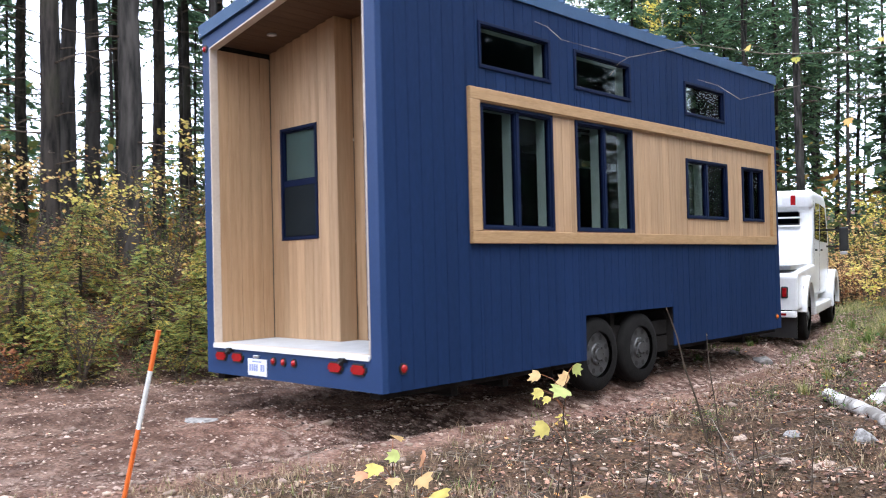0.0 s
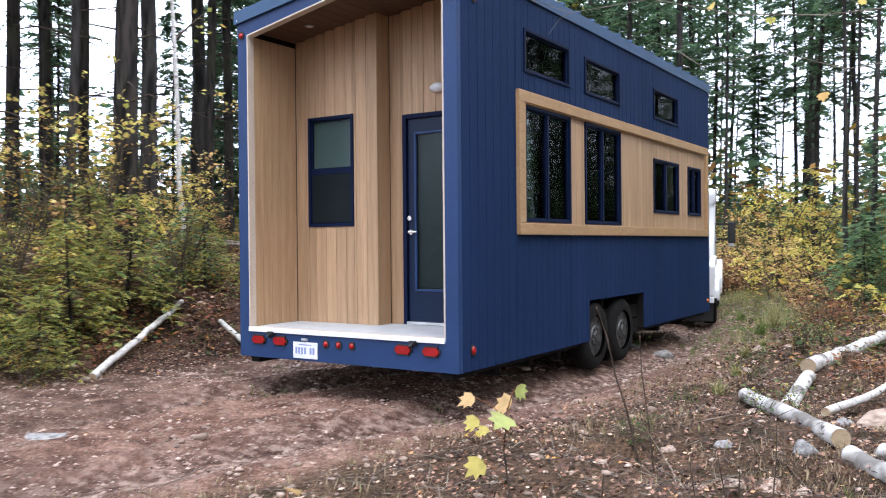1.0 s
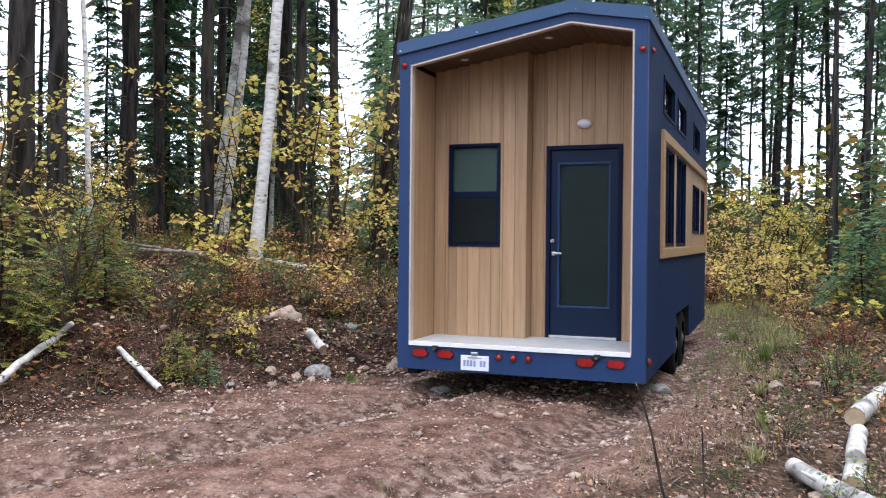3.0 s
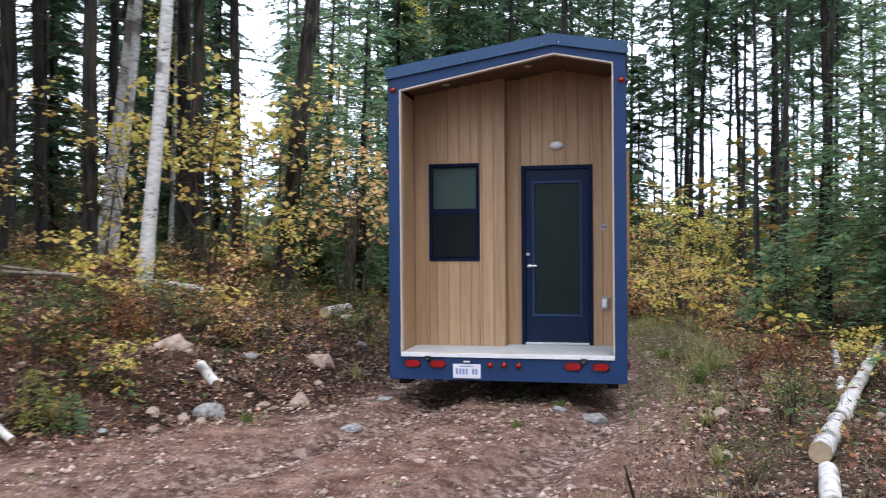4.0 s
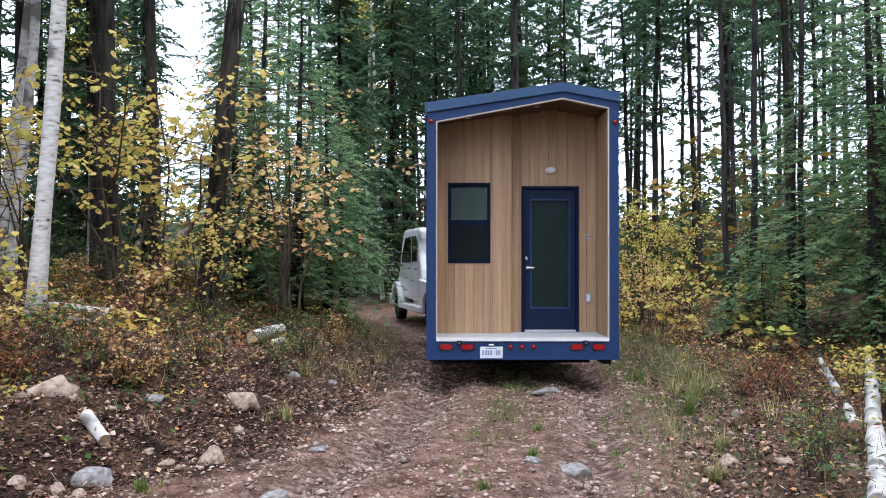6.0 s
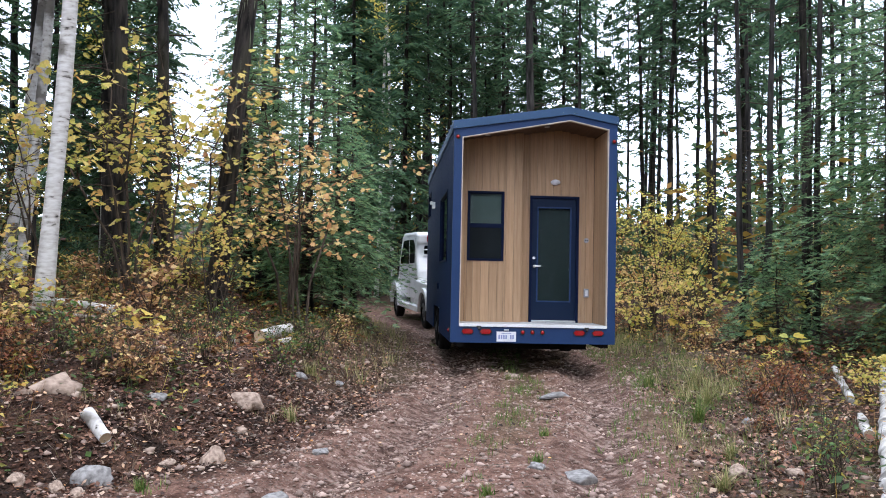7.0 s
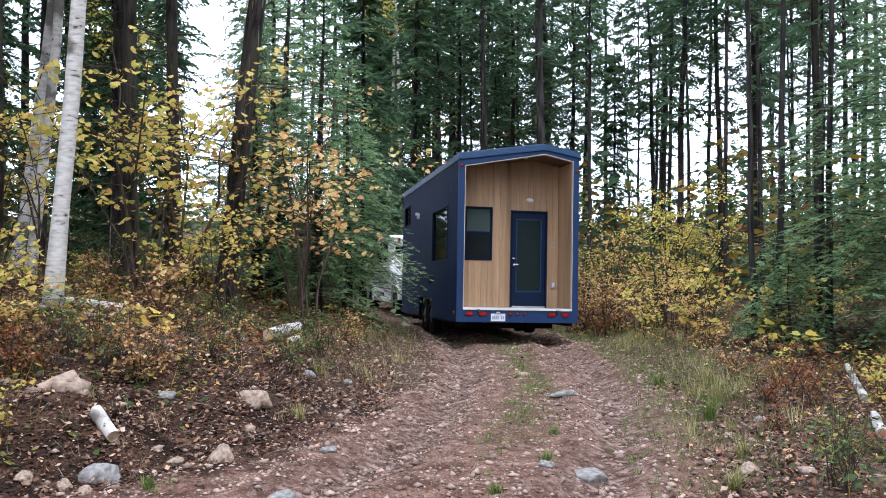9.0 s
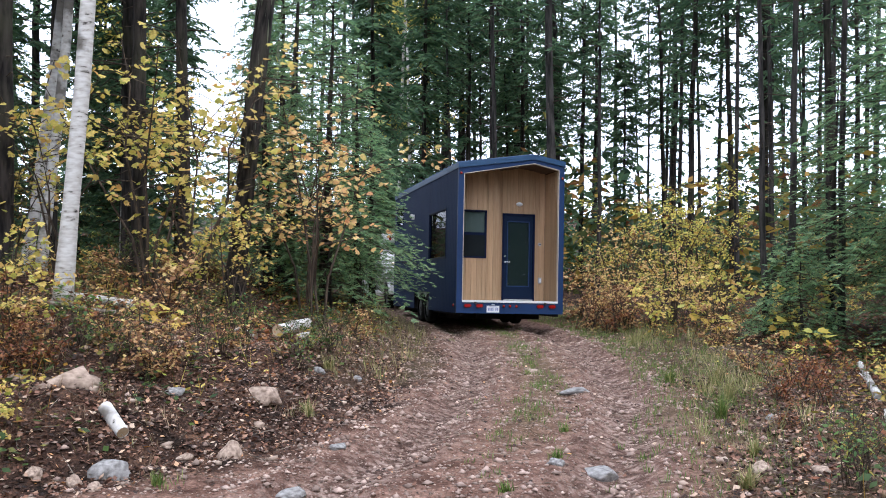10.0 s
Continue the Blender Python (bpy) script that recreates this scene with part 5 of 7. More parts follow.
PLANTS = Kinds({
    "tall_a": lambda: tall_conifer(1, 23, 0.17, 7.6, 2.7, 84, BARK, CONIFER_LABEL),
    "tall_b": lambda: tall_conifer(2, 25, 0.20, 9.4, 3.0, 84, BARK_GREY, CONIFER_LABEL, (0.01, 0.0)),
    "tall_c": lambda: tall_conifer(3, 21, 0.13, 7.0, 2.3, 78, BARK, CONIFER_LABEL, (-0.012, 0.006)),
    "tall_d": lambda: tall_conifer(4, 19, 0.10, 10.0, 1.3, 50, BARK_GREY, "slender conifer with a thin grey trunk", (0.015, -0.01), 34),
    "leaning": lambda: tall_conifer(2, 25, 0.20, 9.4, 2.6, 70, BARK, "leaning dark conifer trunk hung with pale lichen", (0.01, 0.0), 40, 260),
    "spruce": lambda: tall_conifer(5, 15, 0.13, 1.2, 2.2, 190, BARK, "dark spruce with drooping boughs to the ground", dead=6),
    "cedar_big": lambda: young_conifer(6, 6.4, 2.0, 105, NEEDLE_FRESH, "young cedar with drooping feathery green boughs"),
    "cedar": lambda: young_conifer(7, 3.6, 1.3, 66, NEEDLE_FRESH, "small cedar with feathery green boughs"),
    "cedar_low": lambda: young_conifer(8, 1.9, 1.1, 48, NEEDLE_FRESH, "low cedar seedling with feathery boughs"),
    "cedar_gold": lambda: young_conifer(21, 2.3, 1.2, 60, NEEDLE_GOLD, "cedar shrub with yellowing feathery boughs"),
    "leafy": lambda: broadleaf(23, 0.85, 0.5, 7, 90, 0.085, LEAFY, "small shrub with rounded green and yellow leaves", "shrub", 0.15, False),
    "seedling": lambda: broadleaf(22, 0.55, 0.22, 1, 9, 0.115, GOLD, "maple seedling with a few large yellow leaves", "maple_seedling", 0.3),
    "maple": lambda: broadleaf(9, 3.6, 1.7, 5, 520, 0.10, YELLOW, "young maple with thin stems and yellow autumn leaves", base_free=0.3, twig=(0.25, 0.7)),
    "maple_amber": lambda: broadleaf(10, 3.6, 1.5, 4, 420, 0.092, AMBER, "young maple with pale orange autumn leaves", base_free=0.35, twig=(0.35, 0.95)),
    "gold_bush": lambda: broadleaf(12, 3.4, 1.7, 9, 2300, 0.08, GOLD, "large bush covered with bright yellow autumn leaves", "bush", 0.1, False),
    "low_yellow": lambda: broadleaf(13, 1.1, 0.7, 6, 260, 0.08, YELLOW, "low shrub with yellow autumn leaves", "shrub", 0.1),
    "low_amber": lambda: broadleaf(24, 1.1, 0.8, 8, 420, 0.075, RUSTY, "low shrub with pale orange and brown leaves", "shrub", 0.05),
    "low_mixed": lambda: broadleaf(14, 1.0, 0.8, 8, 520, 0.05, MIXED, "low shrub with thin twigs and green and yellow leaves", "shrub", 0.05, False),
    "low_green": lambda: broadleaf(15, 0.9, 0.7, 8, 460, 0.055, GREENISH, "low green shrub with thin twigs", "shrub", 0.05, False),
    "low_russet": lambda: broadleaf(16, 0.8, 0.7, 7, 330, 0.06, RUSSET, "low shrub with withered russet leaves", "shrub", 0.05, False),
    "tall_shrub": lambda: broadleaf(17, 2.2, 1.1, 8, 800, 0.06, MIXED, "tall shrub with green and yellow leaves", "shrub", 0.1, False),
    "bare": lambda: broadleaf(18, 1.6, 0.6, 9, 60, 0.05, MIXED, "thin leafless sapling twigs", "sapling", 0.1, False),
    "birch_young": lambda: birch_tree(19, 17, 0.09, (0.03, 0.01), "slender birch with yellow crown", 2200),
})


def build_forest():
    fixed = [
        # dark trunks near the track, left side
        ("tall_a", -6.0, 20.2, 80, 0.8), ("tall_c", -5.3, 20.6, 10, 0.9), ("tall_c", -8.6, 18.0, 200, 0.9), ("tall_a", -7.3, 23.5, 300, 1.1), ("tall_c", -9.4, 21.0, 40, 1.0),
        ("tall_b", -9.6, 12.2, 0, 1.05), ("tall_a", -10.6, 11.4, 120, 1.0), ("tall_a", -8.1, 14.0, 230, 1.15), ("tall_c", -12.2, 11.8, 70, 1.0), ("tall_a", -13.5, 10.4, 10, 1.0), ("tall_c", -11.4, 14.6, 110, 1.0),
        ("tall_b", -9.2, 16.6, 150, 0.9), ("tall_d", -10.0, 15.2, 30, 1.0), ("tall_c", -14.5, 14.0, 250, 1.1), ("tall_a", -12.8, 17.4, 190, 1.0),
        # behind the bend
        ("spruce", -3.3, 36.5, 0, 1.0), ("spruce", -1.6, 40.0, 90, 1.05), ("cedar_big", -4.3, 25.4, 0, 1.3), ("cedar_big", -4.9, 27.6, 70, 1.35), ("cedar", -3.0, 21.9, 200, 0.95), ("cedar_big", -3.1, 22.7, 20, 1.05), ("cedar_big", -4.5, 23.6, 140, 1.0), ("cedar_big", -2.7, 24.3, 250, 0.85), ("cedar", -3.2, 27.9, 120, 0.9), ("birch_young", -2.9, 44.0, 0, 1.1), ("birch_young", -2.0, 42.0, 140, 1.0), ("birch_young", -9.2, 28.0, 40, 0.9),
        # right side
        ("cedar_big", 6.6, 19.0, 30, 0.62), ("cedar_big", 7.3, 16.6, 150, 0.95), ("cedar_low", 6.5, 18.6, 260, 0.8), ("cedar", 6.9, 17.0, 80, 0.75), ("cedar_low", 6.2, 15.6, 0, 0.9), ("cedar_low", 5.4, 20.3, 60, 0.9), ("cedar", 6.6, 14.4, 10, 0.95), ("cedar_low", 5.0, 13.6, 140, 1.0), ("cedar_big", 9.2, 20.4, 220, 1.0), ("cedar_low", 5.6, 22.0, 190, 0.9),
        ("tall_d", 6.3, 23.2, 0, 0.8), ("tall_d", 7.0, 22.4, 90, 0.75), ("tall_c", 9.4, 28.0, 60, 1.0), ("tall_d", 5.6, 22.6, 190, 0.7),
        ("gold_bush", 4.9, 26.8, 0, 1.08), ("gold_bush", 5.9, 27.6, 220, 0.98), ("gold_bush", 4.3, 31.0, 60, 0.75), ("low_amber", 2.8, 26.2, 0, 1.1), ("low_amber", 3.3, 27.4, 80, 1.3), ("low_amber", 3.5, 25.6, 160, 1.1), ("low_amber", 3.0, 28.6, 210, 1.4), ("low_russet", 3.0, 25.2, 40, 1.2), ("low_russet", 3.6, 26.6, 140, 1.5), ("tall_shrub", 4.0, 28.4, 20, 1.1), ("low_amber", 4.6, 22.0, 250, 0.8), ("low_amber", 4.1, 21.0, 30, 0.6), ("cedar_big", 7.3, 20.2, 75, 1.25), ("cedar_big", 8.9, 19.2, 10, 1.2), ("cedar_big", 8.2, 21.6, 200, 1.2), ("cedar_big", 6.9, 22.6, 310, 0.8), ("tall_c", 10.6, 39.0, 20, 1.0), ("tall_d", 9.7, 36.0, 120, 1.0), ("tall_d", 11.6, 37.5, 220, 1.1), ("tall_a", 12.6, 41.0, 300, 1.0), ("maple_amber", 3.9, 24.4, 200, 0.5), ("maple_amber", 4.4, 23.2, 20, 0.45), ("low_yellow", 4.6, 22.4, 0, 1.25), ("low_yellow", 3.6, 23.6, 100, 1.1), ("maple_amber", 3.2, 25.2, 0, 0.52), ("maple_amber", 3.0, 27.0, 90, 0.55), ("maple_amber", 4.6, 25.0, 150, 0.6), ("low_yellow", 5.4, 20.6, 40, 1.2),
        # maples over the left bank
        ("maple", -5.2, 18.3, 0, 1.15), ("maple", -4.6, 18.9, 120, 1.15), ("maple", -6.3, 18.0, 230, 0.9), ("maple_amber", -2.75, 19.3, 30, 1.1), ("maple_amber", -3.2, 20.4, 200, 1.1), ("maple", -3.9, 18.2, 60, 0.6),
        # feathery shrubs along the left edge
        ("low_green", -6.4, 8.3, 0, 0.9), ("low_russet", -7.6, 7.6, 90, 0.9), ("tall_shrub", -6.9, 7.9, 0, 0.6), ("low_russet", -5.9, 9.6, 0, 0.8), ("low_mixed", -6.0, 8.4, 0, 0.8), ("cedar_gold", -7.0, 9.2, 0, 0.85), ("cedar_gold", -6.3, 10.9, 130, 1.0), ("cedar_gold", -5.9, 12.2, 30, 0.7), ("low_russet", -6.6, 11.4, 0, 0.9), ("low_green", -6.0, 11.2, 0, 0.9), ("cedar_gold", -8.2, 8.4, 70, 0.8), ("cedar_gold", -6.2, 8.9, 200, 0.6), ("cedar_gold", -7.3, 8.1, 100, 0.7), ("cedar_gold", -6.5, 9.9, 20, 0.9), ("cedar_gold", -9.0, 7.6, 10, 0.9), ("maple_amber", -10.2, 12.8, 0, 0.8), ("tall_shrub", -8.9, 14.2, 80, 0.9), ("maple_amber", -11.8, 11.0, 160, 0.8), ("cedar_gold", -8.6, 9.8, 250, 0.9), ("cedar_low", -6.3, 12.6, 100, 0.8), ("cedar_gold", -7.4, 11.7, 160, 0.8),
        ("maple", -9.2, 11.0, 45, 0.8), ("maple", -8.0, 13.2, 170, 0.85), ("maple_amber", -10.5, 10.2, 0, 0.8), ("maple", -11.2, 9.4, 250, 0.9), ("tall_shrub", -7.6, 10.4, 0, 1.0), ("tall_shrub", -8.6, 8.7, 90, 0.9),
        ("maple_amber", -9.0, 17.0, 0, 0.7), ("maple", -7.4, 14.8, 90, 0.5), ("spruce", -9.3, 28.5, 0, 0.8), ("spruce", -10.5, 33.0, 50, 0.9), ("spruce", -8.7, 31.0, 90, 0.7), ("spruce", -12.2, 27.0, 130, 0.8), ("spruce", -13.5, 30.0, 200, 0.9), ("tall_a", -6.95, 17.6, 40, 0.8), ("cedar_big", -2.5, 26.4, 100, 0.75),
    ]
    PLANTS.put("leaning", -4.25, 19.6, 90, 0.85, 6.3)
    for k, x, y, turn, size in fixed:
        near = x < -5.5 and y < 13 and not k.startswith("tall")
        PLANTS.put(k, x, y, turn, size * (0.74 if near else 1))
    r, taken = rng_place, [(f[1], f[2]) for f in fixed if f[0].startswith("tall") or f[0] == "spruce"]

    def free(x, y, gap):
        return all((x - a) ** 2 + (y - b) ** 2 > gap * gap for a, b in taken)

    def scatter(n, x0, x1, y0, y1, kinds, gap, clear, s0=0.85, s1=1.15):
        done = tries = 0
        while done < n and tries < n * 12:
            tries += 1
            x, y = r.uniform(x0, x1), r.uniform(y0, y1)
            d = float(off_road([x], [y])[0])
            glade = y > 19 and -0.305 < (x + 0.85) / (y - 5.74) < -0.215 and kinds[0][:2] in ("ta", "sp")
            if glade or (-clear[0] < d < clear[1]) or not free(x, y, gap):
                continue
            taken.append((x, y))
            done += 1
            PLANTS.put(r.choice(kinds), x, y, r.uniform(0, 360), r.uniform(s0, s1), r.uniform(-1.5, 1.5))

    tall = ["tall_a", "tall_b", "tall_c", "tall_c", "tall_d", "tall_d"]
    scatter(24, -26, -6.5, 13, 34, tall, 1.5, (6, 6))
    scatter(20, -34, -12, 2, 16, tall, 1.7, (6, 6))
    scatter(36, -16, 12, 36, 60, tall, 1.5, (5, 4))
    scatter(28, 7.5, 34, 34, 62, ["tall_a", "tall_b", "tall_c", "tall_d", "tall_d", "tall_d"], 1.5, (6, 6))
    scatter(9, 11, 26, 8, 27, ["tall_d", "tall_c", "tall_d"], 2.2, (6, 6))
    # unseen conifers behind and beside the camera, added to block low sky light
    scatter(26, -40, 40, -60, -36, tall, 2.4, (5, 6))
    scatter(16, 9, 26, -14, 8, tall, 2.2, (6, 6))
    scatter(10, -30, -8, -30, 0, tall, 2.2, (6, 6))
    scatter(26, 15, 32, 4, 27, ["tall_a", "tall_b", "spruce"], 1.8, (6, 6))
    scatter(10, -27, -8, 51, 64, ["tall_a", "spruce", "tall_b"], 2.0, (5, 5))
    # denser unseen trees behind and right, added to darken porch and window reflections
    scatter(46, -26, 28, -30, -9, tall + ["spruce", "spruce", "spruce"], 2.0, (6, 6))
    scatter(20, 10, 26, -8, 14, ["tall_a", "spruce", "tall_b", "spruce"], 2.0, (7, 7))
    scatter(7, -14, 8, 40, 58, ["spruce"], 2.2, (4.5, 4.5), 0.6, 1.1)
    scatter(16, -6, 7, 42, 60, ["tall_a", "tall_b", "tall_c"], 1.4, (4.5, 4.5))
    scatter(4, 8, 26, 34, 55, ["spruce"], 2.2, (5, 5), 0.4, 0.8)
    scatter(2, -14, -4, 25, 40, ["spruce"], 1.8, (4.5, 4.5), 0.5, 1.0)
    scatter(8, -26, -10, 16, 34, ["spruce"], 2.2, (5, 5), 0.4, 0.9)
    taken.clear()
    low = ["low_mixed", "low_green", "low_green", "low_russet", "low_amber", "low_yellow", "bare", "tall_shrub"]
    scatter(70, -14, -3.4, 8, 24, low, 0.55, (3.6, 3.4), 0.55, 1.1)
    scatter(40, 3.6, 11, 11, 26, ["low_mixed", "low_green", "low_russet", "bare", "low_yellow"], 0.6, (3.4, 3.3), 0.5, 1.0)
    scatter(60, -22, 22, 24, 60, ["tall_shrub", "low_mixed", "low_yellow", "maple", "gold_bush", "low_green", "maple_amber"], 1.3, (4.0, 3.6), 0.7, 1.2)
    scatter(30, -24, -8, 4, 22, ["tall_shrub", "maple", "low_mixed", "cedar_low", "maple_amber"], 1.0, (4.2, 4), 0.8, 1.2)


build_forest()

place_first(birch_tree(31, 15, 0.115, (0.078, 0.0), "white-barked birch at the edge of the track"), -5.68, 16.62)
place_first(birch_tree(32, 17, 0.10, (0.115, 0.02), "leaning birch with dark scarred bark", skin=BIRCH_SCARRED), -8.15, 20.6)
place_first(birch_tree(33, 16, 0.095, (0.10, 0.0), "birch with dark scarred bark", skin=BIRCH_SCARRED), -7.7, 20.3)
place_first(birch_tree(34, 9, 0.05, (-0.07, 0.0), "thin pale birch sapling with yellow leaves", 320), -7.7, 15.2)
place_first(birch_tree(35, 16, 0.13, (-0.03, 0.0), "tall white-barked birch among conifers"), 10.6, 22.5)


# ---- logs, rocks, stake ----
def log_thing(a, b, r0, r1, material, label, name="birch_log", stubs=0, seed=0):
    rnd = random.Random(seed)
    A, B = Vector(a), Vector(b)
    T = thing(name, label, "log" if "log" in name else "branch", "cut birch logs" if "log" in name else "dead branches")
    T.matrix_basis = Matrix.Translation(A)
    n = max(3, int((B - A).length / 0.22))
    pts = [(B - A) * (i / n) + Vector((rnd.uniform(-0.012, 0.012), rnd.uniform(-0.012, 0.012), rnd.uniform(-0.012, 0.012))) for i in range(n + 1)]
    V, F = tube(pts, [r0 + (r1 - r0) * i / n for i in range(n + 1)], 12, False, 0.04, rnd)
    part("bark", mesh_of("bark", V, F, material, True), None, T)
    d = (B - A).normalized()
    for ends, r in (((pts[0] + d * 0.004, pts[0] + d * 0.02), r0), ((pts[-1] - d * 0.02, pts[-1] - d * 0.004), r1)):
        V, F = tube(ends, [r * 0.97, r * 0.97], 12)
        part("cut_end", mesh_of("cut_end", V, F, CUT_WOOD), None, T, "pale cut end")
    for i in range(stubs):
        p = pts[rnd.randrange(1, n)]
        q = p + Vector((rnd.uniform(-1, 1), rnd.uniform(-1, 1), rnd.uniform(0.2, 1))).normalized() * rnd.uniform(0.1, 0.2)
        V, F = tube([p, q], [r1 * 0.3, r1 * 0.15], 6)
        part("branch_stub", mesh_of("branch_stub", V, F, material, True), None, T)
    return T


def on(x, y, up=0.0):
    return (x, y, lie_at(x, y) + up)


WHITE_LOG = "cut white birch log lying on the ground"
log_thing((-5.9, 11.5, lie_at(-5.9, 11.5) + 0.12), on(-5.7, 9.1, 0.03), 0.034, 0.044, BIRCH_SCARRED, "long birch pole with scarred bark leaning on the bank", seed=1)
log_thing(on(-5.35, 11.45, 0.1), on(-4.65, 11.0, 0.05), 0.032, 0.036, BIRCH_LOG, "short thin birch log on the bank", seed=2)
log_thing(on(0.9, 8.92, 0.06), on(1.13, 6.78, 0.06), 0.06, 0.068, BIRCH_LOG, WHITE_LOG, stubs=1, seed=3)
log_thing(on(1.24, 8.78, 0.06), on(1.72, 10.1, 0.07), 0.072, 0.068, BIRCH_LOG, WHITE_LOG, seed=4)
log_thing(on(1.78, 10.35, 0.09), on(6.0, 18.1, 0.13), 0.085, 0.065, BIRCH_LOG, "long white birch log in the brush", stubs=1, seed=5)
log_thing(on(3.5, 13.85, 0.08), on(5.3, 18.2, 0.14), 0.055, 0.045, BIRCH_LOG, "thin birch log in the brush", stubs=2, seed=6)
log_thing(on(1.36, 8.05, 0.12), on(2.4, 9.3, 0.1), 0.036, 0.03, BIRCH_LOG, "thin birch branch across the logs", seed=7)
log_thing(on(1.02, 6.25, 0.05), on(1.3, 5.3, 0.05), 0.06, 0.06, BIRCH_LOG, WHITE_LOG, seed=15)
log_thing(on(1.25, 6.35, 0.05), on(1.62, 5.5, 0.05), 0.055, 0.055, BIRCH_LOG, WHITE_LOG, seed=16)
log_thing(on(-3.08, 17.5, 0.17), on(-2.86, 18.7, 0.24), 0.085, 0.09, BIRCH_LOG, "short birch log on the bank", seed=8)
log_thing(on(-2.80, 17.35, 0.06), on(-2.68, 17.6, 0.06), 0.05, 0.05, BIRCH_LOG, "small piece of birch log", seed=9)
log_thing(on(-3.70, 13.04, 0.05), on(-3.45, 12.80, 0.08), 0.062, 0.052, BIRCH_LOG, "short white birch log half sunk in the bank", seed=10)
log_thing(on(-5.9, 16.9, 0.08), on(-4.9, 17.1, 0.08), 0.06, 0.06, BIRCH_LOG, "birch log lying behind shrubs", seed=11)
log_thing(on(-3.75, 17.9, 0.06), on(-3.45, 17.75, 0.06), 0.05, 0.05, BIRCH_LOG, "small piece of birch log", seed=12)
log_thing(on(-9.5, 15.5, 0.1), on(-5.4, 14.2, 0.5), 0.035, 0.02, DEADWOOD, "thin dead branch leaning over the bank", "dead_branch", 3, 13)
log_thing(on(-4.9, 16.4, 0.1), on(-7.6, 14.6, 0.35), 0.03, 0.015, DEADWOOD, "thin dead branch on the forest floor", "dead_branch", 3, 14)


def rock_mesh(seed, sub=3):
    bm = bmesh.new()
    bmesh.ops.create_icosphere(bm, subdivisions=sub, radius=1)
    off = Vector((seed * 3.7, seed * 1.3, seed * 2.1))
    for v in bm.verts:
        n = v.co.normalized()
        v.co = n * (0.9 + 0.42 * noise.noise(n * 1.3 + off) + 0.20 * abs(noise.noise(n * 2.4 + off)) + 0.05 * noise.noise(n * 9 + off))
    rnd = random.Random(seed)
    for _ in range(9):
        cut = Vector((rnd.gauss(0, 1), rnd.gauss(0, 1), rnd.gauss(0.3, 0.8))).normalized()
        at = rnd.uniform(0.5, 0.78)
        for v in bm.verts:
            over = v.co.dot(cut) - at
            if over > 0:
                v.co -= cut * over * 0.8
    for v in bm.verts:
        v.co.z = max(v.co.z, -0.55)
    me = bpy.data.meshes.new("rock")
    bm.to_mesh(me)
    bm.free()
    me.polygons.foreach_set("use_smooth", [True] * len(me.polygons))
    return me


def rock(x, y, sx, sy, sz, turn, seed, material, label, up=0.25):
    me = rock_mesh(seed)
    me.materials.append(material)
    ob = new("rock", me)
    ob.matrix_basis = pose(x, y, lie_at(x, y) + sz * up * 0.4, 0, 0, turn) @ Matrix.Diagonal((sx * 0.78, sy * 0.78, sz * 0.85, 1))
    return tagged(ob, label, "rock", "rocks along the track")


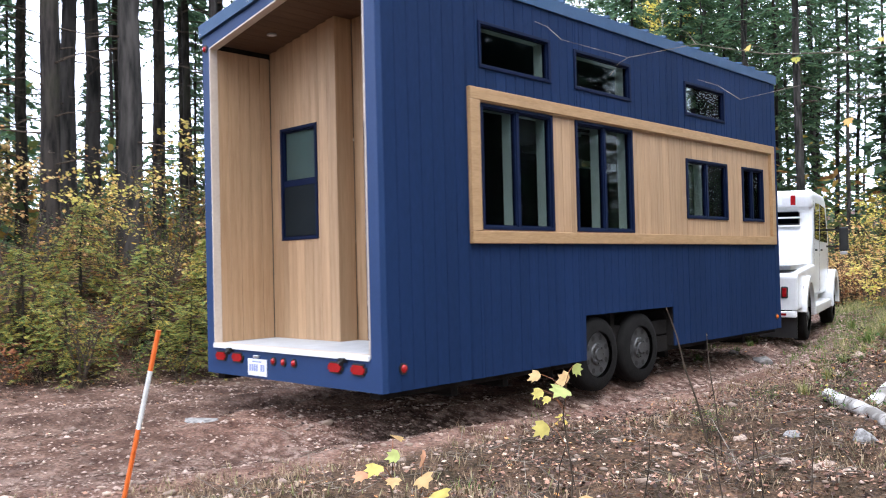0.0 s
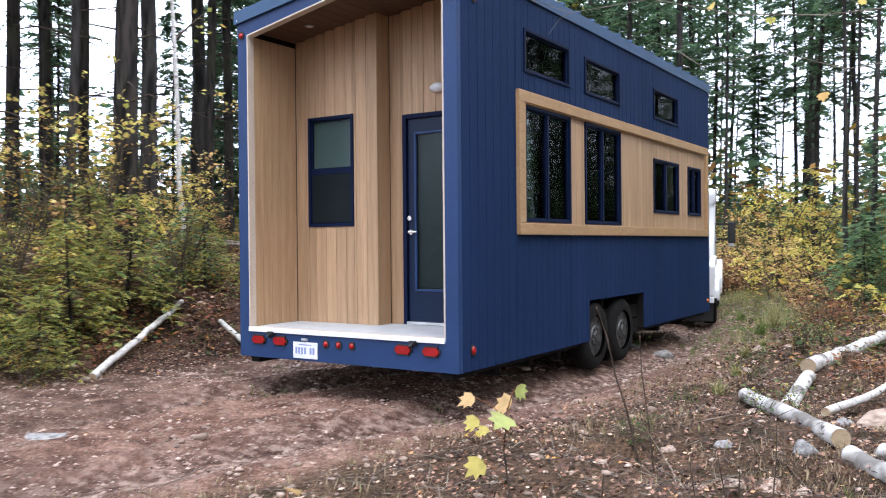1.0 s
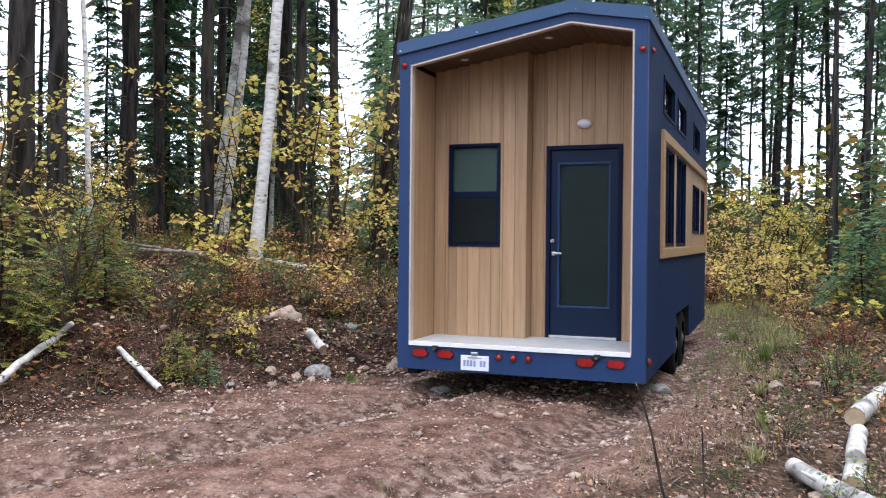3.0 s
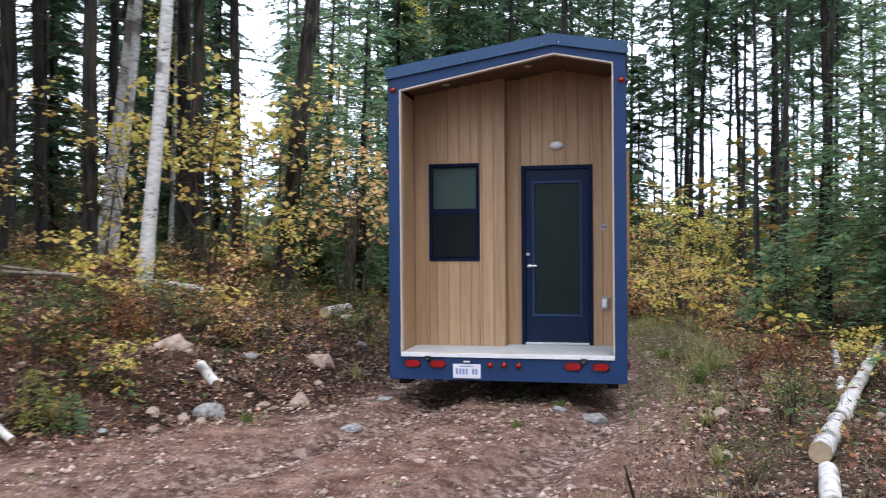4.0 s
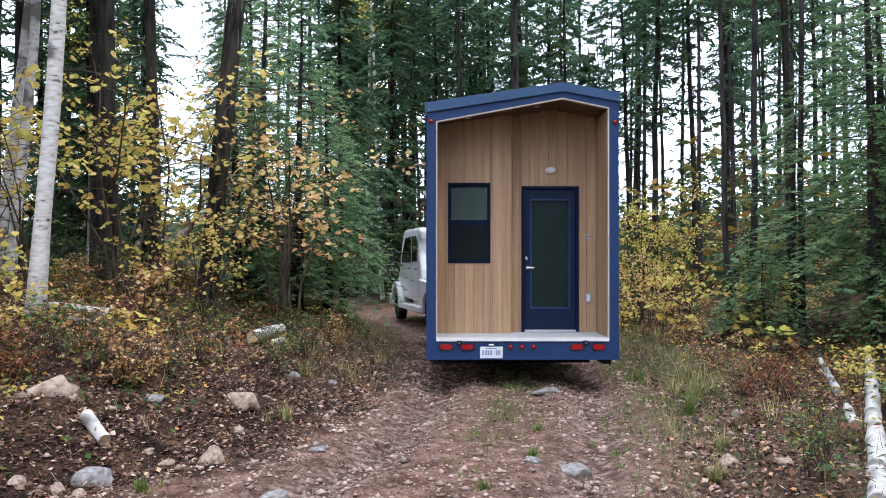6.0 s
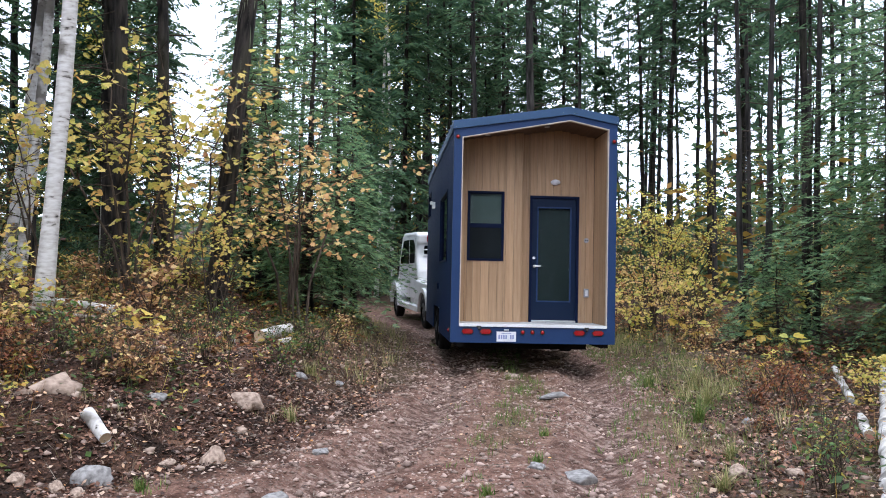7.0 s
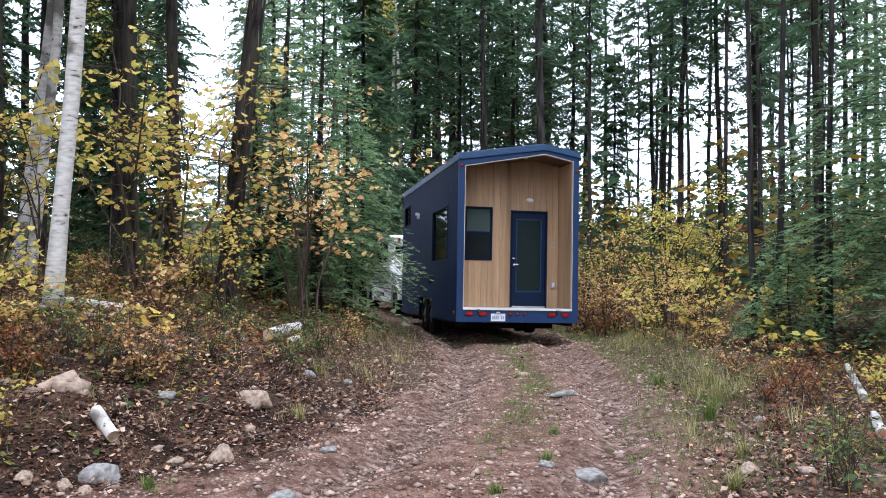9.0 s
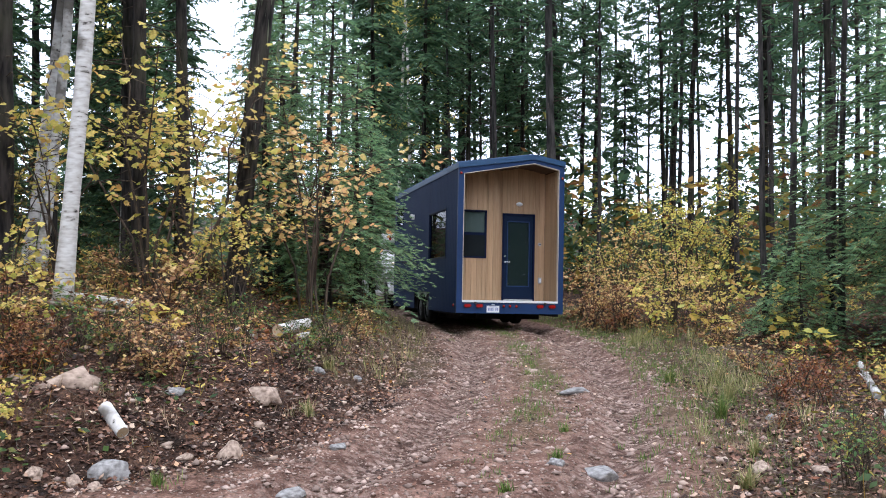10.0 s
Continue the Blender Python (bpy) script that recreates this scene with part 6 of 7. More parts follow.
for a in ((-3.40, 12.40, 0.20, 0.17, 0.17, 20, 1, STONE, "blue-grey boulder at the foot of the bank"), (-2.62, 13.08, 0.15, 0.13, 0.17, 70, 52, STONE_TAN, "upright tan rock beside the track"),
          (-2.66, 14.45, 0.30, 0.20, 0.16, -25, 3, STONE_TAN, "flat tan rock jutting from the bank"), (-4.15, 13.35, 0.38, 0.25, 0.2, 30, 4, STONE_TAN, "brown boulder half buried in the bank"),
          (0.60, 18.8, 0.19, 0.15, 0.08, 0, 5, STONE_TAN, "pale flat rock in the track's grassy middle"), (0.90, 16.6, 0.33, 0.24, 0.09, 10, 6, STONE, "flat grey rock in the track"),
          (0.50, 12.85, 0.24, 0.19, 0.10, -10, 7, STONE, "flat grey rock in the track"), (0.12, 12.75, 0.11, 0.09, 0.07, 0, 8, STONE, "small grey rock in the track"),
          (-1.95, 12.1, 0.2, 0.15, 0.06, 15, 9, STONE, "flat rock sunk in the track"), (-1.75, 13.45, 0.14, 0.1, 0.05, 15, 10, STONE, "flat rock sunk in the track"),
          (1.68, 7.7, 0.36, 0.27, 0.15, 20, 11, STONE_TAN, "large flat rock beside the birch logs"), (0.10, 6.0, 0.09, 0.08, 0.07, 0, 12, STONE_TAN, "pale stone on the verge"),
          (0.30, 6.1, 0.06, 0.05, 0.05, 40, 13, STONE_TAN, "pale stone on the verge"), (-0.55, 7.2, 0.06, 0.045, 0.035, 0, 14, STONE_TAN, "small pale stone on the verge"),
          (0.85, 6.5, 0.12, 0.1, 0.09, 0, 15, STONE, "blue-grey stone on the verge"), (-4.5, 6.6, 0.26, 0.14, 0.04, 10, 16, STONE, "flat pale rock in the track"),
          (-3.9, 12.2, 0.11, 0.09, 0.08, 0, 17, STONE_TAN, "pale stone at the foot of the bank"), (-3.75, 11.75, 0.09, 0.08, 0.06, 50, 18, STONE_TAN, "pale stone at the foot of the bank"),
          (-4.15, 11.6, 0.12, 0.09, 0.07, 90, 19, STONE, "grey stone at the foot of the bank"), (-2.3, 16.0, 0.12, 0.1, 0.08, 20, 20, STONE, "grey stone on the bank"),
          (0.9, 8.4, 0.13, 0.1, 0.08, 20, 21, STONE_TAN, "pale stone among the leaves"), (1.3, 7.35, 0.12, 0.1, 0.1, 80, 22, STONE, "grey stone beside the logs"),
          (-3.60, 12.20, 0.10, 0.08, 0.08, 15, 23, STONE_TAN, "pale stone at the foot of the bank"), (-3.38, 12.02, 0.09, 0.07, 0.07, 60, 24, STONE_TAN, "pale stone at the foot of the bank"), (-3.0, 12.95, 0.10, 0.07, 0.06, 30, 25, STONE_TAN, "small pale stone on the bank"),
          (-3.38, 13.95, 0.14, 0.10, 0.09, 10, 26, STONE, "grey stone half sunk in the bank"), (-4.75, 13.6, 0.13, 0.09, 0.09, 10, 27, STONE_TAN, "pale reddish stone on the bank"), (-1.9, 16.6, 0.10, 0.08, 0.07, 0, 28, STONE, "grey stone on the bank"),
          (1.69, 12.40, 0.13, 0.10, 0.08, 20, 29, STONE_TAN, "pale stone on the verge"), (2.05, 13.95, 0.10, 0.08, 0.06, 70, 30, STONE_TAN, "pale stone on the verge"), (1.95, 12.0, 0.12, 0.10, 0.08, 40, 31, STONE_TAN, "pale stone on the verge"), (2.6, 14.6, 0.11, 0.08, 0.06, 0, 32, STONE, "grey stone on the verge"), (1.25, 10.9, 0.12, 0.09, 0.07, 0, 33, STONE_TAN, "pale stone on the verge"),
          (0.45, 5.75, 0.10, 0.08, 0.08, 30, 34, STONE_TAN, "rounded tan stone on the verge"), (0.55, 6.05, 0.11, 0.08, 0.05, 80, 35, STONE_TAN, "pale stone on the verge"), (0.62, 5.65, 0.08, 0.06, 0.05, 10, 36, STONE_TAN, "pale stone on the verge"), (0.28, 5.6, 0.10, 0.09, 0.08, 0, 37, STONE_TAN, "reddish rounded stone on the verge"), (0.42, 6.9, 0.10, 0.07, 0.05, 0, 38, STONE, "grey stone on the verge"), (0.05, 6.9, 0.08, 0.06, 0.04, 0, 39, STONE_TAN, "pale stone on the verge")):
    rock(*a)


def build_stake():
    x, y = -3.16, 3.82
    T = thing("marker_stake", "thin orange and white marker stake leaning beside the track", "marker stake")
    T.matrix_basis = pose(x, y, lie_at(x, y), 3, 13, 17)
    for name, z0, z1, mat in (("stake_rod", -0.15, 0.46, ORANGE), ("white_band", 0.46, 0.78, STAKE_WHITE), ("stake_tip", 0.78, 1.0, ORANGE)):
        bm = bmesh.new()
        drum(bm, Matrix.Translation((0, 0, (z0 + z1) / 2)), 0.0125, 0.0125, z1 - z0, 10)
        part(name, bm, mat, T)


build_stake()


# ---- near seedlings and overhanging twigs ----
for k, x, y, turn, size in (("seedling", -1.3, 6.9, 250, 0.4), ("low_green", -0.2, 6.9, 0, 0.3), ("low_green", 1.1, 9.9, 40, 0.45), ("low_green", 0.3, 8.3, 40, 0.25),
                            ("low_yellow", -4.29, 12.38, 0, 0.50), ("cedar_gold", -4.65, 11.40, 40, 0.25), ("cedar_low", -4.40, 11.50, 200, 0.20), ("low_russet", -4.81, 13.68, 20, 0.75), ("low_russet", -4.73, 14.07, 90, 0.70), ("low_amber", -3.72, 14.13, 150, 0.60), ("low_amber", -3.57, 14.32, 250, 0.55), ("low_green", -5.21, 13.61, 0, 0.80), ("low_green", -5.14, 12.32, 80, 0.90), ("low_green", -4.12, 14.29, 80, 0.60), ("low_green", -3.27, 15.21, 30, 0.60), ("low_amber", -3.3, 15.9, 100, 0.5), ("low_green", -2.3, 17.0, 0, 0.8), ("low_russet", -4.9, 13.9, 30, 0.7), ("low_russet", 3.0, 15.4, 30, 0.75), ("low_russet", 3.5, 15.8, 90, 0.9), ("low_russet", 3.9, 16.4, 200, 0.9), ("low_russet", 3.3, 15.0, 150, 0.7), ("low_russet", 2.6, 14.2, 300, 0.45), ("low_amber", 3.4, 17.6, 60, 0.6), ("leafy", 1.95, 11.6, 0, 0.55), ("leafy", 2.25, 12.1, 120, 0.5), ("leafy", 2.7, 12.9, 70, 0.5), ("seedling", 4.7, 18.4, 60, 1.7), ("seedling", 4.2, 17.4, 200, 1.3), ("seedling", 4.9, 20.2, 300, 1.6), ("seedling", 3.9, 22.3, 10, 1.9), ("seedling", 4.3, 21.2, 110, 1.6), ("seedling", -4.0, 15.2, 10, 1.3), ("seedling", -4.3, 15.6, 130, 1.2), ("bare", 2.0, 11.5, 0, 0.35), ("bare", 2.45, 12.5, 100, 0.4), ("low_mixed", 2.4, 12.2, 70, 0.4), ("leafy", 1.15, 8.3, 50, 0.4), ("leafy", 0.75, 7.6, 50, 0.35), ("leafy", -4.6, 14.6, 50, 0.8), ("leafy", -2.5, 15.8, 50, 0.6), ("leafy", -3.3, 16.6, 150, 0.8), ("low_green", 4.6, 13.6, 0, 0.9), ("low_green", 4.2, 12.2, 70, 0.9), ("low_amber", -4.4, 14.9, 70, 0.6), ("low_amber", -5.1, 14.4, 10, 0.6), ("low_russet", -5.6, 14.9, 10, 0.8), ("low_amber", -2.2, 19.0, 10, 0.55), ("low_green", -2.6, 16.2, 100, 0.6), ("low_green", -5.0, 12.7, 20, 0.7)):
    PLANTS.put(k, x, y, turn, size)



def overhanging_sapling():
    """A bare sapling beside the path whose thin twigs reach across the view."""
    rnd = random.Random(3)
    x, y = 1.35, 4.9
    T = thing("bare_sapling", "bare sapling with thin reaching twigs and a few yellow leaves", "sapling")
    T.matrix_basis = pose(x, y, lie_at(x, y))
    V, F = tube([(0, 0, -0.2), (0.02, 0.05, 1.4), (-0.1, 0.1, 2.6), (-0.25, 0.15, 3.6)], [0.022, 0.018, 0.012, 0.006], 7)
    part("trunk", mesh_of("trunk", V, F, TWIG, True), None, T)
    tips = []
    for z, reach, lift, n in ((2.35, 2.3, 0.32, 6), (2.6, 1.9, 0.42, 5), (2.1, 1.3, 0.05, 4), (2.9, 2.4, 0.15, 6)):
        p, pieces = Vector((-0.05, 0.1, z)), []
        pts = [p]
        for i in range(n):
            p = p + Vector((-reach / n, rnd.uniform(-0.05, 0.12), lift / n + rnd.uniform(-0.10, 0.10)))
            pts.append(p)
            q = p + Vector((rnd.uniform(-0.3, -0.05), rnd.uniform(-0.2, 0.2), rnd.uniform(-0.22, 0.2)))
            pieces.append(tube([p, (p + q) / 2 + Vector((0, 0, 0.02)), q], [0.0019, 0.0014, 0.0008], 4, False))
            tips.append(q)
        pieces.append(tube(pts, [0.0045 - 0.0035 * i / n for i in range(n + 1)], 5, False))
        V, F = joined(pieces)
        part("twig", mesh_of("twig", V, F, DEADWOOD), None, T)
    rng = np.random.default_rng(8)
    P = np.array([tuple(t) for t in tips if rng.uniform() < 0.35])
    n = len(P)
    D = unit(np.stack([rng.normal(0, 1, n), rng.normal(0, 1, n), -np.ones(n)], 1))
    V, F = lobed(P, D, unit(rng.normal(0, 1, (n, 3))), rng.uniform(0.04, 0.07, n))
    tagged(part("leaves", flat_mesh("leaves", V, F, YELLOW), None, T), kind="stuff")


overhanging_sapling()
log_thing((-0.16, 6.5, lie_at(-0.16, 6.5) - 0.05), (-0.46, 6.23, 1.15), 0.009, 0.004, TWIG, "thin bare twig leaning out of the ground", "bare_twig", 2, 21)
log_thing((-0.10, 6.4, lie_at(-0.10, 6.4) - 0.05), (-0.20, 6.3, 0.95), 0.006, 0.003, TWIG, "thin upright twig on the verge", "bare_twig", 2, 22)


def leafy_seedling(x, y, leaves, seed):
    """A bent stem with a handful of large leaves, each on its stalk."""
    rnd = random.Random(seed)
    z = lie_at(x, y)
    T = thing("maple_seedling", "maple seedling with large yellow and orange leaves on the verge", "seedling", "maple seedlings")
    T.matrix_basis = pose(x, y, z)
    top = max(l[2] for l in leaves) - z
    stem = [Vector((0, 0, -0.05)), Vector((0.02, 0.01, top * 0.4)), Vector((-0.02, 0, top * 0.75)), Vector((-0.01, 0.01, top * 0.95))]
    V, F = tube(stem, [0.006, 0.005, 0.0035, 0.002], 6)
    part("stem", mesh_of("stem", V, F, TWIG, True), None, T)
    for lx, ly, lz, size, mat in leaves:
        tip = Vector((lx - x, ly - y, lz - z))
        root = Vector((-0.01, 0, max(0.05, min(top * 0.93, tip.z - 0.05))))
        away = tip - root
        D = Vector((away.x, away.y, 0)).normalized() + Vector((rnd.uniform(-0.4, 0.4), -0.5, rnd.uniform(-0.9, -0.3)))
        base_ = tip - D.normalized() * size * 0.5
        V, F = tube([root, (root + base_) / 2 + Vector((0, 0, 0.02)), base_], [0.0022, 0.0018, 0.0014], 5)
        part("leaf_stalk", mesh_of("leaf_stalk", V, F, RUSSET, True), None, T)
        V, F = lobed(np.array([tuple(base_)]), unit(np.array([tuple(D)])), unit(np.array([(rnd.uniform(-0.3, 0.3), -0.75, 0.75)])), np.array([size * 0.85]))
        part("leaf", flat_mesh("leaf", V, F, mat), None, T)


leafy_seedling(-0.80, 3.98, [(-0.83, 3.90, 0.89, 0.13, LEAF_LIME), (-0.76, 4.05, 0.975, 0.08, LEAF_LIME), (-0.98, 4.05, 0.935, 0.09, LEAF_AMBER), (-0.84, 4.03, 0.93, 0.11, LEAF_AMBER), (-0.95, 4.0, 0.86, 0.08, LEAF_YELLOW), (-0.94, 4.0, 0.69, 0.11, LEAF_YELLOW), (-0.90, 3.97, 0.84, 0.06, LEAF_YELLOW)], 1)
leafy_seedling(-1.40, 3.30, [(-1.44, 3.45, 0.74, 0.09, LEAF_AMBER), (-1.42, 3.3, 0.70, 0.08, LEAF_LIME), (-1.46, 3.2, 0.66, 0.10, LEAF_YELLOW), (-1.52, 3.2, 0.63, 0.09, LEAF_ORANGE), (-1.37, 3.2, 0.62, 0.08, LEAF_AMBER)], 2)
leafy_seedling(-1.27, 3.28, [(-1.30, 3.35, 0.68, 0.10, LEAF_ORANGE), (-1.25, 3.25, 0.62, 0.11, LEAF_AMBER), (-1.17, 3.2, 0.58, 0.11, LEAF_YELLOW), (-1.22, 3.15, 0.57, 0.09, LEAF_AMBER)], 3)
leafy_seedling(-1.20, 2.98, [(-1.24, 2.95, 0.55, 0.11, LEAF_ORANGE), (-1.18, 2.9, 0.52, 0.10, LEAF_AMBER)], 4)
leafy_seedling(-0.62, 2.98, [(-0.68, 2.95, 0.64, 0.11, LEAF_ORANGE), (-0.62, 2.95, 0.63, 0.12, LEAF_YELLOW), (-0.57, 2.98, 0.66, 0.09, LEAF_AMBER)], 5)
leafy_seedling(-0.42, 3.0, [(-0.44, 2.95, 0.63, 0.12, LEAF_YELLOW), (-0.40, 2.9, 0.56, 0.10, LEAF_YELLOW), (-0.33, 2.9, 0.53, 0.09, LEAF_LIME)], 6)
for i, (x, y, h, lean) in enumerate(((-0.06, 3.86, 0.62, -0.10), (-0.02, 3.95, 0.55, 0.03), (-0.50, 4.3, 0.45, 0.05), (0.1, 4.6, 0.5, -0.06), (-0.72, 4.15, 0.42, -0.12), (-0.95, 4.4, 0.35, 0.06), (0.35, 5.1, 0.5, 0.04))):
    log_thing((x, y, lie_at(x, y) - 0.04), (x + lean, y + 0.03, lie_at(x, y) + h), 0.0042, 0.002, TWIG, "thin upright bare stem on the verge", "bare_twig", 2, 50 + i)


def grass_tuft(x, y, tall, blades, material, label, seed):
    """A clump of arching blades spreading from one root."""
    rng = np.random.default_rng(seed)
    T = thing("grass_tuft", label, "grass", "grass tufts on the verge")
    T.matrix_basis = pose(x, y, lie_at(x, y) - 0.01)
    a, lean = rng.uniform(0, 6.283, blades), rng.uniform(0.1, 0.9, blades)
    V, F = [], []
    for k in range(blades):
        l, out = tall * rng.uniform(0.5, 1.15), np.array([math.cos(a[k]), math.sin(a[k])])
        sx, sy, w = -out[1], out[0], rng.uniform(0.004, 0.008)
        p0 = np.array([rng.normal(0, 0.025), rng.normal(0, 0.025), 0])
        n = len(V)
        for f in (0, 0.4, 0.75, 1.0):
            c = p0 + np.array([*(out * l * lean[k] * f ** 1.6), l * (f - 0.45 * lean[k] * f * f)])
            for sgn in (-1, 1):
                V.append(c + np.array([sx, sy, 0]) * sgn * w * (1 - 0.9 * f))
        F += [(n + 2 * i, n + 2 * i + 1, n + 2 * i + 3, n + 2 * i + 2) for i in range(3)]
    tagged(part("clump", flat_mesh("clump", V, F, material), None, T), kind="stuff")


for i, (x, y, tall, blades, material, label) in enumerate((
        (2.18, 14.9, 0.34, 90, GRASS_GREEN, "tuft of bright green grass"), (1.84, 13.0, 0.24, 80, GRASS, "tuft of dry yellow grass"), (1.45, 12.1, 0.22, 80, GRASS, "tuft of dry yellow grass"), (2.5, 15.6, 0.4, 80, GRASS, "tall tuft of dry grass"),
        (2.75, 16.8, 0.45, 80, GRASS, "tall tuft of dry grass"), (2.3, 17.4, 0.3, 80, GRASS_GREEN, "tuft of bright green grass"), (0.15, 13.0, 0.13, 60, GRASS_GREEN, "small green grass tuft in the track"), (-0.35, 12.1, 0.12, 60, GRASS_GREEN, "small green grass tuft in the track"), (0.4, 14.3, 0.12, 60, GRASS_GREEN, "small green grass tuft in the track"),
        (-2.2, 14.6, 0.22, 60, GRASS, "tuft of dry grass on the bank"), (-2.25, 16.4, 0.26, 60, GRASS, "tuft of dry grass on the bank"), (-3.0, 12.3, 0.13, 70, GRASS_GREEN, "low green grass tuft"), (1.1, 10.6, 0.2, 70, GRASS, "tuft of dry yellow grass"), (0.7, 9.2, 0.16, 70, GRASS, "tuft of dry yellow grass"))):
    grass_tuft(x, y, tall, blades, material, label, 90 + i)


# ---- loose cover ----
def cover():
    rng = np.random.default_rng(5)

    def spread(n, x0, x1, y0, y1, keep):
        x, y = rng.uniform(x0, x1, n), rng.uniform(y0, y1, n)
        d = off_road(x, y)
        k = rng.uniform(0, 1, n) < keep(x, y, d)
        return x[k], y[k]

    # fallen leaves
    x, y = spread(190000, -9, 7, 3.0, 25, lambda x, y, d: 0.07 + 0.78 * soft((beyond(y, d) + 0.35) / 0.8) * (0.55 + 0.45 * wander(x, y, 0.7, 21)))
    n = len(x)
    P = np.stack([x, y, lie(x, y) + rng.uniform(0.003, 0.02, n)], 1)
    a = rng.uniform(0, 6.283, n)
    D = unit(np.stack([np.cos(a), np.sin(a), rng.normal(0, 0.25, n)], 1))
    N = unit(np.stack([rng.normal(0, 0.35, n), rng.normal(0, 0.35, n), np.ones(n)], 1))
    L = rng.uniform(0.014, 0.06, n) * np.where(y < 11, 0.72, 1)
    V, F = diamonds(P, D, N, L, L * rng.uniform(0.5, 0.95, n))
    tagged(new("fallen_leaves", flat_mesh("fallen_leaves", V, F, LITTER)), "brown and orange fallen leaves strewn over the ground", "leaves", kind="stuff")

    # thicker leaf litter and loose stones on the banks nearest the track
    for name, n, box_ in (("bank_leaves", 90000, (-7.0, -1.4, 9.5, 20.0)), ("verge_leaves", 140000, (-1.6, 5.5, 2.6, 18.0))):
        x, y = spread(n, *box_, lambda x, y, d: 0.9 * soft((beyond(y, d) + 0.3) / 0.7) * (0.5 + 0.5 * wander(x, y, 0.4, 26)))
        n = len(x)
        P = np.stack([x, y, lie(x, y) + rng.uniform(0.004, 0.04, n)], 1)
        a = rng.uniform(0, 6.283, n)
        D = unit(np.stack([np.cos(a), np.sin(a), rng.normal(0, 0.45, n)], 1))
        N = unit(np.stack([rng.normal(0, 0.6, n), rng.normal(0, 0.6, n), np.ones(n)], 1))
        L = rng.uniform(0.016, 0.07, n) * np.where(y < 11, 0.62, 1)
        V, F = diamonds(P, D, N, L, L * rng.uniform(0.35, 0.9, n))
        tagged(new(name, flat_mesh(name, V, F, LITTER)), "thick litter of dead leaves on the bank", "leaves", kind="stuff")
    pebble = rock_mesh(40, 1)
    x, y = spread(5200, -6.5, 5.0, 4.0, 20, lambda x, y, d: 0.6 * soft((beyond(y, d) + 0.5) / 0.5) * (1 - soft((beyond(y, d) - 1.6) / 1.5)) + 0.05)
    pv = np.array([tuple(v.co) for v in pebble.vertices])
    pf = np.array([tuple(p.vertices) for p in pebble.polygons])
    n = len(x)
    s = np.minimum(0.012 + rng.exponential(0.014, n), 0.08)
    a = rng.uniform(0, 6.283, n)[:, None]
    Q = pv[None] * (s[:, None] * np.stack([np.ones(n), rng.uniform(0.6, 1, n), rng.uniform(0.5, 0.8, n)], 1))[:, None]
    V = np.stack([Q[:, :, 0] * np.cos(a) - Q[:, :, 1] * np.sin(a), Q[:, :, 0] * np.sin(a) + Q[:, :, 1] * np.cos(a), Q[:, :, 2]], 2) + np.stack([x, y, lie(x, y) + s * 0.15], 1)[:, None]
    F = pf[None] + (np.arange(n) * len(pv))[:, None, None]
    tagged(new("loose_stones", flat_mesh("loose_stones", V.reshape(-1, 3), F.reshape(-1, 3), STONE_TAN)), "loose stones along the edges of the track", "stones", kind="stuff")

    # fallen twigs
    x, y = spread(26000, -9, 7, 4.0, 22, lambda x, y, d: 0.06 + 0.7 * soft(beyond(y, d) / 0.8))
    n = len(x)
    a = rng.uniform(0, 6.283, n)
    D = unit(np.stack([np.cos(a), np.sin(a), rng.normal(0.1, 0.25, n)], 1))
    L = 0.05 + rng.exponential(0.11, n)
    P = np.stack([x, y, lie(x, y) + 0.012], 1)
    V1, F1 = diamonds(P, D, unit(rng.normal(0, 0.3, (n, 3)) + [0, 0, 1]), L, np.full(n, 0.007))
    V2, F2 = diamonds(P, D, unit(np.cross(D, [0, 0, 1.0])), L, np.full(n, 0.007))
    tagged(new("fallen_twigs", flat_mesh("fallen_twigs", np.concatenate([V1, V2]), np.concatenate([F1, F2 + len(V1)]), DEADWOOD)), "thin dead twigs scattered over the forest floor", "twigs", kind="stuff")

    # gravel
    x, y = spread(120000, -8.5, 4.5, 2.6, 27, lambda x, y, d: 0.75 * (1 - soft((np.abs(d) - 1.6) / 1.6)) * (0.35 + 0.65 * soft(0.5 + wander(x, y, 0.8, 22))) + 0.13)
    n = len(x)
    oct_ = np.array([(1, 0, 0), (0, 1, 0), (-1, 0, 0), (0, -1, 0), (0, 0, 0.8), (0, 0, -0.6)], float)
    tri = np.array([(0, 1, 4), (1, 2, 4), (2, 3, 4), (3, 0, 4), (1, 0, 5), (2, 1, 5), (3, 2, 5), (0, 3, 5)])
    s = np.minimum(0.005 + rng.exponential(0.0065, n), 0.04) * np.where(y > 9.5, 1.4, 1)
    V = oct_[None] * rng.uniform(0.65, 1.3, (n, 6, 1)) * (s[:, None] * np.stack([np.ones(n), rng.uniform(0.6, 1, n), rng.uniform(0.45, 0.8, n)], 1))[:, None]
    a = rng.uniform(0, 6.283, n)[:, None]
    V = np.stack([V[:, :, 0] * np.cos(a) - V[:, :, 1] * np.sin(a), V[:, :, 0] * np.sin(a) + V[:, :, 1] * np.cos(a), V[:, :, 2]], 2) + np.stack([x, y, lie(x, y) + s * 0.15], 1)[:, None]
    F = tri[None] + (np.arange(n) * 6)[:, None, None]
    tagged(new("gravel", flat_mesh("gravel", V.reshape(-1, 3), F.reshape(-1, 3), GRAVEL)), "loose gravel on the dirt track", "gravel", kind="stuff")

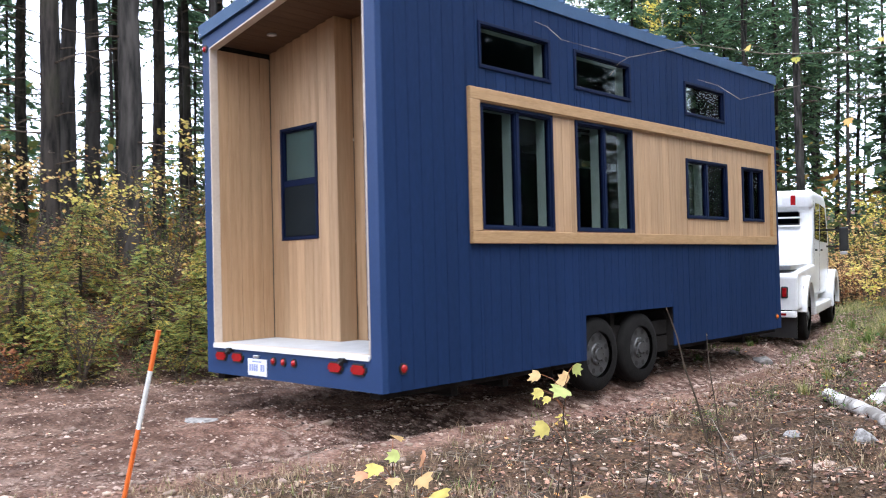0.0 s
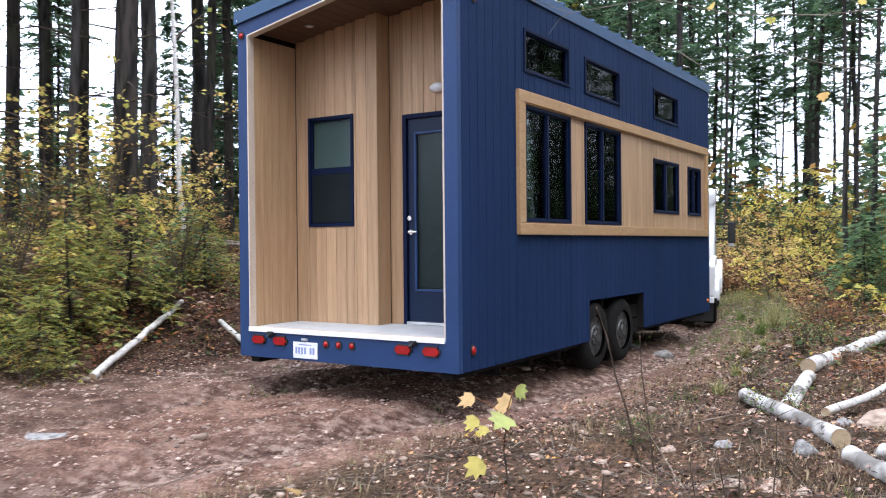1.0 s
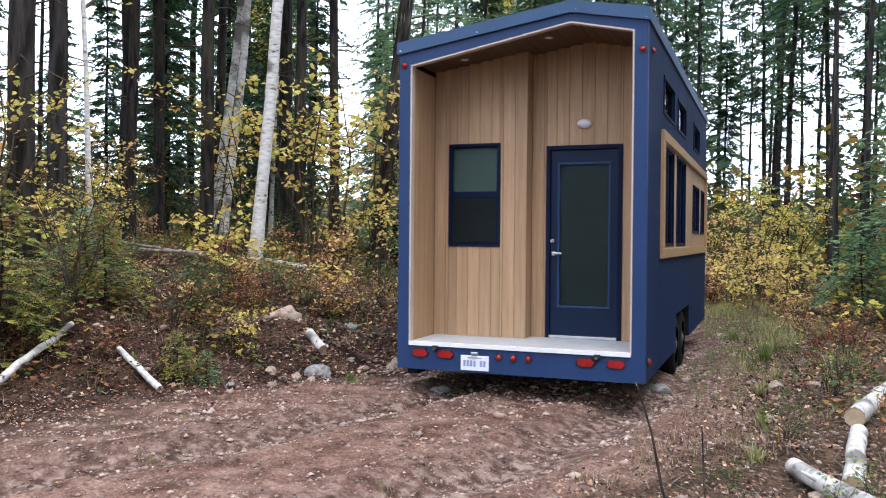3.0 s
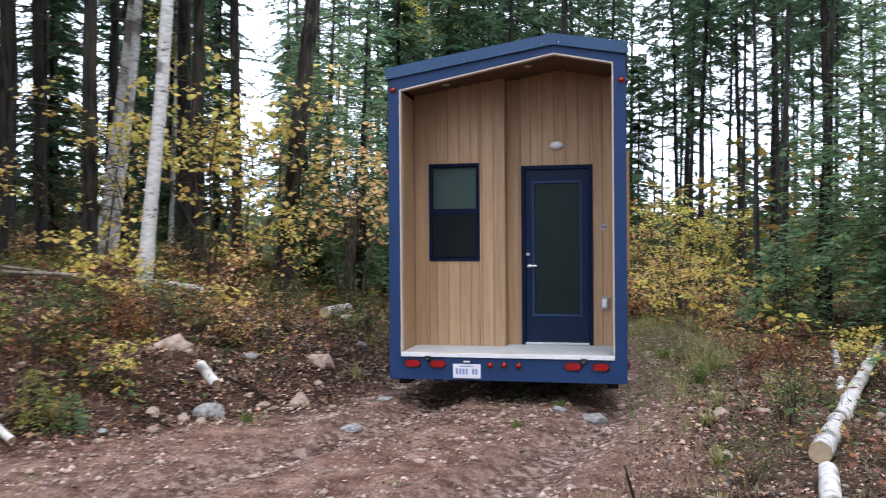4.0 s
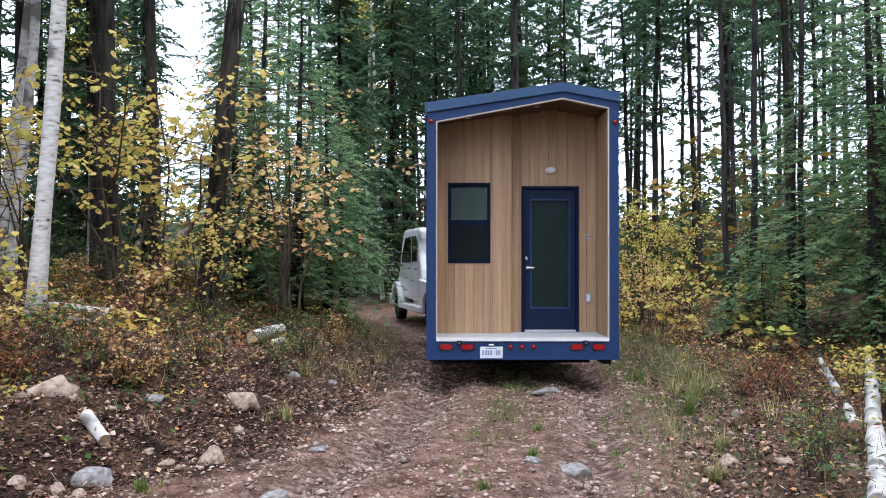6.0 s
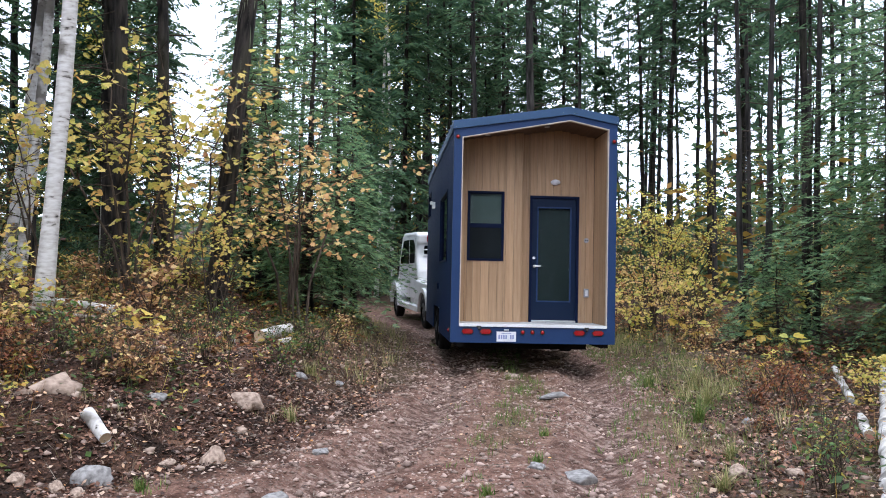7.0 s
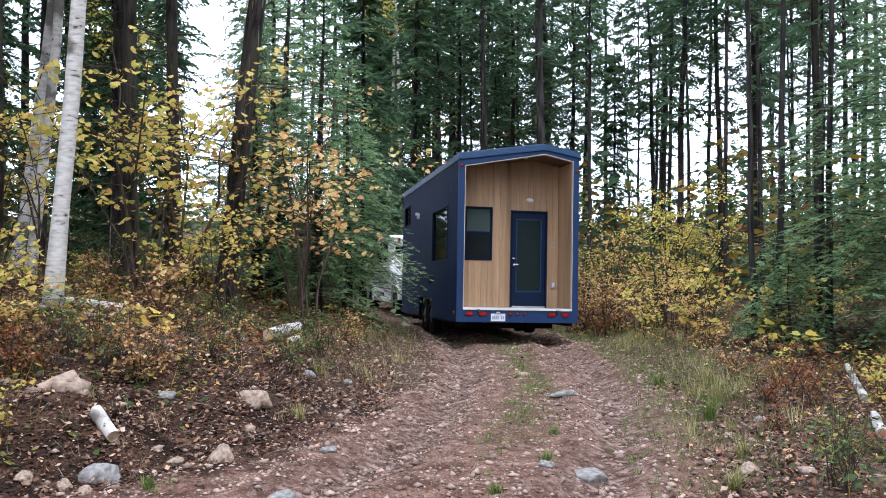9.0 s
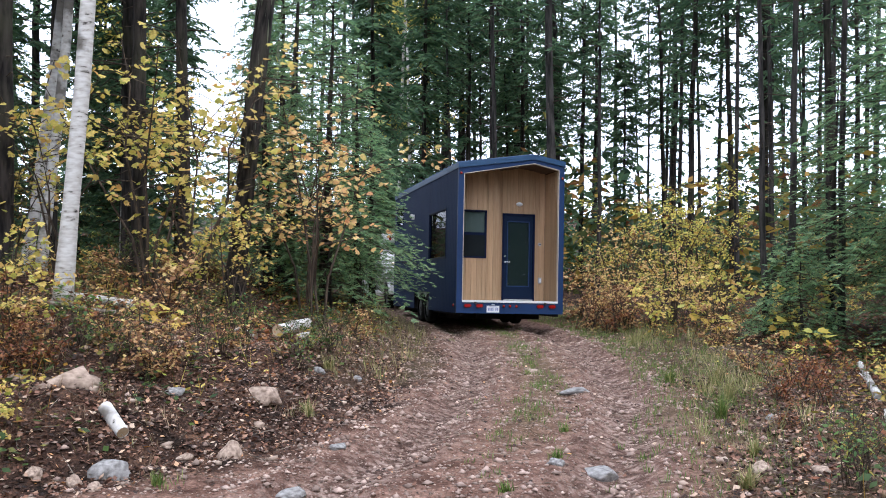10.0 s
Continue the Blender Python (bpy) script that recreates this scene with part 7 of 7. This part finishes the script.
    # grass
    def grass(name, mat, n, keep, tall, label):
        x, y = spread(n, -8, 7, 2.6, 32, keep)
        k = 7
        m = len(x)
        x, y = np.repeat(x, k) + rng.normal(0, 0.035, m * k), np.repeat(y, k) + rng.normal(0, 0.035, m * k)
        a = rng.uniform(0, 6.283, m * k)
        D = unit(np.stack([np.cos(a) * 0.55, np.sin(a) * 0.55, np.ones(m * k)], 1))
        N = unit(np.stack([np.cos(a), np.sin(a), -0.3 * np.ones(m * k)], 1))
        L = tall * rng.uniform(0.35, 1.2, m * k)
        V, F = diamonds(np.stack([x, y, lie(x, y) - 0.01], 1), D, N, L, np.full(m * k, 0.0075))
        tagged(new(name, flat_mesh(name, V, F, mat)), label, "grass", kind="stuff")

    grass("dry_grass", GRASS, 32000, lambda x, y, d: 0.9 * soft((d - 1.75) / 0.6) * (1 - soft((d - 2.7) / 1.0)) * soft((y - 12.5) / 4) * soft(0.15 + 1.4 * wander(x, y, 0.55, 23)) + 0.14 * soft((-d - 1.7) / 0.4) * (1 - soft((-d - 2.6) / 0.8)) * soft((y - 15) / 3), 0.31, "dry autumn grass along the verge")
    grass("green_grass", GRASS_GREEN, 40000, lambda x, y, d: 0.95 * np.exp(-(worn_middle(x, y, d) / 0.3) ** 2) * soft((y - 12.0) / 5) * soft(0.6 + wander(x, y, 0.5, 24)) + 0.55 * soft((d - 1.3) / 0.4) * (1 - soft((d - 2.6) / 1.0)) * soft((y - 11) / 4) + 0.05 * soft(wander(x, y, 0.45, 25) * 3 - 1.5), 0.11, "short green grass on the track and verge")

    grass("short_dry_grass", STRAW, 60000, lambda x, y, d: 0.7 * soft((d - 1.7) / 0.6) * (1 - soft((y - 12) / 3)) * soft(0.55 + 1.0 * wander(x, y, 0.5, 27)) * (1 - soft((d - 5) / 1.5)), 0.085, "short withered grass on the verge")

    grass("dead_stems", STRAW, 12000, lambda x, y, d: (d < 0) * 0.8 * soft((beyond(y, d) + 0.1) / 0.6) * (1 - soft((beyond(y, d) - 3.5) / 2)) * soft(0.25 + 1.2 * wander(x, y, 0.6, 28)), 0.16, "withered stems and grass on the bank")

    # low herbs and seedlings between the shrubs
    def herbs(name, mat, n, keep, size, tall, label):
        x, y = spread(n, -12, 10, 5, 30, keep)
        m, k = len(x), 6
        a = rng.uniform(0, 6.283, m * k)
        up = rng.uniform(0.02, 1, m * k) * tall * np.repeat(rng.uniform(0.3, 1.3, m), k)
        xx, yy = np.repeat(x, k) + np.cos(a) * 0.05 + rng.normal(0, 0.04, m * k), np.repeat(y, k) + np.sin(a) * 0.05 + rng.normal(0, 0.04, m * k)
        D = unit(np.stack([np.cos(a), np.sin(a), rng.uniform(-0.5, 0.6, m * k)], 1))
        N = unit(np.stack([rng.normal(0, 0.4, m * k), rng.normal(0, 0.4, m * k), np.ones(m * k)], 1))
        L = size * rng.uniform(0.5, 1.3, m * k)
        V, F = diamonds(np.stack([xx, yy, lie(xx, yy) + up], 1), D, N, L, L * rng.uniform(0.35, 0.7, m * k))
        S = np.stack([x, y, lie(x, y) - 0.02], 1)
        V2, F2 = diamonds(S, unit(np.stack([rng.normal(0, 0.2, m), rng.normal(0, 0.2, m), np.ones(m)], 1)), unit(np.stack([np.cos(a[::k]), np.sin(a[::k]), 0 * a[::k]], 1)), tall * rng.uniform(0.5, 1.3, m), np.full(m, 0.006))
        tagged(new(name, flat_mesh(name, np.concatenate([V, V2]), np.concatenate([F, F2 + len(V)]), mat)), label, "undergrowth", kind="stuff")

    side = lambda x, y, d: soft((beyond(y, d) - 0.45) / 0.9) * np.where(d > 0, soft((y - 8.5) / 3), 1)
    herbs("mixed_undergrowth", MIXED, 15000, lambda x, y, d: side(x, y, d) * soft(0.4 + wander(x, y, 0.9, 31)) * np.where(d > 0, 0.5, 1), 0.085, 0.34, "low undergrowth of green and yellow leaves")
    herbs("green_undergrowth", GREENISH, 13000, lambda x, y, d: side(x, y, d) * soft(0.3 + wander(x, y, 1.1, 32)) * np.where(d > 0, 0.6, 1), 0.085, 0.28, "low green undergrowth")
    herbs("russet_undergrowth", RUSSET, 9000, lambda x, y, d: side(x, y, d) * soft(0.2 + wander(x, y, 1.3, 33)), 0.085, 0.30, "withered russet undergrowth")
    herbs("yellow_undergrowth", YELLOW, 6000, lambda x, y, d: side(x, y, d) * soft(0.1 + wander(x, y, 1.0, 34)) * np.where(d > 0, 0.3, 1), 0.07, 0.40, "yellow seedlings in the undergrowth")

    # distant undergrowth that closes the view between the trunks
    def far_brush(name, mat, n, label, r0, r1, tall):
        a, r = rng.uniform(-0.5, 3.7, n), rng.uniform(r0, r1, n)
        x, y = np.cos(a) * r, 20 + np.sin(a) * r
        k = np.abs(off_road(x, y)) > 4.5
        x, y = x[k], y[k]
        m = len(x)
        top = tall * (0.35 + 1.1 * soft(0.5 + 0.6 * wander(x, y, 3.0, 41))) * np.where(x < 2, 1.5, 2.1)
        P = np.stack([x, y, lie(x, y) + top * rng.uniform(0, 1, m) ** 1.3], 1)
        D = unit(rng.normal(0, 1, (m, 3)) * [1, 1, 0.5])
        N = unit(rng.normal(0, 1, (m, 3)))
        L = rng.uniform(0.25, 0.7, m)
        V, F = diamonds(P, D, N, L, L * 0.4)
        tagged(new(name, flat_mesh(name, V, F, mat)), label, "undergrowth", kind="stuff")

    far_brush("distant_brush", NEEDLE, 60000, "dark green brush between the distant trunks", 22, 52, 3.2)
    far_brush("distant_autumn_brush", MIXED, 36000, "autumn brush between the distant trunks", 18, 48, 2.4)


cover()


# ---- what moves ----
HOUSE_PATH = [
    (0, -3.773, 6.787, 0.396, -0.11, -1.46, -26.43),
    (0.5, -3.273, 7.608, 0.395, -0.25, -1.71, -24.91),
    (1, -2.776, 8.435, 0.377, 0.02, -1.07, -23.07),
    (1.5, -2.278, 9.269, 0.354, 0.37, -1.02, -21.21),
    (2, -1.865, 10.039, 0.355, 0.19, -1.13, -19.35),
    (2.2, -1.697, 10.274, 0.369, -0.12, -0.84, -18.50),
    (3.3, -0.884, 11.970, 0.263, -0.14, -0.29, -13.08),
    (3.5, -0.720, 12.310, 0.312, 0.64, 0.09, -12.49),
    (4, -0.413, 13.179, 0.295, 0.44, -0.63, -10.69),
    (4.5, -0.110, 13.990, 0.298, 0.34, -0.42, -8.81),
    (5, 0.166, 14.961, 0.315, 0.06, 0.26, -6.53),
    (5.5, 0.406, 15.974, 0.347, 0.27, 0.49, -4.13),
    (7, 0.888, 18.903, 0.462, -1.72, 1.03, 2.49),
    (7.5, 0.952, 19.935, 0.444, -2.00, 1.42, 4.48),
    (8, 0.978, 21.061, 0.487, -2.73, 1.35, 6.55),
    (8.5, 0.953, 22.058, 0.459, -2.43, 0.90, 8.22),
    (9, 0.936, 23.215, 0.412, -2.26, 1.46, 10.42),
    (9.5, 0.847, 24.363, 0.407, -2.41, 1.73, 12.00),
    (10, 0.761, 25.388, 0.367, -2.24, 1.56, 13.94),
]


def motions():
    rows = [(t, pose(x, y, z, a, b, c)) for t, x, y, z, a, b, c in HOUSE_PATH]
    walk(HOUSE, rows)
    ts = [r[0] for r in rows]
    gone = [0.0]
    for (_, a), (_, b) in zip(rows, rows[1:]):
        gone.append(gone[-1] + (b @ Vector((0, 3.45, 0)) - a @ Vector((0, 3.45, 0))).length)
    steps = [round(0.2 * i, 2) for i in range(51)]
    far = np.interp(steps, ts, gone)
    truck_rows = []
    for t, m in rows:
        lead = np.interp(t, (0, 5.5, 7.5, 10), TRUCK_LEAD)
        p = m @ Vector((0, LENGTH + TRUCK_AHEAD, 0))
        heading = m.to_euler().z + radians(lead)
        tail = Vector((p.x, p.y, 0))
        way = Vector((-math.sin(heading), math.cos(heading), 0))
        zr, zf = lie_at(*(tail + way * 1.25).xy), lie_at(*(tail + way * 5.55).xy)
        tip = math.degrees(math.atan2(zf - zr, 4.3))
        truck_rows.append((t, pose(p.x, p.y, zr - 1.25 * (zf - zr) / 4.3, tip, 0, math.degrees(heading))))
    walk(TRUCK, truck_rows)
    for w, r in [(w, 0.385) for w in HOUSE_WHEELS] + [(w, 0.423) for w in TRUCK_WHEELS]:
        at = w.matrix_basis.translation.copy()
        walk(w, [(t, pose(*at, -math.degrees(s / r))) for t, s in zip(steps, far)])


TRUCK_LEAD, TRUCK_AHEAD = (14.0, 15.0, 8.2, 2.5), 0.95
motions()
